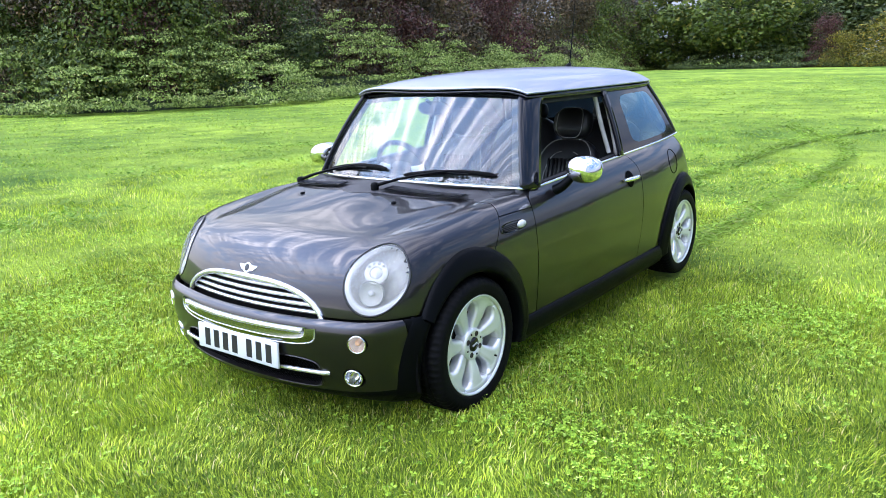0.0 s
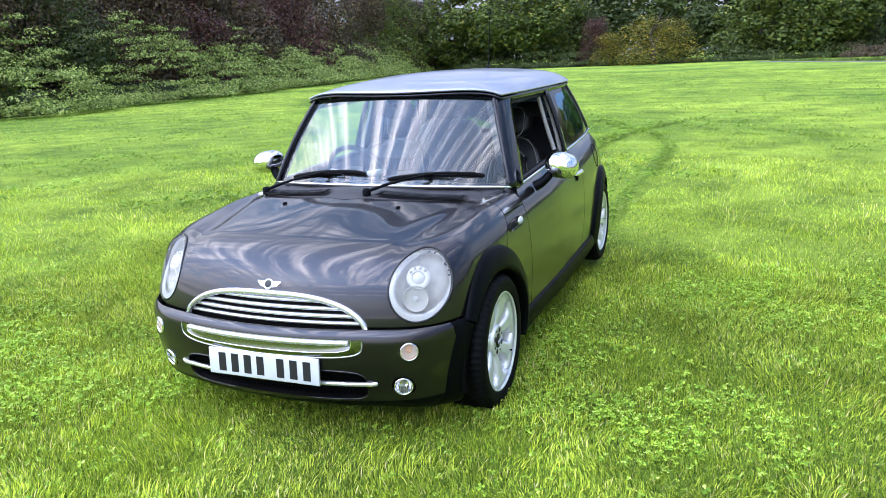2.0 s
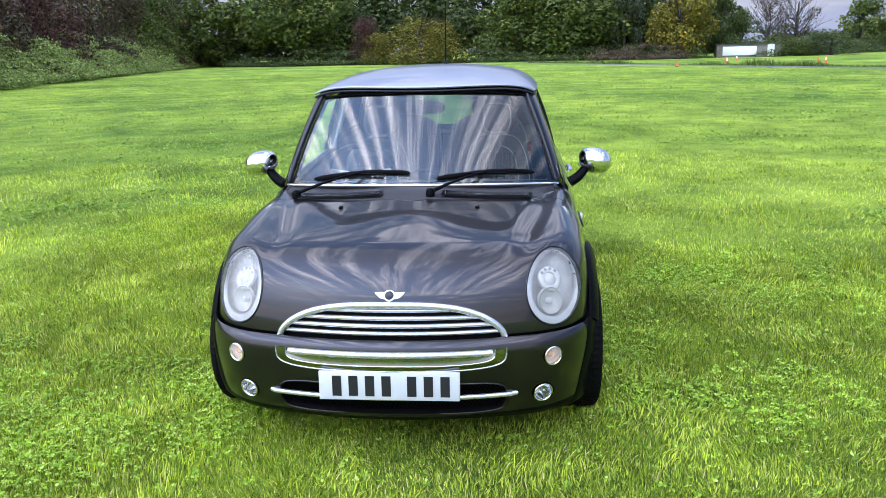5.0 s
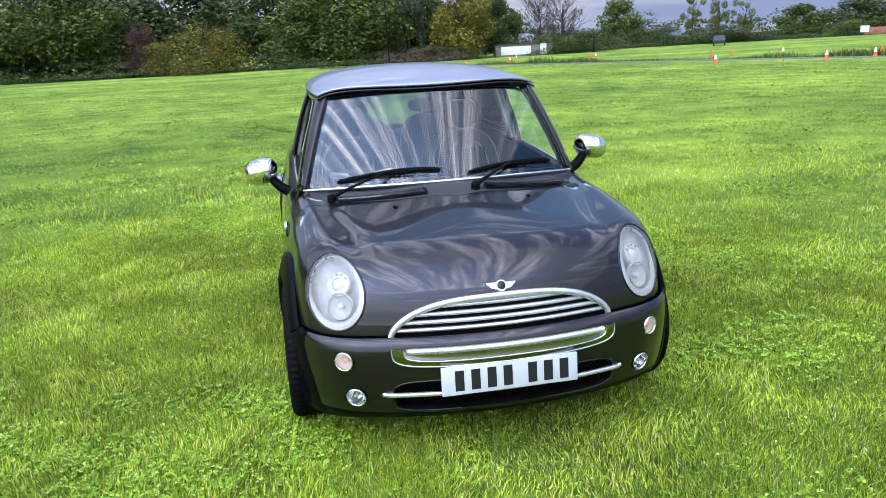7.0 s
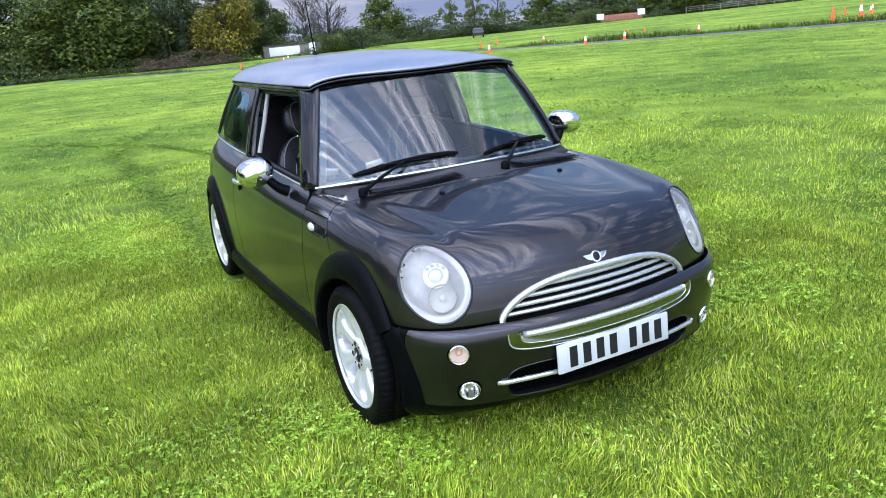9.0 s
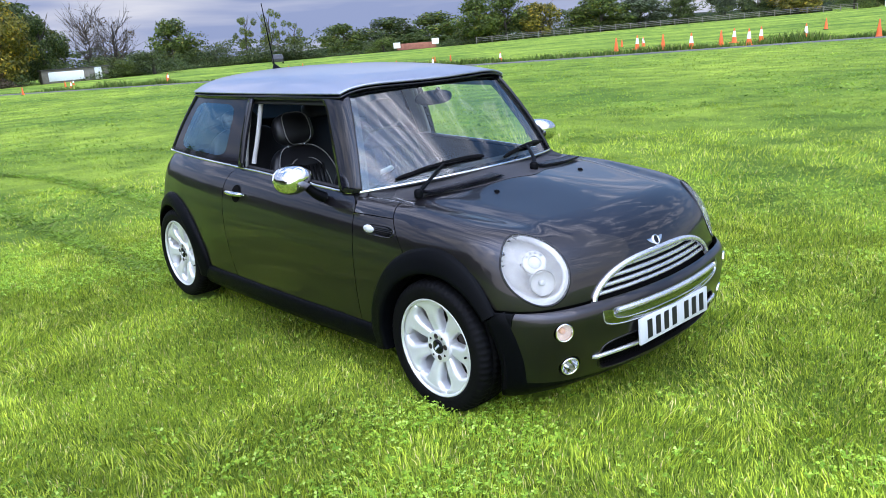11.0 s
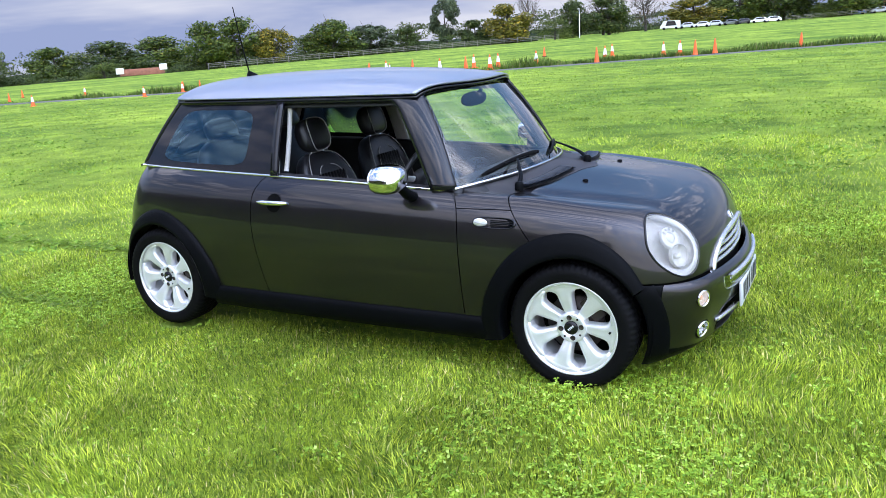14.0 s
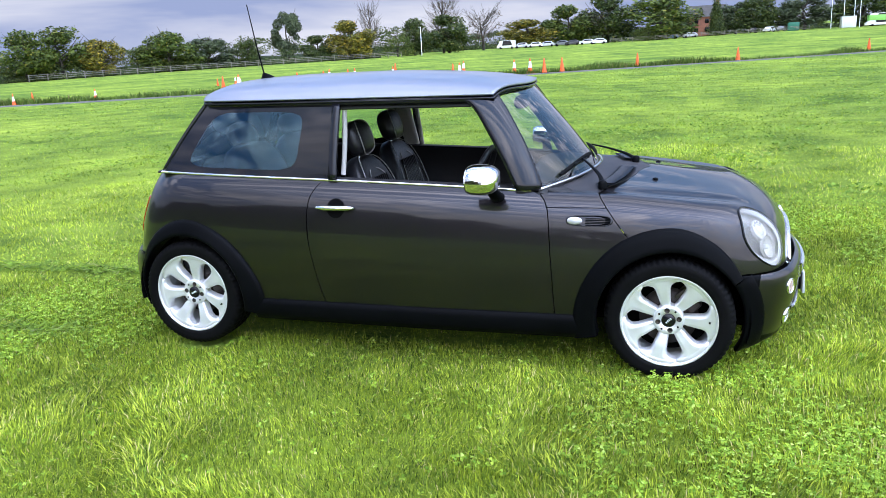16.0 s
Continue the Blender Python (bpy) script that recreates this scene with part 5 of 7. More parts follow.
    for nm, y, z, r, core, wide in (("indicator", 0.600, 0.428, 0.036, AMBER, 0.34), ("fog_light", 0.565, 0.278, 0.038, FROST, 0.20)):
        p = on_body(bumper_f, y, z)
        nrm = Vector(gradient(bumper_f, np.array([p]))[0])
        light = new(nm)
        light.parent = car
        nrm.y *= sg
        light.matrix_basis = Matrix.Translation(p * (1, sg, 1)) @ nrm.to_track_quat("X", "Z").to_matrix().to_4x4()
        tagged(light, "round clear indicator with amber bulb" if nm == "indicator" else "round fog light with chrome bezel")
        v, f = lathe([(r * 1.03, -0.02), (r * 1.03, 0.002), (r * 0.98, 0.006), (r * 0.90, 0.004), (r * 0.88, -0.006)], 36, "x")
        mesh_object("bezel", v, f, CHROME, light, "chrome bezel")
        v, f = lathe([(r * 0.95, -0.004), (r * 0.8, -0.02), (r * 0.5, -0.034), (0.0001, -0.038)], 30, "x")
        mesh_object("reflector", v, f, BLUSH if nm == "indicator" else CHROME, light)
        v, f = lathe([(r * wide, -0.036), (r * wide, -0.016), (r * wide * 0.7, -0.008), (0.0001, -0.005)], 16, "x")
        mesh_object("bulb", v, f, core, light)
        v, f = lathe([(r * 0.92, 0.001), (r * 0.6, 0.005), (0.0001, 0.007)], 30, "x")
        mesh_object("lens", v, f, INDICATOR_LENS if nm == "indicator" else CLEAR_LENS, light).visible_shadow = False

# radiator grille
grille = new("radiator_grille")
grille.parent = car
tagged(grille, "chrome arched radiator grille with horizontal slats")
arch_path = []
for y in np.concatenate([[-0.4245], -0.425 * np.sin(np.linspace(np.pi / 2 - 0.09, -np.pi / 2 + 0.09, 60)), [0.4245]]):
    z = float(grille_top(y)) - 0.002
    p = on_body(body_f, y, max(z, 0.513))
    arch_path.append(p + np.array([0.003, 0, -0.004 if z > 0.52 else -0.012]))
tube("grille_surround", arch_path, 0.0130, SATIN, grille, "polished chrome surround", 10, False, 1.0, (1, 0, 0.2))
for z in (0.522, 0.550, 0.578, 0.606):
    ymax = 0.0
    for y in np.linspace(0, 0.42, 200):
        if grille_top(y) - 0.012 > z:
            ymax = y
    path = [on_body(body_f, y, max(z, 0.513)) + np.array([-0.014, 0, z - max(z, 0.513)]) for y in np.linspace(-ymax, ymax, 31)]
    tube("slat", path, 0.0108, SATIN, grille, "chrome slat", 10, False, 0.8)
rows = []
for y in np.linspace(-0.43, 0.43, 31):
    rows.append([on_body(body_f, y, max(z, 0.513)) + np.array([-0.045, 0, z - max(z, 0.513)]) for z in np.linspace(0.49, 0.64, 6)])
sheet("grille_backing", rows, DARK, grille, "dark mesh behind the slats")

# winged badge, as plain shapes
bp = on_body(body_f, 0.0, 0.660)
bn = Vector(gradient(body_f, np.array([bp]))[0])
badge = new("badge")
badge.parent = car
badge.matrix_basis = Matrix.Translation(bp) @ bn.to_track_quat("X", "Z").to_matrix().to_4x4()
tagged(badge, "small chrome winged badge on the bonnet")
v, f = lathe([(0.022, -0.004), (0.022, 0.006), (0.018, 0.008), (0.0165, 0.005), (0.0001, 0.005)], 28, "x")
mesh_object("badge_disc", v, f, CHROME, badge)
mesh_object("badge_core", *(lambda d: (d[0], d[1]))(lathe([(0.0165, 0.0052), (0.012, 0.0066), (0.0001, 0.007)], 24, "x")), GLOSS_BLACK, badge)
for sg in (1, -1):
    outline = [(0.015, 0.012), (0.056, 0.013), (0.050, 0.006), (0.044, -0.001), (0.036, -0.008), (0.015, -0.014)]
    v = np.array([(0.004 - 0.9 * (y ** 2), sg * y, z) for y, z in outline] + [(-0.003 - 0.9 * (y ** 2), sg * y, z) for y, z in outline])
    n = len(outline)
    f = [tuple(range(n)) if sg > 0 else tuple(range(n))[::-1]] + [(i, i + n, (i + 1) % n + n, (i + 1) % n) if sg > 0 else (i, (i + 1) % n, (i + 1) % n + n, i + n) for i in range(n)]
    mesh_object("badge_wing", v, f, CHROME, badge, "", None, False)

# chrome blade across the bumper
def u_line(width, top, drop, n=61):
    """A shallow U with tight rounded ends, laid on the bumper."""
    out = []
    for a in np.linspace(0.0, np.pi, n):
        c, q = math.cos(a), math.sin(a)
        out.append((width * math.copysign(abs(c) ** 0.42, c), top - drop * q ** 0.40))
    return out


outer, inner = u_line(0.428, 0.478, 0.078), u_line(0.388, 0.476, 0.052)
rows, ridge = [], []
for (y0, z0), (y1, z1) in zip(outer, inner):
    a, b = on_body(bumper_f, y0, z0) + np.array([0.001, 0, 0]), on_body(bumper_f, y1, z1) + np.array([0.008, 0, 0])
    rows.append([a, a * 0.5 + b * 0.5 + np.array([0.002, 0, 0]), b])
    ridge.append(b)
blade = sheet("bumper_blade", rows[::-1], SMOKED, car, "chrome dished blade across the bumper")
rows = []
for y1, z1 in inner:
    rows.append([on_body(bumper_f, y1, z1 + (0.479 - z1) * k) + np.array([0.008 - 0.004 * math.sin(math.pi * k) - 0.004 * k, 0, 0]) for k in np.linspace(0, 1, 5)])
sheet("blade_dish", rows[::-1], SMOKED, blade, "shaded dish of the blade")
tube("blade_edge", [r + np.array([0.001, 0, 0]) for r in [on_body(bumper_f, y, z) for y, z in outer]], 0.0034, SATIN, blade, "", 6)
tube("blade_ridge", ridge, 0.0025, CHROME, blade, "", 6)
tube("blade_bar", [on_body(bumper_f, y, 0.4650) + np.array([0.004, 0, 0]) for y in np.linspace(-0.378, 0.378, 41)], 0.0115, SATIN, blade, "thick chrome bar", 10)

# lower grille
low = new("lower_grille")
low.parent = car
tagged(low, "black mesh lower grille with a chrome bar")
rows = [[on_body(bumper_f, y, z) - np.array([0.040, 0, 0]) for z in np.linspace(0.20, 0.355, 6)] for y in np.linspace(-0.475, 0.475, 45)]
sheet("grille_backing", rows, DARK, low)
wires = []
for k in range(-10, 64):
    for lean in (1, -1):
        pts = []
        for s in np.linspace(0, 1, 6):
            y, z = -0.42 + 0.84 * k / 54 + lean * 0.10 * s * 1.0 - (0.10 if lean < 0 else 0) * 0, 0.207 + 0.142 * s
            if abs(y) < 0.440:
                pts.append(on_body(bumper_f, y, z) - np.array([0.022 + 0.002 * lean, 0, 0]))
        if len(pts) > 2:
            wires.append(tube_data(pts, 0.0016, 4))
mesh_object("wire_mesh", *merge(*wires), CLADDING, low, "black wire mesh")
tube("chrome_bar", [on_body(bumper_f, y, 0.289) + np.array([0.006 - 0.010 * (abs(y) > 0.455), 0, 0]) for y in np.linspace(-0.465, 0.465, 51)], 0.0095, SATIN, low, "slim chrome bar", 10)
trim_line = [on_body(bumper_f, y, z) + np.array([0.001, 0, 0]) for y, z in [(0.430 * math.copysign(abs(math.cos(a)) ** 0.22, math.cos(a)), 0.277 + 0.068 * math.copysign(abs(math.sin(a)) ** 0.5, math.sin(a))) for a in np.linspace(0, 2 * np.pi, 90, endpoint=False)]]
tube("grille_edge", trim_line, 0.003, PAINT, low, "", 6, True)

# number plate, its characters as plain bars
plate = new("number_plate")
plate.parent = car
plate.matrix_basis = pose(0.634, 0, 0.346, 0, -3, 0)
tagged(plate, "white number plate with black character bars")
part("plate_panel", box_bm(-0.012, 0.0, -0.26, 0.26, -0.0555, 0.0555, 0.004), PLATE, plate)
for k, y in enumerate((-0.193, -0.132, -0.071, -0.010, 0.084, 0.145, 0.206)):
    part("character_bar", box_bm(0.0002, 0.0016, y - 0.017, y + 0.017, -0.039, 0.039), INK, plate, "", False)
part("plate_plinth", box_bm(-0.06, -0.0125, -0.22, 0.22, -0.045, 0.045, 0.005), CLADDING, plate)

# ---- the car: mirrors, handles, vents, wipers, aerial ----
for sg in (1, -1):
    mir = new("door_mirror")
    mir.parent = car
    tagged(mir, "chrome-capped door mirror on a black arm")
    rows = []
    for i, a in enumerate(np.linspace(-1, 1, 22)):
        th = a * np.pi / 2
        row = []
        for b in np.linspace(0, 2 * np.pi, 32, endpoint=False):
            cy, cz = math.cos(b), math.sin(b)
            ex = math.copysign(abs(math.sin(th)) ** 0.9, math.sin(th))
            rr = math.cos(th) ** 0.62
            x = 0.090 * ex
            x = max(x, -0.058)
            row.append((-0.832 + x, sg * (0.882 + 0.083 * rr * math.copysign(abs(cy) ** 0.85, cy)), 0.950 + 0.066 * rr * math.copysign(abs(cz) ** 0.9, cz) - 0.12 * (cy * rr * 0.083)))
        rows.append(row + [row[0]])
    sheet("mirror_cap", rows if sg < 0 else [q[::-1] for q in rows], CHROME, mir, "polished chrome cap")
    v, f = lathe([(1.0, 0.0), (0.0001, 0.0)], 32, "x")
    mesh_object("mirror_glass", v * (1, 0.074 * sg, 0.055) + np.array([-0.8905, sg * 0.882, 0.950]), f, CHROME, mir, "mirror glass")
    arm = bez([(-0.782, sg * 0.752, 0.846), (-0.788, sg * 0.784, 0.864), (-0.797, sg * 0.812, 0.890), (-0.808, sg * 0.836, 0.920)], 5)
    tube("mirror_arm", arm, np.linspace(0.036, 0.026, len(arm)), CLADDING, mir, "black plastic arm", 12, False, 0.75)

    flank = lambda x, z, out=0.0: np.array([x, sg * (float(side_y(x, z)) + out), z])
    hd = new("door_handle")
    hd.parent = car
    tagged(hd, "chrome door handle over a round recess")
    # dark disc laid on the door, its colour standing in for a recess's shade
    rec = [[flank(-1.592 + 0.047 * k * math.cos(a), 0.787 + 0.047 * k * math.sin(a), 0.0035 - 0.0020 * (1 - k)) for k in (1.0, 0.9, 0.6, 0.3, 0.01)] for a in np.linspace(0, 2 * np.pi, 29)]
    sheet("handle_recess", rec if sg < 0 else [q[::-1] for q in rec], DARK, hd, "dark round recess")
    hp = [flank(x, 0.790 + 0.002 * math.cos(3 * (x + 1.59)), 0.014 + 0.014 * max(0, 1 - ((x + 1.59) / 0.105) ** 2)) for x in np.linspace(-1.690, -1.490, 15)]
    tube("handle_bar", hp, [0.006, 0.012, 0.015] + [0.0165] * 9 + [0.015, 0.012, 0.006], CHROME, hd, "chrome bar", 12, False, 0.8)
    v, f = lathe([(0.008, 0), (0.008, 0.004), (0.0001, 0.005)], 14)
    mesh_object("lock", v * (1, sg, 1) + flank(-1.655, 0.782, 0.004), f, CHROME, hd)

    rp = new("side_repeater")
    rp.parent = car
    tagged(rp, "black side vent with a clear round repeater")
    outline = [(-0.358 + 0.105 * math.copysign(abs(math.cos(a)) ** 0.55, math.cos(a)), 0.746 + 0.0245 * math.copysign(abs(math.sin(a)) ** 0.7, math.sin(a))) for a in np.linspace(0, 2 * np.pi, 41)]
    rows = [[flank(x * k + (1 - k) * -0.358, z * k + (1 - k) * 0.746, o) for k, o in ((1.0, 0.001), (0.97, 0.005), (0.90, 0.0045), (0.86, 0.0005), (0.4, -0.001), (0.01, -0.001))] for x, z in outline]
    sheet("vent_body", rows if sg < 0 else [q[::-1] for q in rows], GLOSS_BLACK, rp)
    for dz in (-0.0105, -0.0035, 0.0035, 0.0105):
        tube("vent_slat", [flank(x, 0.746 + dz, 0.004) for x in np.linspace(-0.375, -0.265, 8)], 0.0022, CLADDING, rp, "", 6)
    v, f = lathe([(1.0, 0.0), (0.92, 0.007), (0.6, 0.012), (0.0001, 0.014)], 24)
    mesh_object("repeater_lens", v * (0.035, sg, 0.0185) + flank(-0.424, 0.746, 0.001), f, FROST, rp, "clear frosted lens")

    # scuttle vents with ribs
    y0, y1 = sg * 0.135, sg * 0.545
    vent = new("scuttle_vent")
    vent.parent = car
    tagged(vent, "black ribbed air vent below the windscreen")

    def scuttle_p(y, k, up=0.0):
        x = -0.222 - 0.30 * y * y + (0.5 - k) * 0.105
        return np.array([x, y, float(hood_top(x, y)) + 0.007 + up])

    yy = np.linspace(y0, y1, 24)
    rows = [[scuttle_p(y, k, 0.004 if 0.05 < k < 0.95 else 0.001) for k in (0.08, 0.14, 0.5, 0.86, 0.92)] for y in yy]
    sheet("vent_panel", rows[::-1] if sg > 0 else rows, CLADDING, vent)
    ribs = [tube_data([scuttle_p(y, k, 0.0065) for k in (0.16, 0.5, 0.80)], 0.0034, 5) for y in np.linspace(y0 + sg * 0.02, y1 - sg * 0.02, 36)]
    ribs += [tube_data([scuttle_p(y, k, 0.0068) for y in np.linspace(y0 + sg * 0.02, y1 - sg * 0.02, 20)], 0.002, 5) for k in (0.3, 0.48, 0.66)]
    mesh_object("vent_ribs", *merge(*ribs), GLOSS_BLACK, vent)
    v, f = lathe([(0.010, -0.004), (0.011, 0.004), (0.008, 0.010), (0.0001, 0.012)], 14, "z")
    noz = np.array([-0.085, sg * 0.300, 0.0])
    noz[2] = float(hood_top(-0.085, 0.3)) - 0.002
    mesh_object("washer_jet", v * (1.3, 1, 1) + noz, f, CLADDING, car, "black washer jet")

for pivot, b0, b1 in ((-0.560, -0.520, -0.030), (0.086, 0.100, 0.560)):
    wp = new("wiper")
    wp.parent = car
    tagged(wp, "black windscreen wiper at rest")

    def on_screen(y, up, out):
        z = float(base_z(y)) + up
        return np.array([float(screen_x(y, z)) + out, y, z + out * 0.4])

    blade_pts = [on_screen(b0 + (b1 - b0) * k, 0.030 + 0.030 * math.sin(k * 2.2), 0.012) for k in np.linspace(0, 1, 14)]
    tube("wiper_blade", blade_pts, np.array([0.004] + [0.0075] * 12 + [0.004]), RUBBER, wp, "rubber blade", 8, False, 1.6)
    mid = on_screen(b0 + (b1 - b0) * 0.50, 0.057, 0.026)
    piv = np.array([-0.196 - 0.39 * pivot * pivot, pivot, float(hood_top(-0.196 - 0.39 * pivot * pivot, pivot)) + 0.018])
    arm = bez([piv, piv * 0.72 + mid * 0.28 + np.array([0.012, 0, 0.008]), piv * 0.35 + mid * 0.65 + np.array([0.006, 0, 0.008]), mid], 6)
    tube("wiper_arm", arm, np.linspace(0.013, 0.006, len(arm)), CLADDING, wp, "black arm", 8, False, 0.7)
    v, f = lathe([(0.020, -0.022), (0.021, 0.006), (0.014, 0.016), (0.0001, 0.018)], 16, "z")
    mesh_object("wiper_pivot", v + piv, f, CLADDING, wp)
    tube("wiper_yoke", [on_screen(b0 + (b1 - b0) * k, 0.050, 0.020) for k in np.linspace(0.30, 0.72, 6)], 0.005, CLADDING, wp, "", 6)

aerial = new("aerial")
aerial.parent = car
tagged(aerial, "black roof aerial with a leaning rod")
rz = float(roof_c(-2.33)) - 0.003
rows = []
for k in np.linspace(0, 1, 8):
    row = []
    for a in np.linspace(0, 2 * np.pi, 17):
        row.append((-2.315 - 0.035 * k + (0.062 * (1 - 0.80 * k)) * math.cos(a), (0.026 * (1 - 0.72 * k)) * math.sin(a), rz + 0.042 * k ** 0.8))
    rows.append(row)
sheet("aerial_base", rows, CLADDING, aerial)
rod = bez([(-2.352, 0, rz + 0.035), (-2.385, 0, rz + 0.20), (-2.425, 0, rz + 0.435)], 8)
tube("aerial_rod", rod, np.linspace(0.0045, 0.0028, len(rod)), RUBBER, aerial, "thin flexible rod", 8)

# fuel flap on the left flank
ring = [np.array([-2.30 + 0.075 * math.cos(a), 0, 0.800 + 0.075 * math.sin(a)]) for a in np.linspace(0, 2 * np.pi, 40, endpoint=False)]
tube("fuel_flap_gap", [(p[0], float(side_y(p[0], p[2])) + 0.0005, p[2]) for p in ring], 0.0026, DARK, car, "dark gap round the fuel flap", 6, True)
for sg in (1, -1):
    rows = []
    for z in np.linspace(0.60, 0.80, 8):
        row = []
        for k in np.linspace(0, 1, 6):
            y = 0.50 + 0.115 * k
            p = solve(rear_f, np.array([[-2.15, y, z]]), np.array([[-1.0, 0, 0]]), 1.4)[0]
            row.append((p[0] - 0.006, sg * p[1], z))
        rows.append(row)
    sheet("tail_lamp", rows if sg > 0 else [q[::-1] for q in rows], RED_LAMP, car, "red tail lamp", 0.02)

# ---- the car: cabin ----
def soft_box(sx, sy, sz, power=3.2, n=10, bow=None):
    """A cushion: a rounded block about the origin, half sizes sx, sy, sz."""
    rows = []
    for a in np.linspace(-np.pi / 2, np.pi / 2, n * 2):
        row = []
        for b in np.linspace(0, 2 * np.pi, n * 4 + 1):
            d = np.array([math.cos(a) * math.cos(b), math.cos(a) * math.sin(b), math.sin(a)])
            k = (abs(d[0]) ** power + abs(d[1]) ** power + abs(d[2]) ** power) ** (-1 / power)
            q = d * k
            row.append(q * (sx, sy, sz))
        rows.append(row)
    return np.array(rows)


def build_seat():
    s = new("front_seat")
    s.parent = car
    tagged(s, "black leather front seat with pale piping")
    tilt = Matrix.Rotation(radians(-17), 3, "Y")
    put = lambda rows, m, o: [[tuple(m @ Vector(p) + Vector(o)) for p in r] for r in rows]
    c = soft_box(0.25, 0.235, 0.085)
    c[..., 2] += 0.03 * (np.abs(c[..., 1]) / 0.235) ** 3
    sheet("cushion", put(c, Matrix.Rotation(radians(-6), 3, "Y"), (-1.24, 0, 0.47)), LEATHER, s, "leather cushion")
    b = soft_box(0.075, 0.235, 0.315)
    b[..., 1] *= 1 - 0.16 * np.clip(b[..., 2] / 0.315, 0, 1)[...]
    b[..., 0] += 0.045 * (np.abs(b[..., 1]) / 0.235) ** 3
    sheet("backrest", put(b, tilt, (-1.545, 0, 0.685)), LEATHER, s, "leather backrest")
    centre = soft_box(0.05, 0.135, 0.25)
    sheet("back_panel", put(centre, tilt, (-1.510, 0, 0.675)), LEATHER, s, "ribbed centre panel")
    for k in range(-4, 5):
        tube("rib", [tuple(tilt @ Vector((0.052, 0.027 * k, z)) + Vector((-1.512, 0, 0.675))) for z in np.linspace(-0.20, 0.20, 6)], 0.009, LEATHER, s, "", 6)
    h = soft_box(0.055, 0.125, 0.095, 2.8)
    sheet("headrest", put(h, tilt, (-1.625, 0, 1.083)), LEATHER, s, "leather headrest")
    for dy in (-0.055, 0.055):
        tube("headrest_post", [tuple(tilt @ Vector((0, dy, z)) + Vector((-1.60, 0, 0.97))) for z in (-0.02, 0.06)], 0.006, CHROME, s, "", 8)
    for off, rw, rz_, cx, cz in ((0.062, 0.085, 0.093, -1.625, 1.083), (0.078, 0.205, 0.312, -1.545, 0.685), (0.055, 0.137, 0.250, -1.500, 0.675)):
        loop = []
        for a in np.linspace(0, 2 * np.pi, 44, endpoint=False):
            y = rw * math.copysign(abs(math.cos(a)) ** 0.62, math.cos(a))
            z = rz_ * math.copysign(abs(math.sin(a)) ** 0.62, math.sin(a))
            if rw > 0.1:
                y *= 1 - 0.16 * max(0, z / 0.315)
            k = (abs(y / (rw / 0.85)) ** 3.2 + abs(z / (rz_ * 1.01)) ** 3.2)
            x = off * max(0.0, 1 - min(1, k)) ** (1 / 3.2) + 0.045 * (abs(y) / 0.235) ** 3 * (rw > 0.2)
            loop.append(tuple(tilt @ Vector((x + 0.002, y, z)) + Vector((cx, 0, cz))))
        tube("piping", loop, 0.0028, STITCH, s, "pale piping", 6, True)
    part("seat_base", box_bm(-1.45, -1.02, -0.21, 0.21, 0.24, 0.40, 0.02), TRIM, s)
    return s


seat = build_seat()
seat.matrix_basis = pose(-0.085, 0.365, 0)
seat_r = copy_thing(seat, pose(0, -0.365, 0))

bench = new("rear_seat")
bench.parent = car
tagged(bench, "black leather rear bench with two backrests")
for sg in (1, -1):
    tilt = Matrix.Rotation(radians(-22), 3, "Y")
    b = soft_box(0.09, 0.27, 0.30)
    sheet("backrest", [[tuple(tilt @ Vector(p) + Vector((-2.24, sg * 0.30, 0.78))) for p in r] for r in b], LEATHER, bench)
    h = soft_box(0.05, 0.12, 0.075, 2.8)
    sheet("headrest", [[tuple(tilt @ Vector(p) + Vector((-2.36, sg * 0.30, 1.10))) for p in r] for r in h], LEATHER, bench)
    c = soft_box(0.24, 0.28, 0.09)
    sheet("cushion", [[tuple(Vector(p) + Vector((-1.98, sg * 0.30, 0.50))) for p in r] for r in c], LEATHER, bench)

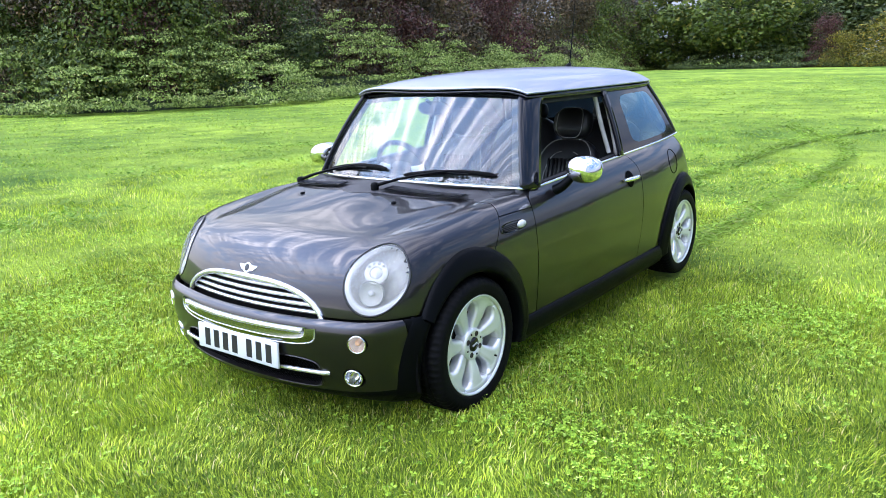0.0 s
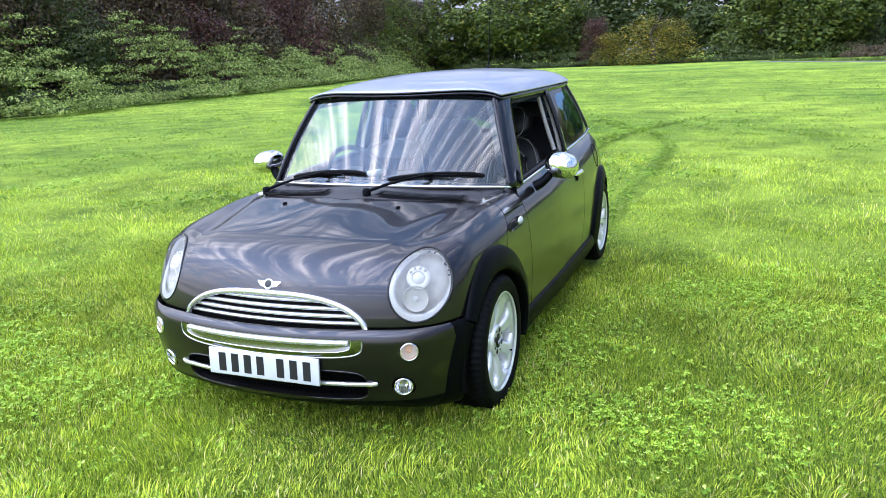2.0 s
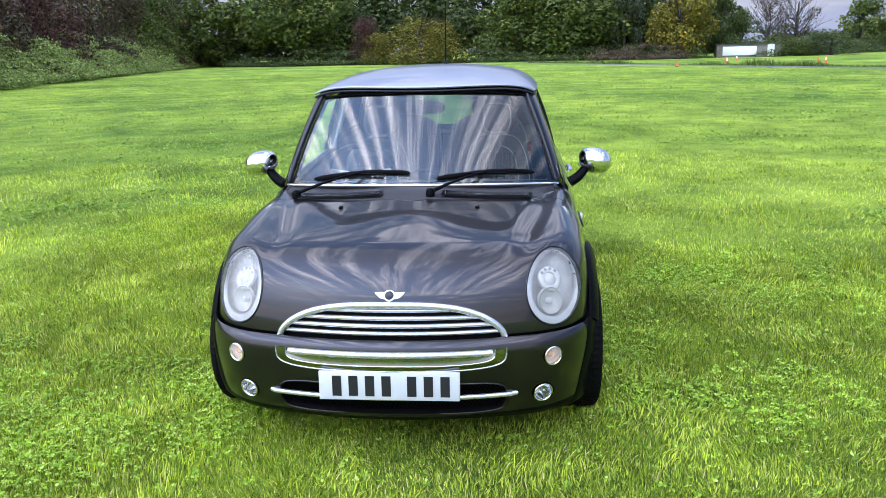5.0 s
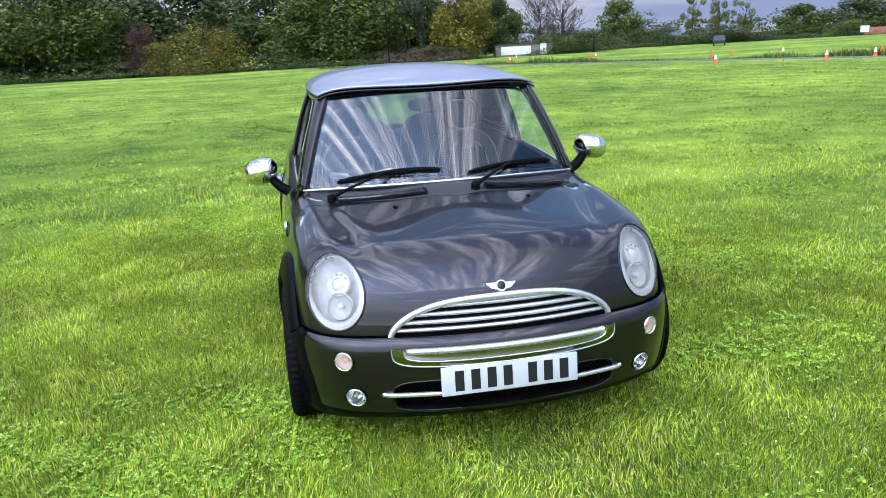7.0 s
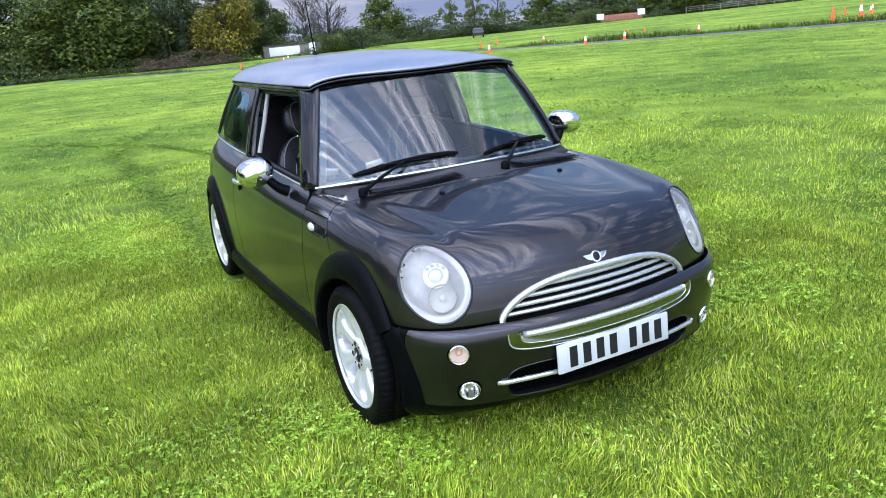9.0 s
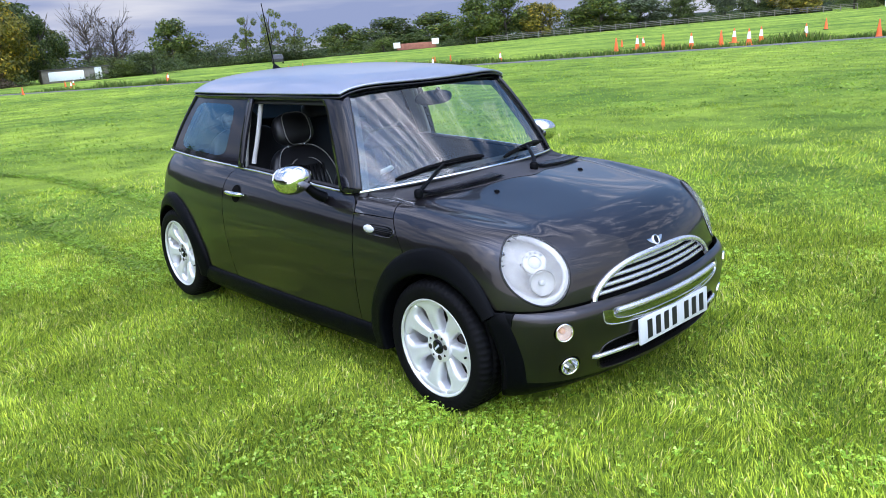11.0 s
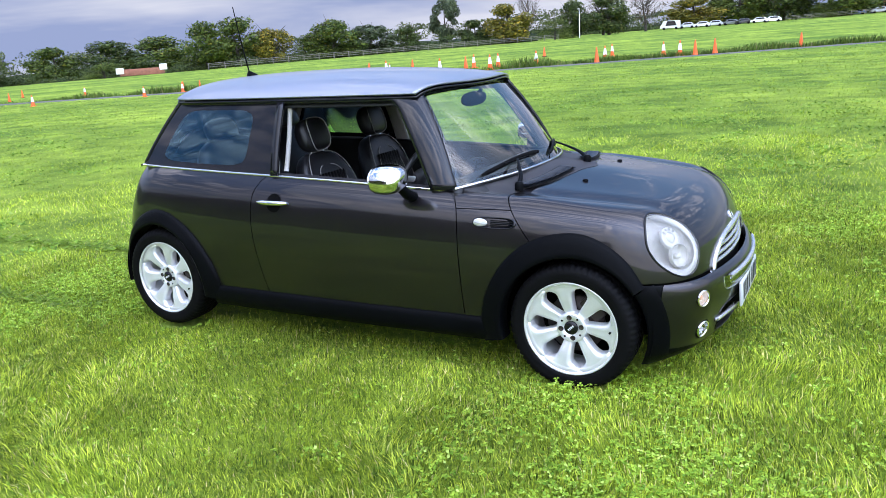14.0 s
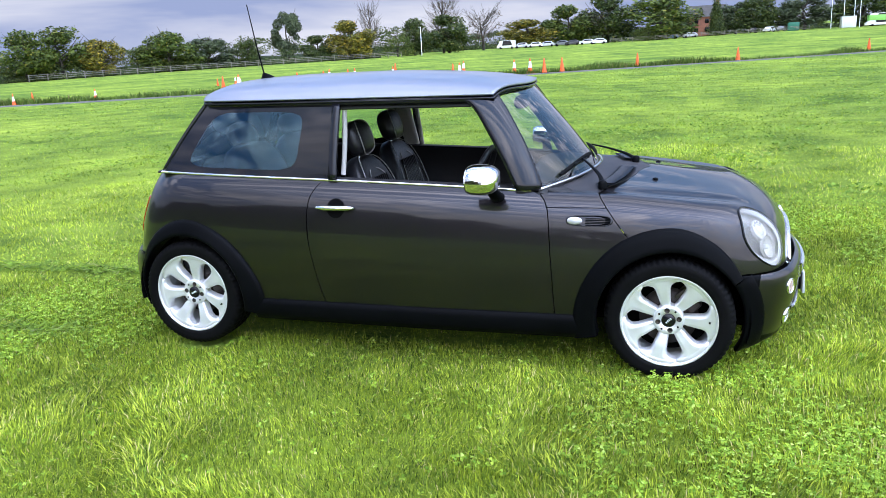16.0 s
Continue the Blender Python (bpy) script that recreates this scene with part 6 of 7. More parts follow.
# cabin shell
part("cabin_floor", box_bm(-2.7, -0.45, -0.66, 0.66, 0.235, 0.27), CARPET, car, "black carpet")
part("parcel_shelf", box_bm(-2.62, -2.36, -0.56, 0.56, 0.905, 0.925, 0.005), CARPET, car, "black parcel shelf")
part("firewall", box_bm(-0.50, -0.47, -0.66, 0.66, 0.25, 0.84), TRIM, car)
for sg in (1, -1):
    rows = [[(x, sg * (float(side_y(x, z)) - 0.05 - 0.05 * step(0.75, 0.55, z)), z) for z in (0.27, 0.45, 0.60, 0.68, 0.78, float(belt_z(x)) - 0.012, float(belt_z(x)) - 0.002)] for x in np.linspace(-0.56, -2.58, 40)]
    sheet("inner_trim", rows if sg < 0 else [q[::-1] for q in rows], TRIM, car, "dark door and side trim", 0.02)
    lip_rows = [[(x, sg * (float(belt_y(x)) - d), float(belt_z(x)) - 0.003) for d in (0.004, 0.03, 0.058)] for x in np.linspace(-0.60, -1.72, 24)]
    sheet("sill_rubber", lip_rows if sg < 0 else [q[::-1] for q in lip_rows], RUBBER, car, "black window seal", 0.006)
    rows = [[(x0 - 0.05 * s, sg * (float(house_y(x0 - 0.05 * s, 0.90 + 0.39 * s)) - 0.030), 0.90 + 0.39 * s) for x0 in (-1.625, -1.655, -1.70, -1.72)] for s in np.linspace(0, 1, 8)]
    sheet("b_pillar_trim", rows if sg > 0 else [q[::-1] for q in rows], PILLAR, car, "pale grey inner pillar trim", 0.02)
    rows = [[(x, sg * (float(house_y(x, z)) - 0.030), z) for x in (float(Q_REAR(z)) + 0.02, float(Q_REAR(z)) + 0.09)] for z in np.linspace(0.93, 1.29, 8)]
    sheet("c_pillar_trim", rows if sg < 0 else [q[::-1] for q in rows], PILLAR, car, "pale grey inner pillar trim", 0.02)
    arm_rest = soft_box(0.20, 0.04, 0.05)
    sheet("armrest", [[tuple(Vector(p) + Vector((-1.15, sg * 0.66, 0.62))) for p in r] for r in arm_rest], LEATHER, car)

# dashboard, wheel, mirror
dash_prof = [(-0.46, 0.862), (-0.55, 0.880), (-0.66, 0.884), (-0.76, 0.874), (-0.82, 0.845), (-0.835, 0.79), (-0.82, 0.72), (-0.80, 0.62), (-0.74, 0.52), (-0.62, 0.46)]
rows = [[(x + 0.05 * (1 - (y / 0.66) ** 2), y, z - 0.012 * (y / 0.66) ** 2) for x, z in dash_prof] for y in np.linspace(-0.655, 0.655, 21)]
sheet("dashboard", rows, TRIM, car, "dark grey dashboard", 0.02)
v, f = lathe([(0.115, -0.02), (0.115, 0.04), (0.108, 0.055), (0.09, 0.052), (0.088, 0.03), (0.0001, 0.03)], 36, "x")
mesh_object("speedometer", v * (-1, 1, 1) + np.array([-0.79, 0, 0.80]), [q[::-1] for q in f], TRIM, car, "large round central dial")
part("console", box_bm(-1.35, -0.70, -0.10, 0.10, 0.27, 0.48, 0.03), TRIM, car)
steer = new("steering_wheel")
steer.parent = car
steer.matrix_basis = pose(-0.965, -0.365, 0.862, 0, 24, 0)
tagged(steer, "black leather steering wheel with two spokes")
tube("wheel_rim", [(0, 0.182 * math.cos(a), 0.182 * math.sin(a)) for a in np.linspace(0, 2 * np.pi, 48, endpoint=False)], 0.0155, LEATHER, steer, "", 10, True, 1.0, (1, 0, 0))
bss = soft_box(0.035, 0.075, 0.065)
sheet("wheel_boss", bss + np.array([0.02, 0, -0.005]), TRIM, steer)
for a in (0.15, math.pi - 0.15, -math.pi / 2):
    tube("wheel_spoke", [(0.012, 0.05 * math.cos(a), 0.05 * math.sin(a)), (0.004, 0.175 * math.cos(a), 0.175 * math.sin(a))], 0.018, ALLOY, steer, "silver spoke", 8, False, 0.5, (1, 0, 0))
tube("steering_column", [(0.02, 0, -0.01), (0.30, 0, -0.05)], 0.04, TRIM, steer, "", 12)
mi = soft_box(0.022, 0.115, 0.038, 2.6)
rv = new("rear_view_mirror")
rv.parent = car
rv.matrix_basis = pose(-0.80, 0.0, 1.235, 0, 8, -8)
tagged(rv, "black oval rear-view mirror behind the windscreen")
sheet("mirror_shell", mi, TRIM, rv)
tube("mirror_stalk", [(0.01, 0, 0.02), (0.045, 0, 0.055)], 0.010, TRIM, rv, "", 8)

# ---- trees and hedges ----
LEAF = {
    "green": blade_material("oak_leaves", (0.026, 0.050, 0.010), (0.135, 0.175, 0.028), (0.24, 0.22, 0.04), 0.07, 0.24),
    "dark": blade_material("dark_leaves", (0.018, 0.036, 0.010), (0.090, 0.120, 0.026), (0.160, 0.160, 0.040), 0.06, 0.20),
    "yellow": blade_material("turning_leaves", (0.055, 0.060, 0.010), (0.24, 0.21, 0.028), (0.42, 0.30, 0.03), 0.12, 0.25),
    "grey": blade_material("willow_leaves", (0.029, 0.043, 0.021), (0.110, 0.139, 0.067), (0.173, 0.192, 0.096), 0.05, 0.2),
    "light": blade_material("poplar_leaves", (0.048, 0.072, 0.011), (0.160, 0.200, 0.036), (0.240, 0.240, 0.048), 0.05, 0.25),
    "brown": blade_material("russet_leaves", (0.026, 0.021, 0.012), (0.112, 0.080, 0.042), (0.17, 0.11, 0.048), 0.10, 0.18),
    "red": blade_material("red_leaves", (0.030, 0.014, 0.013), (0.120, 0.048, 0.042), (0.19, 0.10, 0.05), 0.06, 0.2),
    "bramble": blade_material("bramble_leaves", (0.040, 0.078, 0.014), (0.410, 0.500, 0.130), (0.50, 0.48, 0.20), 0.05, 0.30, 0.55),
}
BARK = surface("bark", (0.060, 0.050, 0.040), 0.9, vary=0.4, scale=2, fine=30, bump=0.02)
# dark green-brown that stands in for the shade inside the hedges
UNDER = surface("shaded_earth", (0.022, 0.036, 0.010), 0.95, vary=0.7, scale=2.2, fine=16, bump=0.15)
trng = np.random.default_rng(31)


def leaf_quads(p, nrm, size):
    """Small pointed leaves at p, turned by nrm, one face each."""
    n = len(p)
    nrm = nrm / (np.linalg.norm(nrm, axis=1)[:, None] + 1e-9)
    ref = trng.normal(size=(n, 3))
    a = np.cross(nrm, ref)
    a /= np.linalg.norm(a, axis=1)[:, None] + 1e-9
    b = np.cross(nrm, a)
    s = (np.asarray(size) * (0.6 + 0.8 * trng.random(n)))[:, None]
    v = np.stack([p - a * s, p + b * s * 0.62 + a * s * 0.6, p - b * s * 0.62 + a * s * 0.6], 1).reshape(-1, 3)
    return v, np.arange(n * 3).reshape(-1, 3)


def lobes(kind, seed):
    r = np.random.default_rng(seed)
    out = []
    if kind == "broad":
        for k in range(22):
            a, h = r.random() * 6.28, r.random()
            w = 0.34 * math.sin(math.pi * min(0.94, 0.22 + 0.74 * h)) ** 0.7
            out.append((w * math.cos(a) * (0.5 + 0.5 * r.random()), w * math.sin(a) * (0.5 + 0.5 * r.random()), 0.14 + 0.71 * h, 0.12 + 0.07 * r.random()))
    elif kind == "shrub":
        for k in range(22):
            a, h = r.random() * 6.28, r.random() ** 1.3
            w = 0.36 * (1 - 0.55 * h)
            out.append((w * math.cos(a), w * math.sin(a), 0.08 + 0.74 * h, 0.13 + 0.07 * r.random()))
    elif kind == "tall":
        for k in range(22):
            a, h = r.random() * 6.28, r.random()
            w = 0.30 * math.sin(math.pi * (0.2 + 0.72 * h)) ** 0.8
            out.append((w * math.cos(a), w * math.sin(a), 0.16 + 0.74 * h, 0.075 + 0.06 * r.random()))
    elif kind == "sparse":
        for k in range(16):
            a, h = r.random() * 6.28, r.random()
            out.append((0.34 * r.random() * math.cos(a), 0.34 * r.random() * math.sin(a), 0.30 + 0.62 * h, 0.05 + 0.06 * r.random()))
    else:
        for k in range(18):
            h = k / 17
            out.append((0.03 * r.normal(), 0.03 * r.normal(), 0.06 + 0.84 * h, 0.30 * (1 - h) ** 0.7 + 0.05))
    return out


CROWN, WOOD = {}, {}


def crown_mesh(kind, leaf, seed, n, size):
    key = (kind, leaf, seed, n)
    if key not in CROWN:
        ps, ns = [], []
        lob = lobes(kind, seed)
        tot = sum(q[3] ** 2 for q in lob)
        for x, y, z, rad in lob:
            m = int(n * rad * rad / tot)
            d = trng.normal(size=(m, 3))
            d /= np.linalg.norm(d, axis=1)[:, None]
            rr = rad * (0.60 + 0.5 * trng.random(m) ** 0.6) * (1 + 0.18 * np.sin(9 * d[:, 0] + seed) * np.cos(8 * d[:, 2]))
            q = np.array([x, y, z]) + d * rr[:, None] * np.array([1, 1, 0.85])
            ps.append(q)
            ns.append(d * 0.9 + trng.normal(size=(m, 3)) * 0.6 + np.array([0, 0, 0.35]))
        p, nn = np.concatenate(ps), np.concatenate(ns)
        keep = p[:, 2] > 0.015
        v, f = leaf_quads(p[keep], nn[keep], size)
        CROWN[key] = fast_mesh("crown", v, f, LEAF[leaf], False)
    return CROWN[key]


def wood_mesh(kind, seed):
    key = (kind, seed)
    if key not in WOOD:
        r = np.random.default_rng(seed + 50)
        parts = [tube_data(bez([(0, 0, -0.02), (0.01 * r.normal(), 0.01 * r.normal(), 0.25), (0.03 * r.normal(), 0.03 * r.normal(), 0.55), (0.04 * r.normal(), 0.04 * r.normal(), 0.85)], 4), np.linspace(0.030, 0.006, 13), 7)]
        count = 46 if kind == "bare" else 9
        for k in range(count):
            z = 0.18 + 0.55 * r.random()
            a, ln = r.random() * 6.28, (0.16 + 0.24 * r.random())
            d = np.array([math.cos(a), math.sin(a), 0.55 + 0.7 * r.random()])
            p0 = np.array([0, 0, z])
            p1, p2 = p0 + d * ln * 0.5, p0 + d * ln * np.array([0.9, 0.9, 1.15])
            parts.append(tube_data(np.array([p0, p1, p2]), np.array([0.011, 0.006, 0.002]) * (0.6 if kind == "bare" else 1), 5))
            if kind == "bare":
                for j in range(7):
                    q = p1 + (p2 - p1) * r.random()
                    e = d * 0.6 + r.normal(size=3) * 0.55 + np.array([0, 0, 0.25])
                    parts.append(tube_data(np.array([q, q + e * 0.07, q + e * 0.13]), np.array([0.0030, 0.0020, 0.0008]), 3))
        me = bpy.data.meshes.new("trunk")
        v, f = merge(*parts)
        me.from_pydata([tuple(q) for q in v], [], f)
        me.materials.append(BARK)
        WOOD[key] = me
    return WOOD[key]


def tree(x, y, top, half, kind, leaf, label, n=6000, size=0.0200, seed=None, name="tree", group="trees along the field edge"):
    if n == 6000:
        n, size = (10500, 0.0182) if math.hypot(x, y) < 127 else (5600, 0.0270)
    z0 = float(ground_z(x, y))
    seed = int(abs(x * 7 + y * 13)) % 3 if seed is None else seed
    if math.hypot(x, y) > 127:
        top, half = z0 + (top - z0) * 1.06, half * 1.15
    h = max(top - z0, 1.0)
    t = new(name)
    t.matrix_basis = Matrix.LocRotScale((x, y, z0 - 0.05), Euler((0, 0, (x * 3.7 + y * 1.3) % 6.28)), (half / 0.46, half / 0.46, h / 0.98))
    tagged(t, label, "tree" if name == "tree" else "bush", group)
    wood = new("trunk", wood_mesh("bare" if kind == "bare" else "leafy", seed))
    wood.parent = t
    c = new("crown", crown_mesh("sparse" if kind == "bare" else kind, leaf, seed, n if kind != "bare" else 420, size if kind != "bare" else 0.016))
    c.parent = t
    return t


def oak(x, y, top, half):
    tree(x, y, top, half, "broad", "green", "broad green oak tree at the field edge")


def dark_tree(x, y, top, half):
    tree(x, y, top, half, "broad", "dark", "dark green broadleaf tree at the field edge")


def turning_oak(x, y, top, half):
    tree(x, y, top, half, "broad", "yellow", "oak tree turning yellow at the field edge")


def willow(x, y, top, half):
    tree(x, y, top, half, "tall", "grey", "tall grey-green willow at the field edge")


def poplar(x, y, top, half):
    tree(x, y, top, half, "sparse", "light", "sparse pale green poplar at the field edge", 3000, 0.016)


def bare_tree(x, y, top, half):
    tree(x, y, top, half, "bare", "brown", "nearly bare brown tree with thin twigs")


def shrub(x, y, top, half, leaf="green"):
    tree(x, y, top, half, "shrub", leaf, {"green": "low green shrub at the field edge", "yellow": "yellow-green autumn shrub before the trees", "red": "dark red shrub beside the hedge", "dark": "dark green shrub at the field edge"}[leaf], 9000, 0.0135, None, "bush")


# tree line behind the car
oak(-111, -30, 14.6, 9.0)
oak(-113, -42, 14.0, 8.0)
shrub(-106, -19, 6.8, 2.4, "red")
shrub(-104, -11, 6.9, 5.6, "yellow")
shrub(-105, -17, 4.6, 2.6, "yellow")
dark_tree(-140, -12, 12.4, 6.0)
dark_tree(-128, -22, 11.0, 6.0)
oak(-113, 2, 10.5, 6.5)
oak(-114, 8, 13.7, 9.0)
willow(-113, 17, 11.9, 3.4)
turning_oak(-110, 24, 12.3, 5.4)
dark_tree(-114, 31, 9.3, 3.8)
bare_tree(-117, 38, 9.0, 4.0)
bare_tree(-120, 43, 8.4, 4.0)
shrub(-112, 39, 3.4, 4.0, "green")
shrub(-114, 46, 3.6, 5.0, "dark")
oak(-149, 65, 9.1, 4.6)
shrub(-145, 72, 4.1, 5.0, "dark")
poplar(-147, 80, 9.0, 2.8)
poplar(-144, 84, 9.8, 3.3)
poplar(-143, 89, 7.7, 2.6)
shrub(-140, 84, 3.8, 7.0, "dark")
oak(-160, 114, 7.2, 6.0)
dark_tree(-153, 123, 7.6, 7.4)
oak(-150, 135, 8.2, 7.7)
shrub(-127, 100, 3.4, 3.5, "green")
for x, y, top, half in ((-121, -36, 13, 7), (-122, -3, 12.5, 7), (-124, 14, 12, 6.5), (-121, 20, 12.5, 5), (-118, -24, 9.5, 5.5), (-119, 27, 10.0, 4.5), (-127, -14, 14, 8), (-128, 3, 14, 8), (-128, 30, 11.5, 7), (-130, -30, 14, 8), (-128, 18, 13, 7)):
    dark_tree(x, y, top, half)
# trees beyond the lane
for x, y, top, half in ((-114, 114, 9.0, 4.8), (-113, 122, 9.7, 5.6), (-99, 136, 8.8, 5.8), (-31, 234, 13.0, 7.6), (-5, 234, 14.2, 10.0)):
    oak(x, y, top, half)
for x, y, top, half in ((-107, 126, 7.8, 4.0), (-72, 167, 9.8, 5.4), (-42, 227, 9.6, 8.2)):
    turning_oak(x, y, top, half)
for x, y, top, half in ((-95, 144, 7.4, 5.2), (-87, 165, 12.8, 3.8), (34, 243, 11.6, 8.0), (16, 246, 11.4, 5.0)):
    willow(x, y, top, half)
for x, y, top, half in ((-89, 150, 6.9, 2.9), (-80, 166, 7.0, 4.0), (-63, 186, 9.8, 4.4), (-56, 193, 10.8, 5.8), (-20, 236, 15.2, 7.4), (21, 241, 12.8, 6.0), (49, 246, 12.4, 8.5), (64, 248, 12.0, 8.0)):
    dark_tree(x, y, top, half)
for x, y, top, half in ((-73, 182, 13.4, 3.0), (-59, 198, 15.2, 5.2), (-52, 214, 11.5, 6.0), (-21, 232, 10.0, 4.6)):
    bare_tree(x, y, top, half)
for x, y, top, half in ((-106, 135, 6.0, 4.3), (-64, 176, 6.9, 3.6), (-8, 228, 6.4, 4.6)):
    shrub(x, y, top, half, "green")
tree(10, 231, 12.6, 2.6, "cone", "dark", "slender dark cypress at the field edge")

# near hedge: dark thicket trees behind a bramble bank
HEDGE = bez([(2, -42), (-7, -33), (-12, -26), (-17, -23.2), (-27, -25.2), (-41, -28), (-68, -35), (-98, -43), (-122, -48)], 12)
for k, (s, back, top, half, leaf, kind) in enumerate((
    (0.02, 6, 9.5, 4.5, "dark", "shrub"), (0.10, 6, 10, 4.5, "brown", "shrub"), (0.17, 8, 11, 5, "green", "shrub"), (0.23, 6.5, 8.0, 3.6, "brown", "shrub"), (0.29, 6.0, 9.5, 4.2, "green", "shrub"),
    (0.345, 5.5, 6.5, 2.6, "red", "shrub"), (0.36, 8.5, 11.5, 5, "dark", "shrub"), (0.42, 6.0, 9.0, 3.8, "green", "shrub"), (0.47, 6.5, 9.5, 4.2, "brown", "shrub"), (0.52, 6.5, 8.5, 4.0, "dark", "shrub"),
    (0.57, 6.0, 10.0, 4.6, "brown", "shrub"), (0.62, 6.0, 9.0, 4.8, "red", "shrub"), (0.67, 6.5, 11.0, 5.0, "brown", "shrub"), (0.72, 6.5, 11.5, 5.0, "red", "shrub"), (0.78, 6.0, 12.5, 5.6, "brown", "shrub"),
    (0.84, 6.0, 13.0, 5.6, "brown", "shrub"), (0.895, 5.0, 14.0, 6.5, "green", "shrub"), (0.93, 5.0, 14, 6.5, "brown", "shrub"), (0.905, 1.5, 4.6, 2.6, "red", "shrub"), (0.965, 5.0, 12, 6.0, "dark", "shrub"), (0.995, 3.0, 12, 6.0, "brown", "shrub"))):
    i = s * (len(HEDGE) - 1)
    p = HEDGE[int(i)]
    q = HEDGE[min(int(i) + 1, len(HEDGE) - 1)]
    d = (q - p) / (np.linalg.norm(q - p) + 1e-9) if int(i) + 1 < len(HEDGE) else np.array([-0.97, -0.24])
    nrm = np.array([d[1], -d[0]])
    nrm *= np.sign(nrm[1]) * -1
    pos = p + nrm * back
    tree(float(pos[0]), float(pos[1]), top, half, kind, leaf, {"green": "dense olive-green thicket tree behind the brambles", "dark": "dense dark green thicket tree behind the brambles", "brown": "dense russet-brown thicket tree behind the brambles", "red": "deep red-leaved shrub behind the brambles", "grey": "pale grey-green thicket tree behind the brambles"}[leaf], 24000 if 0.15 < s < 0.60 else 16000, 0.0098 if 0.15 < s < 0.60 else 0.0130, k % 3, "tree", "thicket along the hedge")

for k, s in enumerate(np.linspace(0.06, 0.97, 15)):
    i = int(s * (len(HEDGE) - 2))
    p, d = HEDGE[i], HEDGE[i + 1] - HEDGE[i]
    nrm = np.array([d[1], -d[0]]) / np.hypot(*d)
    nrm *= np.sign(nrm[1]) * -1
    pos = p + nrm * 13
    tree(float(pos[0]), float(pos[1]), 10.5 + 2.2 * math.sin(k * 2.3), 5.6, "shrub", "dark" if k % 3 else "brown", "tall dark tree at the back of the thicket", 6500, 0.021, k % 3, "tree", "thicket along the hedge")

def bank(name, line, depth, height, clumps, per, size, spread, leaf, label, lumps=3.0, seed=1):
    """A long tangle of leaf sprays along a line (to the right of its run), with a dark sheet inside for the shade."""
    r = np.random.default_rng(seed)
    seg = np.linalg.norm(np.diff(line, axis=0), axis=1)
    cum = np.concatenate([[0], np.cumsum(seg)])

    def at(s, d):
        x, y = np.interp(s, cum, line[:, 0]), np.interp(s, cum, line[:, 1])
        tx = np.interp(s + 1.5, cum, line[:, 0]) - np.interp(s - 1.5, cum, line[:, 0])
        ty = np.interp(s + 1.5, cum, line[:, 1]) - np.interp(s - 1.5, cum, line[:, 1])
        ln = np.hypot(tx, ty) + 1e-9
        wob = d + 1.6 * (value_noise(s, s * 0 + 3.0, lumps * 1.1, seed + 4) - 0.5) + 1.1 * (value_noise(s, s * 0 + 5.0, lumps * 0.3, seed + 6) - 0.5)
        return x - ty / ln * wob, y + tx / ln * wob

    def top(s, d):
        k = np.clip(d / depth, 0, 1)
        lump = 0.35 + 0.95 * value_noise(s, d, lumps, seed) + 0.45 * value_noise(s, d, lumps * 0.35, seed + 1)
        return height * lump * 0.8 * np.minimum(1, (k / 0.45 + 0.04)) ** 0.6

    s, d = cum[-1] * r.random(clumps), depth * r.random(clumps) ** 1.9
    h = top(s, d) * (0.80 + 0.35 * r.random(clumps))
    h = np.where(r.random(clumps) < 0.38, h * r.random(clumps), h)
    low = r.random(clumps) < 0.22
    d, h = np.where(low, 1.3 * r.random(clumps) - 0.6, d), np.where(low, 0.12 + 0.35 * r.random(clumps), h)
    cx, cy = at(s, d)
    far = np.clip(np.hypot(cx, cy) / 30, 0.9, 3.2) ** 0.5
    rad = spread * (0.5 + 0.9 * r.random(clumps)) * far
    m = clumps * per
    idx = np.repeat(np.arange(clumps), per)
    u = r.normal(size=(m, 3))
    u /= np.linalg.norm(u, axis=1)[:, None]
    u[:, 2] = np.abs(u[:, 2]) * 0.75 - 0.12
    rr = rad[idx] * (0.45 + 0.6 * r.random(m))
    p = np.stack([cx[idx], cy[idx], np.maximum(h[idx], 0.15)], -1) + u * rr[:, None] * np.array([1.25, 1.25, 0.7])
    p[:, 2] = np.maximum(p[:, 2], 0.03) + ground_z(p[:, 0], p[:, 1])
    v, f = leaf_quads(p, u + np.array([0, 0.1, 0.5]) + r.normal(size=(m, 3)) * 0.45, size * far[idx])
    b = new(name, fast_mesh(name, v, f, LEAF[leaf], False))
    tagged(b, label, "hedge", kind="stuff")
    # added dark sheet below the leaves, coloured as the shade between them
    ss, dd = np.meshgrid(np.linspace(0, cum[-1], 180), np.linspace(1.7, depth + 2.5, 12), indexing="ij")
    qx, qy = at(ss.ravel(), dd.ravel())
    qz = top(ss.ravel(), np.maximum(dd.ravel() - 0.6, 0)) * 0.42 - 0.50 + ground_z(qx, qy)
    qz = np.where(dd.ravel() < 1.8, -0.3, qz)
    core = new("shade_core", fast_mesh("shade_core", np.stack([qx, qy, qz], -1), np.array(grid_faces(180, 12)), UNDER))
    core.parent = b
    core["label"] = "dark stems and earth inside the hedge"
    return b


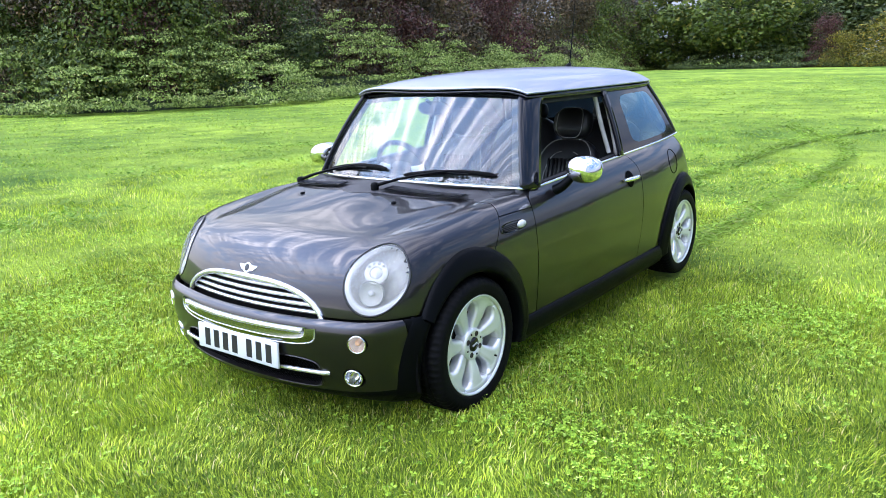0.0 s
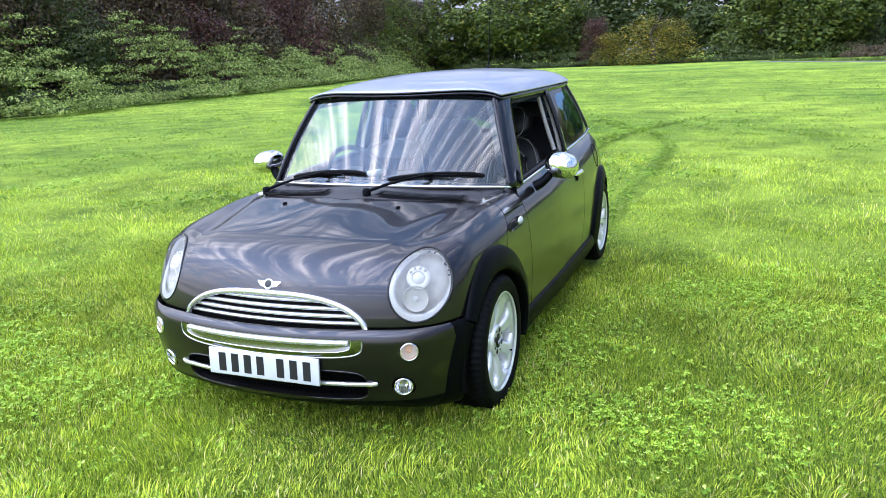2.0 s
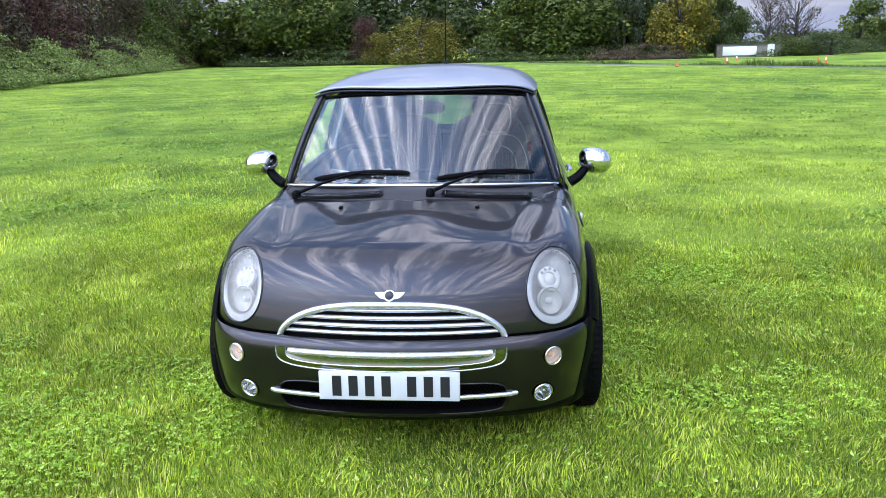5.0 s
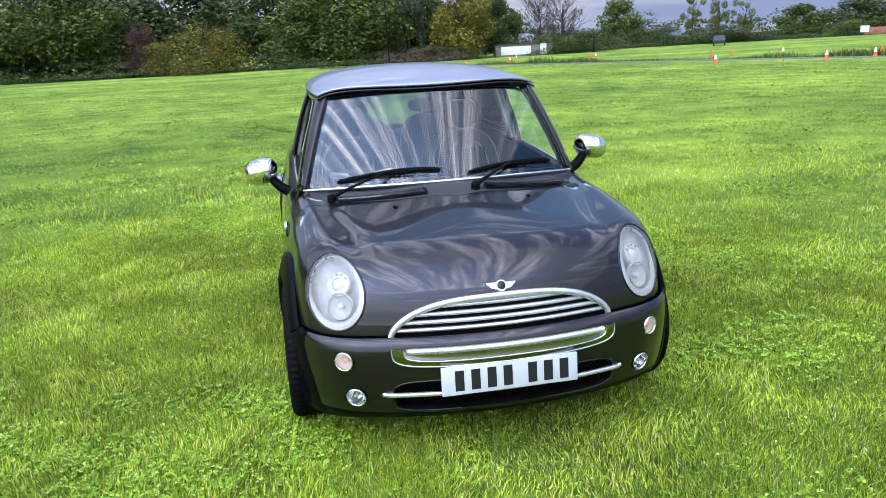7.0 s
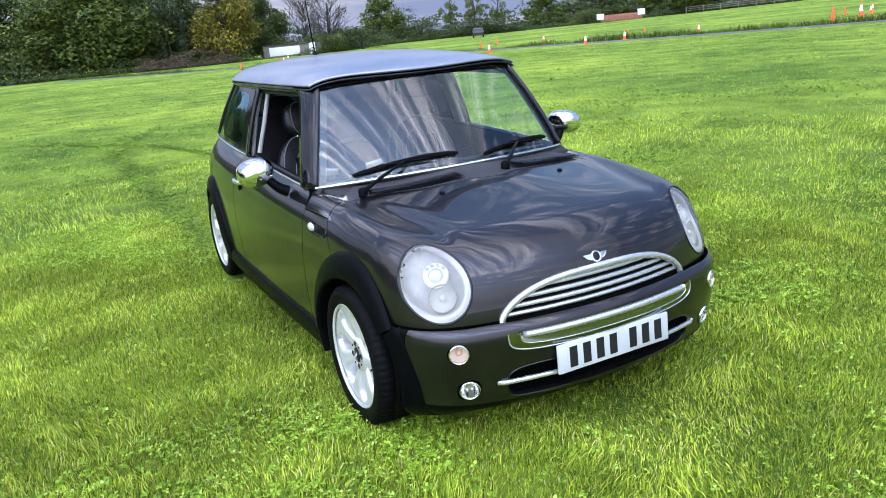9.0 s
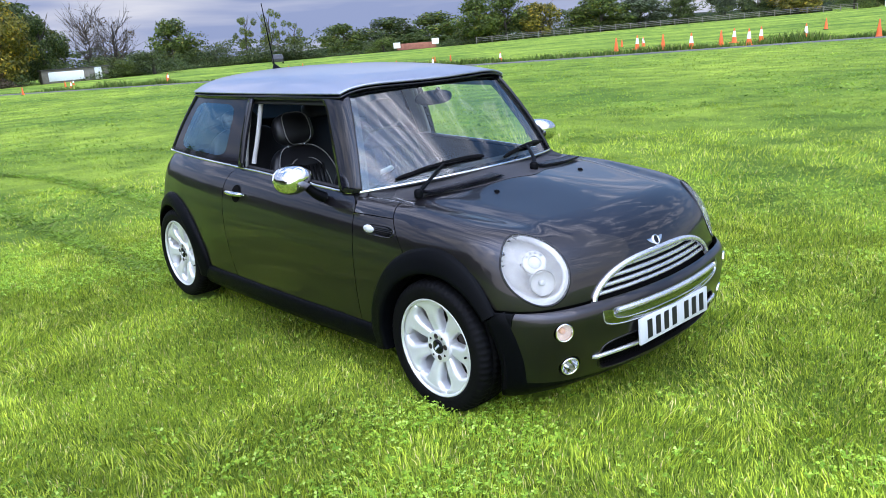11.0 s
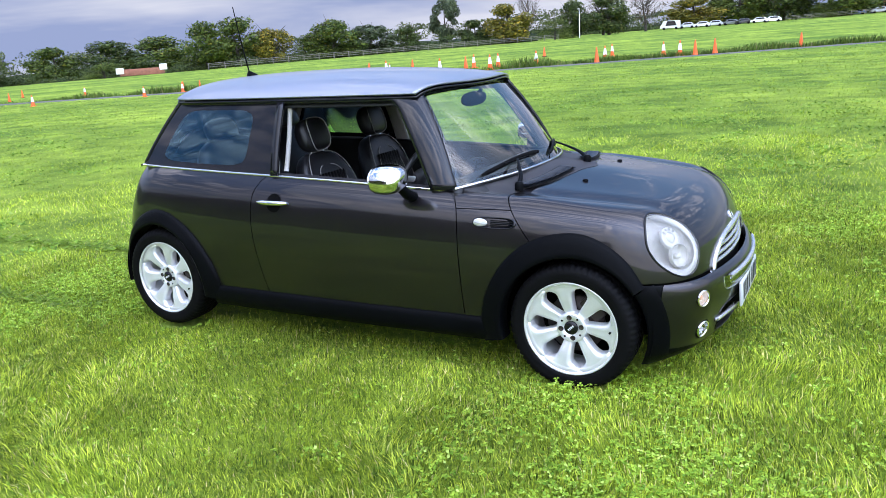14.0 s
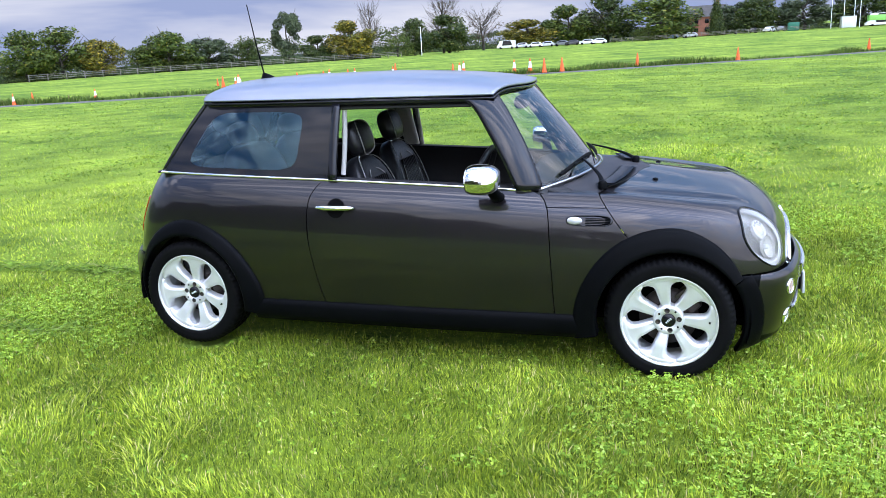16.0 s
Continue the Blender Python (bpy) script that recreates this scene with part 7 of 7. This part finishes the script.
bank("bramble_bank", HEDGE, 6.0, 3.1, 3000, 84, 0.056, 0.50, "bramble", "tangled green bramble bank along the field", 3.2, 1)
bank("undergrowth", bez([(-122, -48), (-106, -36), (-104, -14), (-107, 2), (-106, 14), (-105, 26)], 8), 6, 2.3, 900, 60, 0.066, 0.55, "dark", "low dark undergrowth below the trees", 4, 5)
bank("bramble_lump", bez([(-102, 11), (-102, 16), (-103, 24)], 6), 4, 1.6, 160, 60, 0.062, 0.5, "brown", "low russet bramble patch at the trees' foot", 3, 8)
bank("far_hedge", bez([(-108, 36), (-122, 48), (-140, 66), (-138, 90), (-128, 104), (-112, 116), (-100, 132), (-86, 152), (-66, 172)], 6), 5, 2.6, 1000, 56, 0.078, 0.65, "dark", "dark hedge along the far edge of the field", 5, 11)
bank("far_wood", bez([(-170, 20), (-190, 90), (-175, 150), (-120, 200), (-90, 225), (-60, 246), (-10, 256), (40, 262), (110, 262)], 6), 14, 6.5, 1100, 60, 0.18, 1.5, "dark", "distant dark wood on the skyline", 12, 15)

# ---- cones, fence, far vehicles and buildings ----
ORANGE = surface("orange_plastic", (0.80, 0.13, 0.025), 0.5, vary=0.15, scale=6)
WHITE = surface("white_sleeve", (0.80, 0.80, 0.78), 0.5, vary=0.08, scale=6)
WOODEN = surface("weathered_wood", (0.20, 0.18, 0.15), 0.85, vary=0.3, scale=3)
BRICK = surface("red_brick_wall", (0.30, 0.12, 0.08), 0.9, vary=0.3, scale=2)
SLATE = surface("dark_roof_tiles", (0.07, 0.065, 0.06), 0.8, vary=0.3, scale=2)
CREAM = surface("cream_panel", (0.78, 0.76, 0.70), 0.6, vary=0.1)


def build_cone(sleeved):
    c = new("traffic_cone")
    tagged(c, "orange traffic cone with white sleeve standing in the grass" if sleeved else "plain orange traffic cone standing in the grass", "cone", "traffic cones along the lane")
    part("base", box_bm(-0.24, 0.24, -0.24, 0.24, 0.0, 0.05, 0.015), RUBBER if not sleeved else ORANGE, c)
    v, f = lathe([(0.185, 0.05), (0.170, 0.07), (0.150, 0.20), (0.035, 0.97), (0.022, 1.0), (0.0001, 1.0)], 20, "z")
    mesh_object("cone_body", v, f, ORANGE, c)
    if sleeved:
        v, f = lathe([(0.125, 0.40), (0.122, 0.41), (0.066, 0.80), (0.064, 0.80)], 20, "z")
        mesh_object("sleeve", v * (1.04, 1.04, 1), f, WHITE, c, "white reflective sleeve")
    return c


plain, sleeved = None, None
CONES = ((14, 63.8, 0), (3.9, 53.2, 0), (-2.5, 49.2, 0), (-6.9, 45.6, 0), (-7.9, 44.9, 0), (-8.8, 45.0, 1), (-10.1, 46.5, 1), (-15.4, 53.7, 1), (-24.8, 64.7, 0), (-32, 33.7, 1), (-36.2, 32.0, 0))
CONES += ((-37.1, 22.4, 1), (-46, 32.5, 1), (-48, 28.3, 0), (-57.3, 23.1, 0), (-25.4, 36.6, 0), (-27.7, 42.2, 1), (-23.6, 38.7, 0), (-20.9, 37.2, 1), (-19.9, 38.6, 0), (-22.3, 44.7, 1), (-18.6, 39.2, 1))
CONES += ((-19.8, 43.1, 1), (-17.2, 43.1, 1), (-12.7, 41.1, 0), (-13.3, 44.8, 1), (-33.8, 26.8, 1), (-34.2, 30.0, 1), (-35.8, 33.0, 0), (-30.9, 47.8, 1), (-33.4, 48.7, 0), (-35.4, 54.6, 1))
CONES += ((-62, 14, 0), (-70, 20, 1), (-78, 22, 0), (-85, 25, 1), (-66, 27, 1), (-55, 34, 0))
for x, y, s in CONES:
    m = Matrix.LocRotScale((x, y, float(ground_z(x, y)) + 0.0), Euler((0, 0, x * 1.7)), (0.95, 0.95, 0.95) if x > -30 else (0.62, 0.62, 0.62))
    if s:
        if sleeved is None:
            sleeved = build_cone(True)
            sleeved.matrix_basis = m
        else:
            copy_thing(sleeved, m)
    else:
        if plain is None:
            plain = build_cone(False)
            plain.matrix_basis = m
        else:
            copy_thing(plain, m)

# post-and-rail fence at the far edge
def fence(name, line, label):
    fe = new(name)
    tagged(fe, label, "fence")
    seg = np.linalg.norm(np.diff(line, axis=0), axis=1)
    cum = np.concatenate([[0], np.cumsum(seg)])
    post = None
    pts = []
    for s in np.arange(0, cum[-1], 3.0):
        x, y = np.interp(s, cum, line[:, 0]), np.interp(s, cum, line[:, 1])
        z = float(ground_z(x, y))
        pts.append((x, y, z))
        if post is None:
            post = part("post", box_bm(-0.06, 0.06, -0.06, 0.06, -0.1, 1.25, 0.01), WOODEN, fe)
            post.location = (x, y, z)
        else:
            o = new("post", post.data)
            o.parent, o.location = fe, (x, y, z)
    for h in (0.5, 0.85, 1.15):
        tube("rail", [(x, y, z + h) for x, y, z in pts], 0.045, WOODEN, fe, "", 6)


fence("field_fence", bez([(-108, 108), (-98, 118), (-85, 134), (-74, 152), (-58, 164)], 6), "weathered post-and-rail fence at the far hedge")
fence("car_park_fence", bez([(-18, 222), (10, 224), (34, 226)], 6), "dark post-and-rail fence by the parked cars")


def build_far_car(name, colour, label, length=4.2, height=1.45):
    c = new(name)
    tagged(c, label, "car" if name == "parked_car" else "van", "vehicles parked at the far edge")
    k, h = length / 4.2, height
    prof = [(-2.1, 0.3), (-2.1, 0.75), (-1.95, 0.88), (-1.3, 0.95), (-0.75, h - 0.05), (-0.4, h), (0.9, h), (1.35, h - 0.08), (1.85, 0.95), (2.08, 0.85), (2.1, 0.3)] if name == "parked_car" else [(-2.1, 0.35), (-2.1, 0.95), (-1.85, 1.1), (-1.4, h - 0.05), (-1.2, h), (2.0, h), (2.1, h - 0.1), (2.1, 0.35)]
    n = len(prof)
    v = [(x * k, sg * 0.86 * (0.86 if z > 1.1 else 1), z) for sg in (-1, 1) for x, z in prof]
    f = [tuple(range(n))[::-1], tuple(range(n, 2 * n))] + [(i, (i + 1) % n, (i + 1) % n + n, i + n) for i in range(n)]
    mesh_object("body", v, f, colour, c, "", None, False)
    for sg in (-1, 1):
        win = [(-0.95, 0.98), (-0.6, h - 0.12), (1.0, h - 0.12), (1.4, 0.98)]
        wv = [(x * k, sg * 0.868 * (0.90 if z > 1.1 else 1.0), z) for x, z in win] + [(x * k, sg * 0.80 * (0.90 if z > 1.1 else 1.0), z) for x, z in win]
        mesh_object("side_window", wv, [(0, 1, 2, 3), (7, 6, 5, 4), (0, 4, 5, 1), (1, 5, 6, 2), (2, 6, 7, 3), (3, 7, 4, 0)], GLOSS_BLACK, c, "", None, False)
        for x in (-1.3, 1.3):
            v2, f2 = lathe([(0.0001, 0.0), (0.18, 0.0), (0.31, -0.01), (0.31, -0.2), (0.0001, -0.2)], 18)
            mesh_object("wheel", v2 * (1, sg, 1) + np.array([x * k, sg * 0.87, 0.31]), f2, RUBBER, c)
    return c


CAR_PAINTS = {"white": surface("white_paint", (0.78, 0.78, 0.78), 0.3, 0, 0.6), "silver": surface("silver_paint", (0.45, 0.46, 0.48), 0.3, 0.6, 0.6), "black": surface("black_paint", (0.02, 0.02, 0.022), 0.25, 0, 0.6), "blue": surface("blue_paint", (0.05, 0.16, 0.40), 0.3, 0, 0.6), "grey": surface("grey_paint", (0.16, 0.17, 0.18), 0.3, 0.4, 0.6)}
far_cars = {}
for x, y, col, turn in ((-42, 217, "silver", 20), (-38, 217, "white", 5), (-35, 218, "silver", 15), (-31, 219, "grey", 0), (-28, 219, "black", 10), (-24, 219, "white", 0), (-21, 220, "white", 15), (-7, 231, "black", 0), (-2, 231, "blue", 10), (3, 231, "silver", 20), (20, 235, "black", 80), (24, 235, "white", 60), (27, 234, "grey", 75), (-108, 63.5, "black", 150)):
    m = Matrix.LocRotScale((x, y, float(ground_z(x, y))), Euler((0, 0, radians(turn))), (1, 1, 1))
    if col in far_cars:
        copy_thing(far_cars[col], m)
    else:
        far_cars[col] = build_far_car("parked_car", CAR_PAINTS[col], f"{col} car parked at the far edge of the field")
        far_cars[col].matrix_basis = m
camper = build_far_car("camper_van", CREAM, "cream camper van parked at the far edge", 5.2, 2.3)
camper.matrix_basis = pose(-46, 216, float(ground_z(-46, 216)), 0, 0, 8)
lorry = build_far_car("lorry", WHITE, "white and green lorry parked beyond the field", 8.0, 3.4)
lorry.matrix_basis = pose(52, 236, float(ground_z(52, 236)), 0, 0, 5)
LIME = surface("lime_panel", (0.25, 0.55, 0.12), 0.5)
part("side_panel", box_bm(-3.4, 0.6, -0.90, 0.90, 1.5, 2.9, 0.05), LIME, lorry, "lime green side panel")
cabin = new("site_cabin")
cabin.matrix_basis = pose(44, 237, float(ground_z(44, 237)))
tagged(cabin, "white site cabin beyond the field", "cabin")
part("cabin_box", box_bm(-1.8, 1.8, -1.5, 1.5, 0, 3.0, 0.08), WHITE, cabin)
part("cabin_roof", box_bm(-1.95, 1.95, -1.65, 1.65, 3.0, 3.12, 0.02), SLATE, cabin)
skip = new("green_skip")
skip.matrix_basis = pose(30, 234, float(ground_z(30, 234)))
tagged(skip, "dark green refuse skip at the far edge", "skip")
part("skip_tub", box_bm(-1.4, 1.4, -0.9, 0.9, 0, 2.2, 0.1), surface("green_steel", (0.02, 0.14, 0.09), 0.5), skip)
pole = None
for x, y in ((39, 232), (42, 232), (44.5, 232), (46, 232.5)):
    if pole is None:
        pole = new("flag_pole")
        tagged(pole, "tall slender white flag pole", "pole", "flag poles")
        v, f = lathe([(0.09, 0), (0.05, 11.0), (0.0001, 11.0)], 10, "z")
        mesh_object("mast", v, f, WHITE, pole)
        v, f = lathe([(0.10, 11.0), (0.10, 11.15), (0.0001, 11.2)], 10, "z")
        mesh_object("finial", v, f, WHITE, pole)
        pole.matrix_basis = pose(x, y, float(ground_z(x, y)))
    else:
        copy_thing(pole, pose(x, y, float(ground_z(x, y))))
lamp_post = new("lamp_post")
lamp_post.matrix_basis = pose(-58, 176, float(ground_z(-58, 176)))
tagged(lamp_post, "thin grey lamp post at the field edge", "lamp post")
v, f = lathe([(0.10, 0), (0.06, 6.4), (0.0001, 6.4)], 10, "z")
mesh_object("column", v, f, ALLOY, lamp_post)
part("lantern", box_bm(-0.5, 0.1, -0.12, 0.12, 6.38, 6.52, 0.03), ALLOY, lamp_post)

house = new("house")
house.matrix_basis = pose(8, 250, float(ground_z(8, 250)))
tagged(house, "red brick house with tiled roof among trees", "house")
part("house_body", box_bm(-5, 5, -4, 4, 0, 5.5, 0.05), BRICK, house)
mesh_object("roof", [(-5.4, -4.5, 5.4), (5.4, -4.5, 5.4), (5.4, 4.5, 5.4), (-5.4, 4.5, 5.4), (-5.4, 0, 8.8), (5.4, 0, 8.8)], [(0, 1, 5, 4), (2, 3, 4, 5), (1, 2, 5), (3, 0, 4), (3, 2, 1, 0)], SLATE, house, "", None, False)
part("chimney", box_bm(2.5, 3.4, -0.5, 0.5, 7.5, 10.2, 0.03), BRICK, house)
for x in (-3, 0, 3):
    for z in (1.2, 3.6):
        part("window", box_bm(x - 0.6, x + 0.6, -4.06, -3.98, z, z + 1.2, 0.01), GLOSS_BLACK, house)

hut = new("field_hut")
hut.matrix_basis = pose(-110, 33.5, 0, 0, 0, 82)
tagged(hut, "low timber hut with a white front by the trees", "hut")
part("hut_body", box_bm(-4.2, 4.2, 0.1, 2.6, 0, 1.7, 0.03), WOODEN, hut)
part("hut_roof", box_bm(-4.4, 4.4, -0.1, 2.8, 1.7, 1.82, 0.02), SLATE, hut)
part("white_front", box_bm(-3.4, 1.0, 0.0, 0.1, 0.25, 1.45, 0.01), WHITE, hut, "white painted front board")
part("gate", box_bm(2.4, 3.3, -0.02, 0.09, 0.1, 1.75, 0.01), WHITE, hut)
sign_a = new("red_board_fence")
sign_a.matrix_basis = pose(-119, 102, float(ground_z(-119, 102)), 0, 0, 40)
tagged(sign_a, "red-brown board fence with two cream signs", "fence")
part("board_panel", box_bm(-4.0, 4.0, -0.05, 0.05, 0.1, 1.3, 0.01), BRICK, sign_a)
part("sign_panel", box_bm(-4.6, -3.2, -0.12, -0.06, 0.5, 1.6, 0.01), CREAM, sign_a)
part("sign_panel", box_bm(3.2, 4.6, -0.12, -0.06, 0.8, 1.9, 0.01), CREAM, sign_a)
